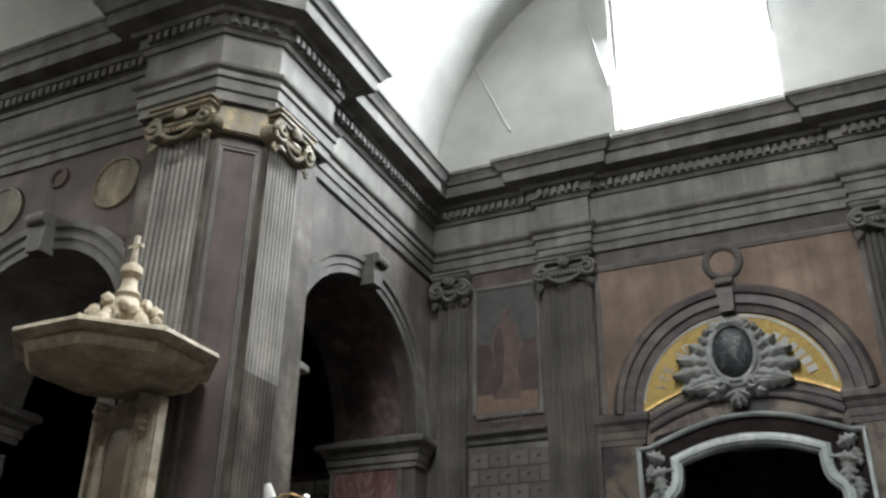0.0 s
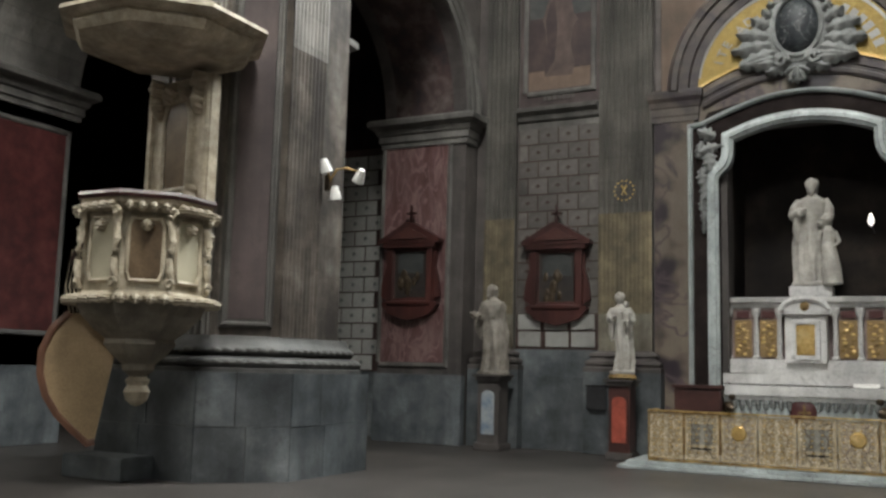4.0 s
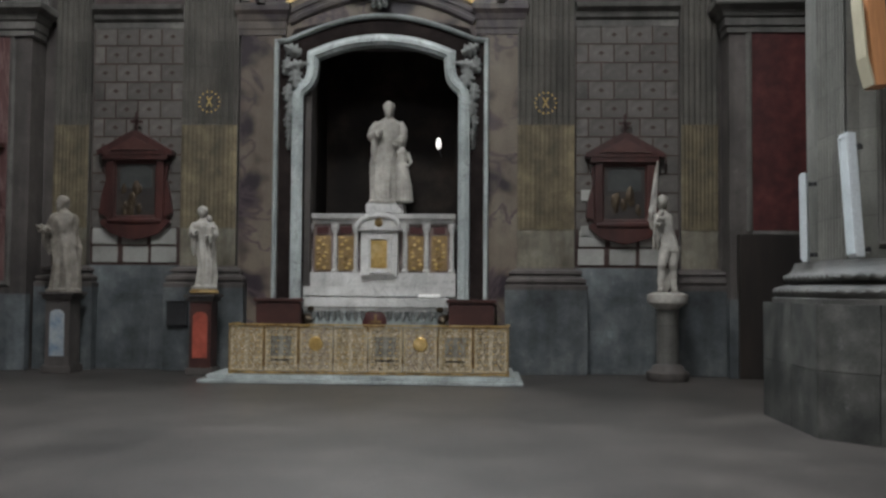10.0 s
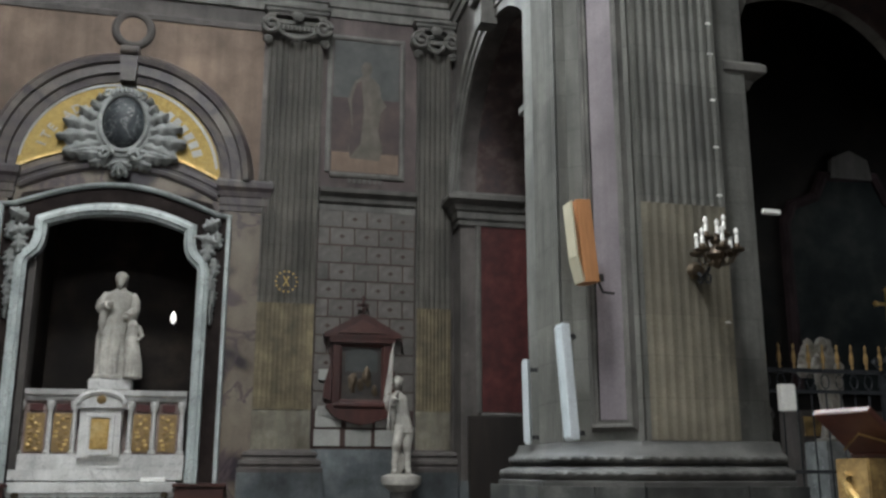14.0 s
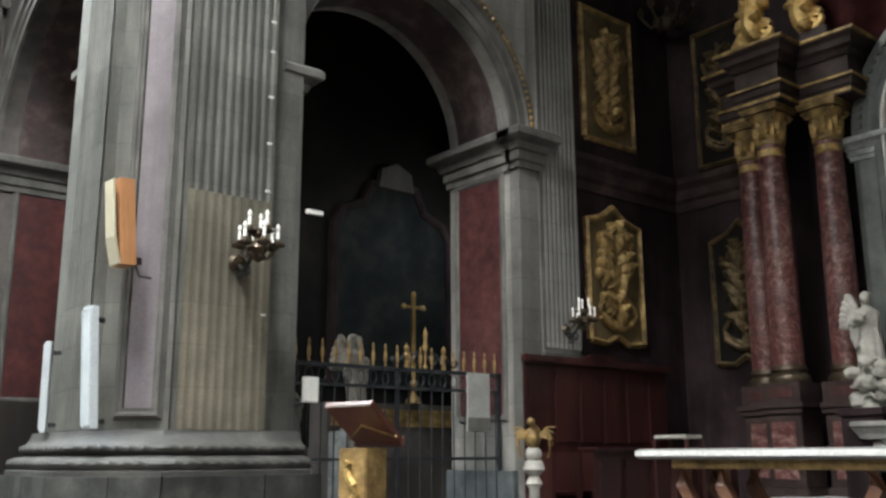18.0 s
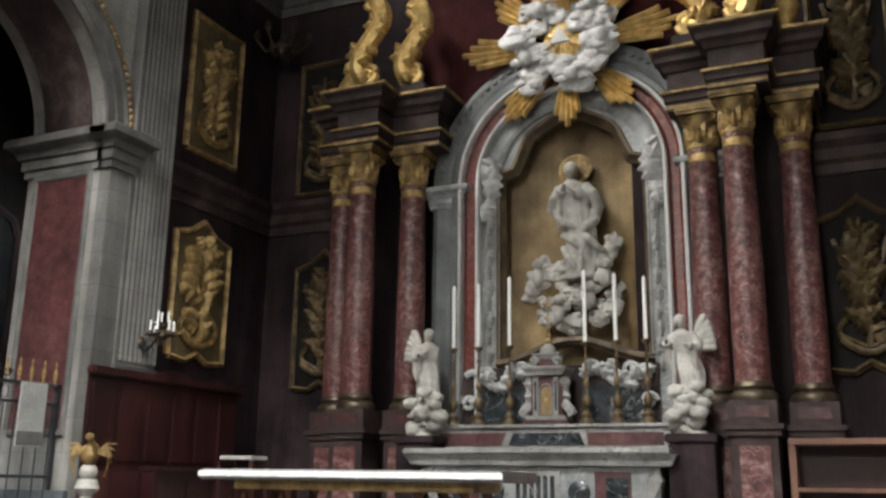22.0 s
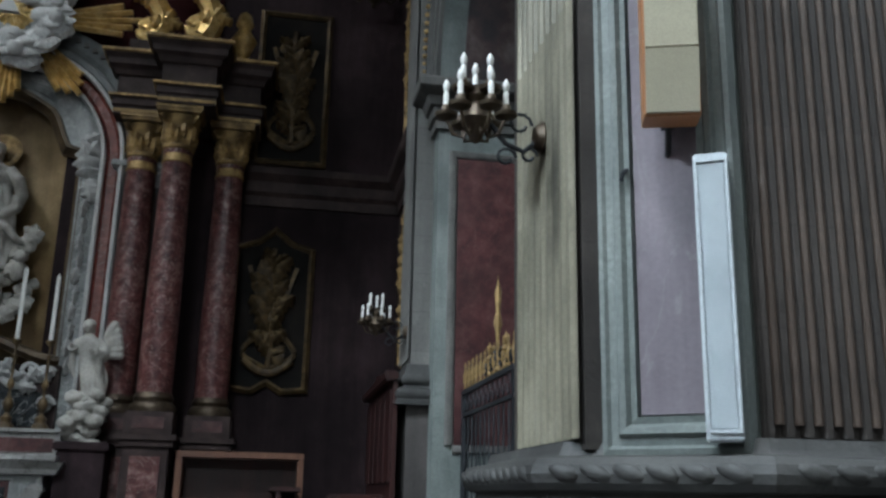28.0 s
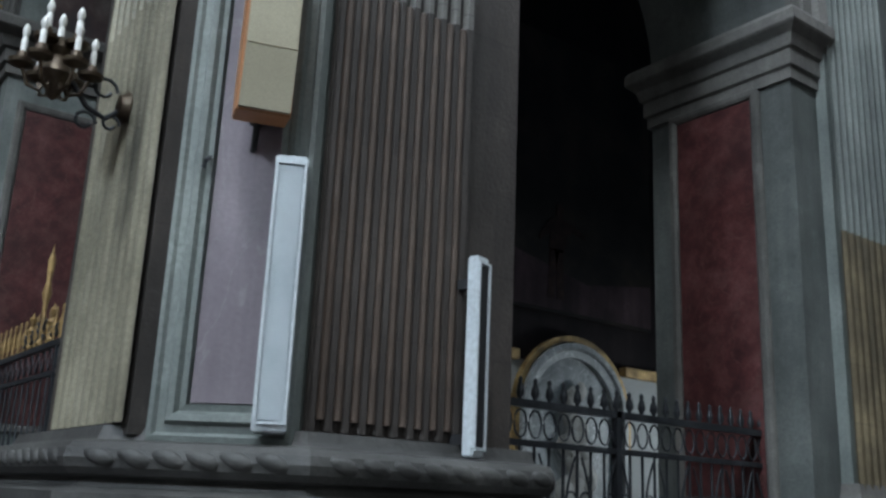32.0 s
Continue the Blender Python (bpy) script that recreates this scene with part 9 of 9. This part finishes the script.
part("base", box(-.38, .38, -.22, .2, .07, .14, .015), M_ALTARWHITE, TB2)
part("body", box(-.30, .30, -.14, .2, .14, .80, .01), M_RED, TB2, "red marble body")
for s in (-1, 1):
    part("pilaster", box(s * .19 - .045, s * .19 + .045, -.20, -.12, .14, .78, .01), M_ALTARWHITE, TB2, "white marble pilaster")
    part("pilaster_panel", box(s * .19 - .02, s * .19 + .02, -.206, -.19, .22, .70, .004), M_BLACKMARB, TB2)
    part("side_volute", rail([(s * .29, -.1, .76), (s * .36, -.1, .66), (s * .35, -.1, .46), (s * .33, -.1, .34), (s * .42, -.1, .24), (s * .47, -.1, .15)], [(-.04, -.08), (.04, -.08), (.05, 0), (.04, .08), (-.04, .08)]), M_ALTARWHITE, TB2)
    part("side_curl", tube([(s * (.44 - .07 * (1 - a / 12) * math.cos(a)), -.15, .19 + .07 * (1 - a / 12) * math.sin(a)) for a in [.6 * i for i in range(14)]], .022, 6), M_ALTARWHITE, TB2, "", True)
    part("pediment_curl", tube([(s * (.22 - .08 * (1 - a / 12) * math.cos(a)), -.18, 1.02 + .08 * (1 - a / 12) * math.sin(a)) for a in [.6 * i for i in range(14)]], .028, 6), M_ALTARWHITE, TB2, "", True)
arch_door = [(-.10, .16), (.10, .16), (.10, .52)] + [(.10 * math.cos(radians(a)), .52 + .10 * math.sin(radians(a))) for a in range(15, 180, 15)] + [(-.10, .52)]
part("door", slab(arch_door, -.165, -.13), M_GOLDFIELD, TB2, "dull gilt door")
part("door_frame", moulded_band([(-.11, .15)] + [(-.11 * math.cos(radians(a)), .52 + .11 * math.sin(radians(a))) for a in range(0, 181, 15)] + [(.11, .15)], [(0, .12), (0, .18), (.02, .19), (.035, .16), (.035, .12)]), M_ALTARWHITE, TB2)
part("door_boss", lathe([(0, .03), (.03, .02), (.04, 0)], 12, None, pose(0, -.165, .40, 90, 0, 0)), M_GOLD, TB2, smooth=True)
part("cornice", sweep([(-.30, .2), (-.30, -.22), (.30, -.22), (.30, .2)], [(-.06, .78), (.03, .80), (.05, .85), (.10, .89), (.11, .92), (-.06, .95)]), M_ALTARWHITE, TB2)
part("upper_tier", prism([(-.20, -.14), (.20, -.14), (.16, .16), (-.16, .16)], .94, 1.08), M_RED, TB2)
part("crown_cornice", sweep([(-.20, .16), (-.20, -.15), (.20, -.15), (.20, .16)], [(-.16, 1.07), (.0, 1.07), (.03, 1.11), (.06, 1.14), (.06, 1.16), (-.16, 1.18)]), M_ALTARWHITE, TB2)
part("dome", lathe([(.15, 1.16), (.16, 1.20), (.13, 1.27), (.07, 1.32), (.05, 1.34)], 16), M_ALTARWHITE, TB2, smooth=True)
part("crucifix_foot", lathe([(.07, 1.33), (.08, 1.37), (.035, 1.43), (.05, 1.47), (.02, 1.55)], 12), M_GOLDOLD, TB2, smooth=True)
b = box(-.013, .013, -.012, .012, 1.50, 2.20)
box(-.09, .09, -.012, .012, 1.98, 2.02, 0, b)
part("crucifix", b, M_GOLDOLD, TB2, "slender gilt crucifix")
TB2.scale = (.82, .82, .9)
for y, dz in ((5.96, -.08), (5.54, -.06), (5.03, .02), (3.84, .02), (3.38, -.06), (2.94, -.14)):
    th = thing("candlestick", (13.42, y, 2.39), "gilt candlestick with a tall white candle on the altar", "candlestick", "altar candlesticks")
    part("stick", lathe([(0.109, 0.00), (0.105, 0.05), (0.070, 0.09), (0.078, 0.15), (0.035, 0.19), (0.027, 0.22), (0.055, 0.27), (0.069, 0.33), (0.055, 0.39), (0.022, 0.44), (0.017, 0.52), (0.039, 0.56), (0.048, 0.60), (0.035, 0.64), (0.016, 0.68), (0.022, 0.76), (0.019, 0.90), (0.014, 0.94), (0.035, 0.98), (0.014, 1.02), (0.016, 1.12), (0.061, 1.17), (0.065, 1.20), (0.022, 1.21)], 14), M_GOLDDIM, th, "turned gilt stick", True)
    part("candle", lathe([(.030, 1.20), (.029, 2.24 + dz), (.02, 2.26 + dz), (.004, 2.27 + dz), (.003, 2.30 + dz), (0, 2.30 + dz)], 12), M_CANDLE, th, "tall white candle", True)
statue((13.05, 6.30, 2.50), -62, 1.40, 51, "white marble angel on clouds beside the altar", mt=M_STATUE, group="altar angels", wide=.27, cloud=True, wings=(-1,), lean=.32, arms=((-.9, .06), (-.2, .10)))
statue((13.05, 2.26, 2.50), -104, 1.40, 53, "white marble angel on clouds beside the altar", mt=M_STATUE, group="altar angels", wide=.27, cloud=True, wings=(1,), lean=-.25, arms=((-.9, .10), (.5, .04)))
for y in (6.30, 2.26):
    th = thing("angel_plinth", (13.05, y, Z_ALTAR), "dark marble plinth under an angel", "plinth", "angel plinths")
    part("block", box(-.30, .30, -.30, .30, 0, 1.10, .015), M_DARKWALL, th)
    part("cap", box(-.34, .34, -.34, .34, 1.10, 1.22, .02), M_DARKWALL, th)


# gilded trophies in moulded panels
def trophy_panel(m, w, h, shaped, worn, label):
    th = new("trophy_panel")
    th.matrix_world = m
    tagged(th, label, "relief panel", "gilded trophy panels")
    ol = [(-w / 2, 0), (-w / 2, h), (w / 2, h), (w / 2, 0), (-w / 2, 0)]
    if shaped:
        ol = [(-w / 2, 0), (-w / 2, h - .30), (-w * .22, h - .20), (0, h), (w * .22, h - .20), (w / 2, h - .30), (w / 2, 0), (w * .2, -.04), (0, .10), (-w * .2, -.04), (-w / 2, 0)]
    # worn selects the darker gilding and a near-black field.
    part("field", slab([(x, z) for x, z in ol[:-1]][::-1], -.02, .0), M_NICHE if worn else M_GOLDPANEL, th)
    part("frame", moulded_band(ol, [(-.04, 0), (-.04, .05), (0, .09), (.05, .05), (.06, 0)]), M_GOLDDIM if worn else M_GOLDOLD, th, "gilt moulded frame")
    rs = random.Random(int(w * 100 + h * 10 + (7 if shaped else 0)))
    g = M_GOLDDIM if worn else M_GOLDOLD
    part("trophy_stem", tube([(.03 * math.sin(6 * q), -.06, .12 * h + .76 * h * q) for q in [.05 * i for i in range(21)]], .045, 6), g, th, "gilded carved trophy", True)
    for k in range(9):
        t = (k + .5) / 9
        for s in (-1, 1):
            ang = rs.uniform(15, 75)
            ln = w * (.20 + .16 * math.sin(math.pi * t)) * rs.uniform(.8, 1.2)
            part("trophy_leaf", acanthus(ln, ln * .26, k + s), g, th, "", True, m=(Matrix.Identity(4) if s > 0 else Matrix.Diagonal((-1, 1, 1, 1))) @ pose(.01, -.04, h * (.16 + .66 * t)) @ pose(0, 0, 0, 0, -ang, 0))
    for k in range(6):
        part("trophy_lump", blob((rs.uniform(-.16, .16) * w, -.08, h * (.20 + .11 * k)), rs.uniform(.07, .13), k, (1.0, .6, 1.3), .5, None, 2), g, th, "", True)
    for s in (-1, 1):
        part("ribbon", tube([(s * w * .34 * math.sin(math.pi * q * .9 + .1), -.05, h * (.10 + .26 * q) + .05 * math.cos(5 * q)) for q in [.08 * i for i in range(13)]], .042, 6), g, th, smooth=True)
        part("torch", rail([(s * .04, -.05, h * .36), (s * w * .32, -.06, h * .76)], [(-.03, -.03), (.03, -.03), (.03, .03), (-.03, .03)]), g, th)
    part("garland", tube([(-.32 * w + .64 * w * k / 12, -.06, h * (.15 - .08 * math.sin(math.pi * k / 12)) + .05) for k in range(13)], .06, 8), g, th, smooth=True)
    return th


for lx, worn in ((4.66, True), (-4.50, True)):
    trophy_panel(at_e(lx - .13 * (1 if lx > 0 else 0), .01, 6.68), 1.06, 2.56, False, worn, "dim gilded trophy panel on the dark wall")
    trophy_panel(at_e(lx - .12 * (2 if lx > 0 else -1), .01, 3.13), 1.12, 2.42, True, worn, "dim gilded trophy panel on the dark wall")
trophy_panel(pose(12.25, CY1 - .01, 6.92), 1.30, 2.42, False, False, "bright gilded trophy panel on the chancel wall")
trophy_panel(pose(12.24, CY1 - .01, 3.44), 1.36, 2.30, True, False, "bright gilded trophy panel on the chancel wall")
trophy_panel(pose(12.45, CY0 + .01, 6.82, 0, 0, 180), 1.42, 2.62, False, False, "bright gilded trophy panel on the chancel wall")
trophy_panel(pose(12.35, CY0 + .01, 3.42, 0, 0, 180), 1.36, 2.30, True, False, "bright gilded trophy panel on the chancel wall")
for m, x0, x1, nm in ((pose(0, CY1, 0), 10.95, XE, "band"), (pose(0, CY0, 0, 0, 0, 180), -XE, -11.3, "band"), (pose(XE, YA, 0, 0, 0, -90), 3.9, YA - CY0 + .0, "band"), (pose(XE, YA, 0, 0, 0, -90), -(CY1 - YA), -4.0, "band")):
    tagged(part("trim_band", sweep([(x0, 0), (x1, 0)], [(0, 5.95), (.04, 5.95), (.04, 6.1), (.10, 6.16), (.12, 6.32), (.22, 6.42), (.24, 6.52), (0, 6.56)]), M_ALTARDARK, m=m), "dark stone moulding between the panels", "trim", kind="structure")
for sgn, rz, xx in ((1, 0, 10.68), (-1, 180, 11.2)):
    y = (CY1 if sgn > 0 else CY0)
    th = thing("pilaster", (xx, y, 0), "grey chancel pilaster with fluted shaft", "pilaster", "chancel pilasters", "structure", rz)
    part("backing", box(-.42, .42, -.22, 0, Z_BASE, Z_CAP1), M_STONE, th)
    part("fluted_shaft", flutes(.84, 3.2, Z_CAP0, 8, .014), M_STONE, th, smooth=True, m=pose(0, -.25, 0))
    part("base_moulding", sweep([(-.42, 0), (-.42, -.25), (.42, -.25), (.42, 0)], [(o * .5, z + 1.25) for o, z in BASE]), M_BASESTONE, th, smooth=True)
    part("socle", box(-.45, .45, -.26, 0, 0, 2.65), M_STONE_D, th)
    capital(.84, th, M_TRIM, pose(0, -.22, Z_CAP0))
for y, x in ((CY1 - .5, 13.5), (CY0 + .6, 13.4)):
    th = thing("hanging_bracket", (x, y, 9.25), "dark bronze bracket lamp high in the chancel corner", "lamp", "corner bracket lamps")
    b = lathe([(.02, .5), (.05, .36), (.12, .28), (.20, .20), (.14, .10), (.05, .02), (0, 0)], 14)
    part("bowl", b, M_BRONZE, th, smooth=True)
    for k in range(6):
        a = 2 * math.pi * k / 6
        part("arm", tube([(.08 * math.cos(a), .08 * math.sin(a), .2), (.3 * math.cos(a), .3 * math.sin(a), .12), (.48 * math.cos(a), .48 * math.sin(a), .34)], .03, 6), M_BRONZE, th)
        part("cup", lathe([(.02, 0), (.07, .05), (.06, .12), (.02, .2), (0, .22)], 10), M_BRONZE, th, smooth=True, m=pose(.48 * math.cos(a), .48 * math.sin(a), .34))
    part("wall_bar", tube([(0, 0, .45), (.3, .25 if y > 4 else -.25, .5), (.6, .5 if y > 4 else -.5, .45)], .025, 6), M_BRONZE, th)
CH = thing("sedile", (12.3, .23, Z_CHOIR), "low-backed wooden bench beside the high altar", "bench", rz=-90)
part("top_rail", box(-.78, .78, -.24, .24, 1.42, 1.50, .012), M_WOODMID, CH)
for s in (-1, 1):
    part("side", box(s * .74 - .04, s * .74 + .04, -.22, .22, 0, 1.42, .01), M_WOODMID, CH)
part("back", box(-.72, .72, .16, .20, .2, 1.42), M_WOOD, CH)
part("seat", box(-.76, .76, -.24, .2, .52, .60, .012), M_WOODMID, CH)
part("shelf", box(-.76, .76, -.20, .2, .88, .93, .01), M_WOODMID, CH)

# ---- the north window's lamp, and unseen windows and lamps added for light ----
# A glowing pane added out of view, to go with an added lamp.
def added_window(name, at, target, w, h, label):
    th = new(name)
    th.matrix_world = look(at, target)
    tagged(th, label, "window", kind="structure")
    part("pane", box(-w / 2, w / 2, -h / 2, h / 2, .06, .08), M_WINDOW, th, "bright frosted glass")
    part("window_frame", moulded_band([(-w / 2, -h / 2), (-w / 2, h / 2), (w / 2, h / 2), (w / 2, -h / 2), (-w / 2, -h / 2)], [(0, 0), (0, .06), (.10, .06), (.10, 0)], Matrix.Rotation(math.pi / 2, 4, 'X') @ pose(0, 0, 0, 0, 0, 0)), M_VAULT, th)


added_window("added_window_2", (XT, YS + .12, 15.0), (XT, 8, 5.0), 3.6, 4.0, "tall unseen frosted window added in the south end wall")
added_window("added_window_3", (-23.8, YC, 13.0), (2, YC, 2.0), 4.5, 4.5, "large unseen frosted window added in the west end wall")
added_window("added_window_4", (8.4, 9.45, 14.05), (13.7, .3, 5.2), 2.2, 1.5, "unseen frosted lunette window added in the chancel vault")
area_light("window_lamp_north", look(((WX0 + WX1) / 2, YN + .28, 15.45), ((WX0 + WX1) / 2, 5.0, 9.0)), 3.4, 3.9, 7000, (.88, .95, 1.0))
area_light("added_lamp_south", look((XT, YS + .3, 15.0), (XT, 8, 5.0)), 3.6, 4.0, 1300, (.95, .98, 1.0))
area_light("added_lamp_west", look((-23.6, YC, 13.0), (2, YC, 2.0)), 4.5, 4.5, 1100, (1.0, 1.0, .94))
area_light("added_lamp_chancel", look((8.4, 9.35, 14.0), (13.7, .3, 5.2)), 2.2, 1.5, 100, (1.0, .98, .93), 80)
# Lamps added in the two chapels; no window opening is built there.
area_light("added_lamp_chapel", look((7.0, -12.6, 2.6), (9.0, -9.2, 1.6)), 1.2, 1.2, 80, (.95, 1.0, 1.0))
area_light("added_lamp_chapel_north", look((13.3, 12.6, 6.5), (9.5, 14.0, 2.5)), 1.0, 1.4, 38, (.92, .98, 1.0))
# Unseen lantern with a fill lamp, added to light the crossing from above.
LAN = thing("added_lantern", (XT, YC, 18.55), "unseen glazed lantern added over the crossing", "window", kind="structure")
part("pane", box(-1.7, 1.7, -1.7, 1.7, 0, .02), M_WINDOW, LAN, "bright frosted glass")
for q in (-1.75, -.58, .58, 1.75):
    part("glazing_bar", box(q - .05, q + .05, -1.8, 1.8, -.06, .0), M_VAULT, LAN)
area_light("added_lamp_lantern", look((XT, YC, 18.4), (XT, YC + .001, 0)), 3.4, 3.4, 3200, (.97, .99, 1.0))
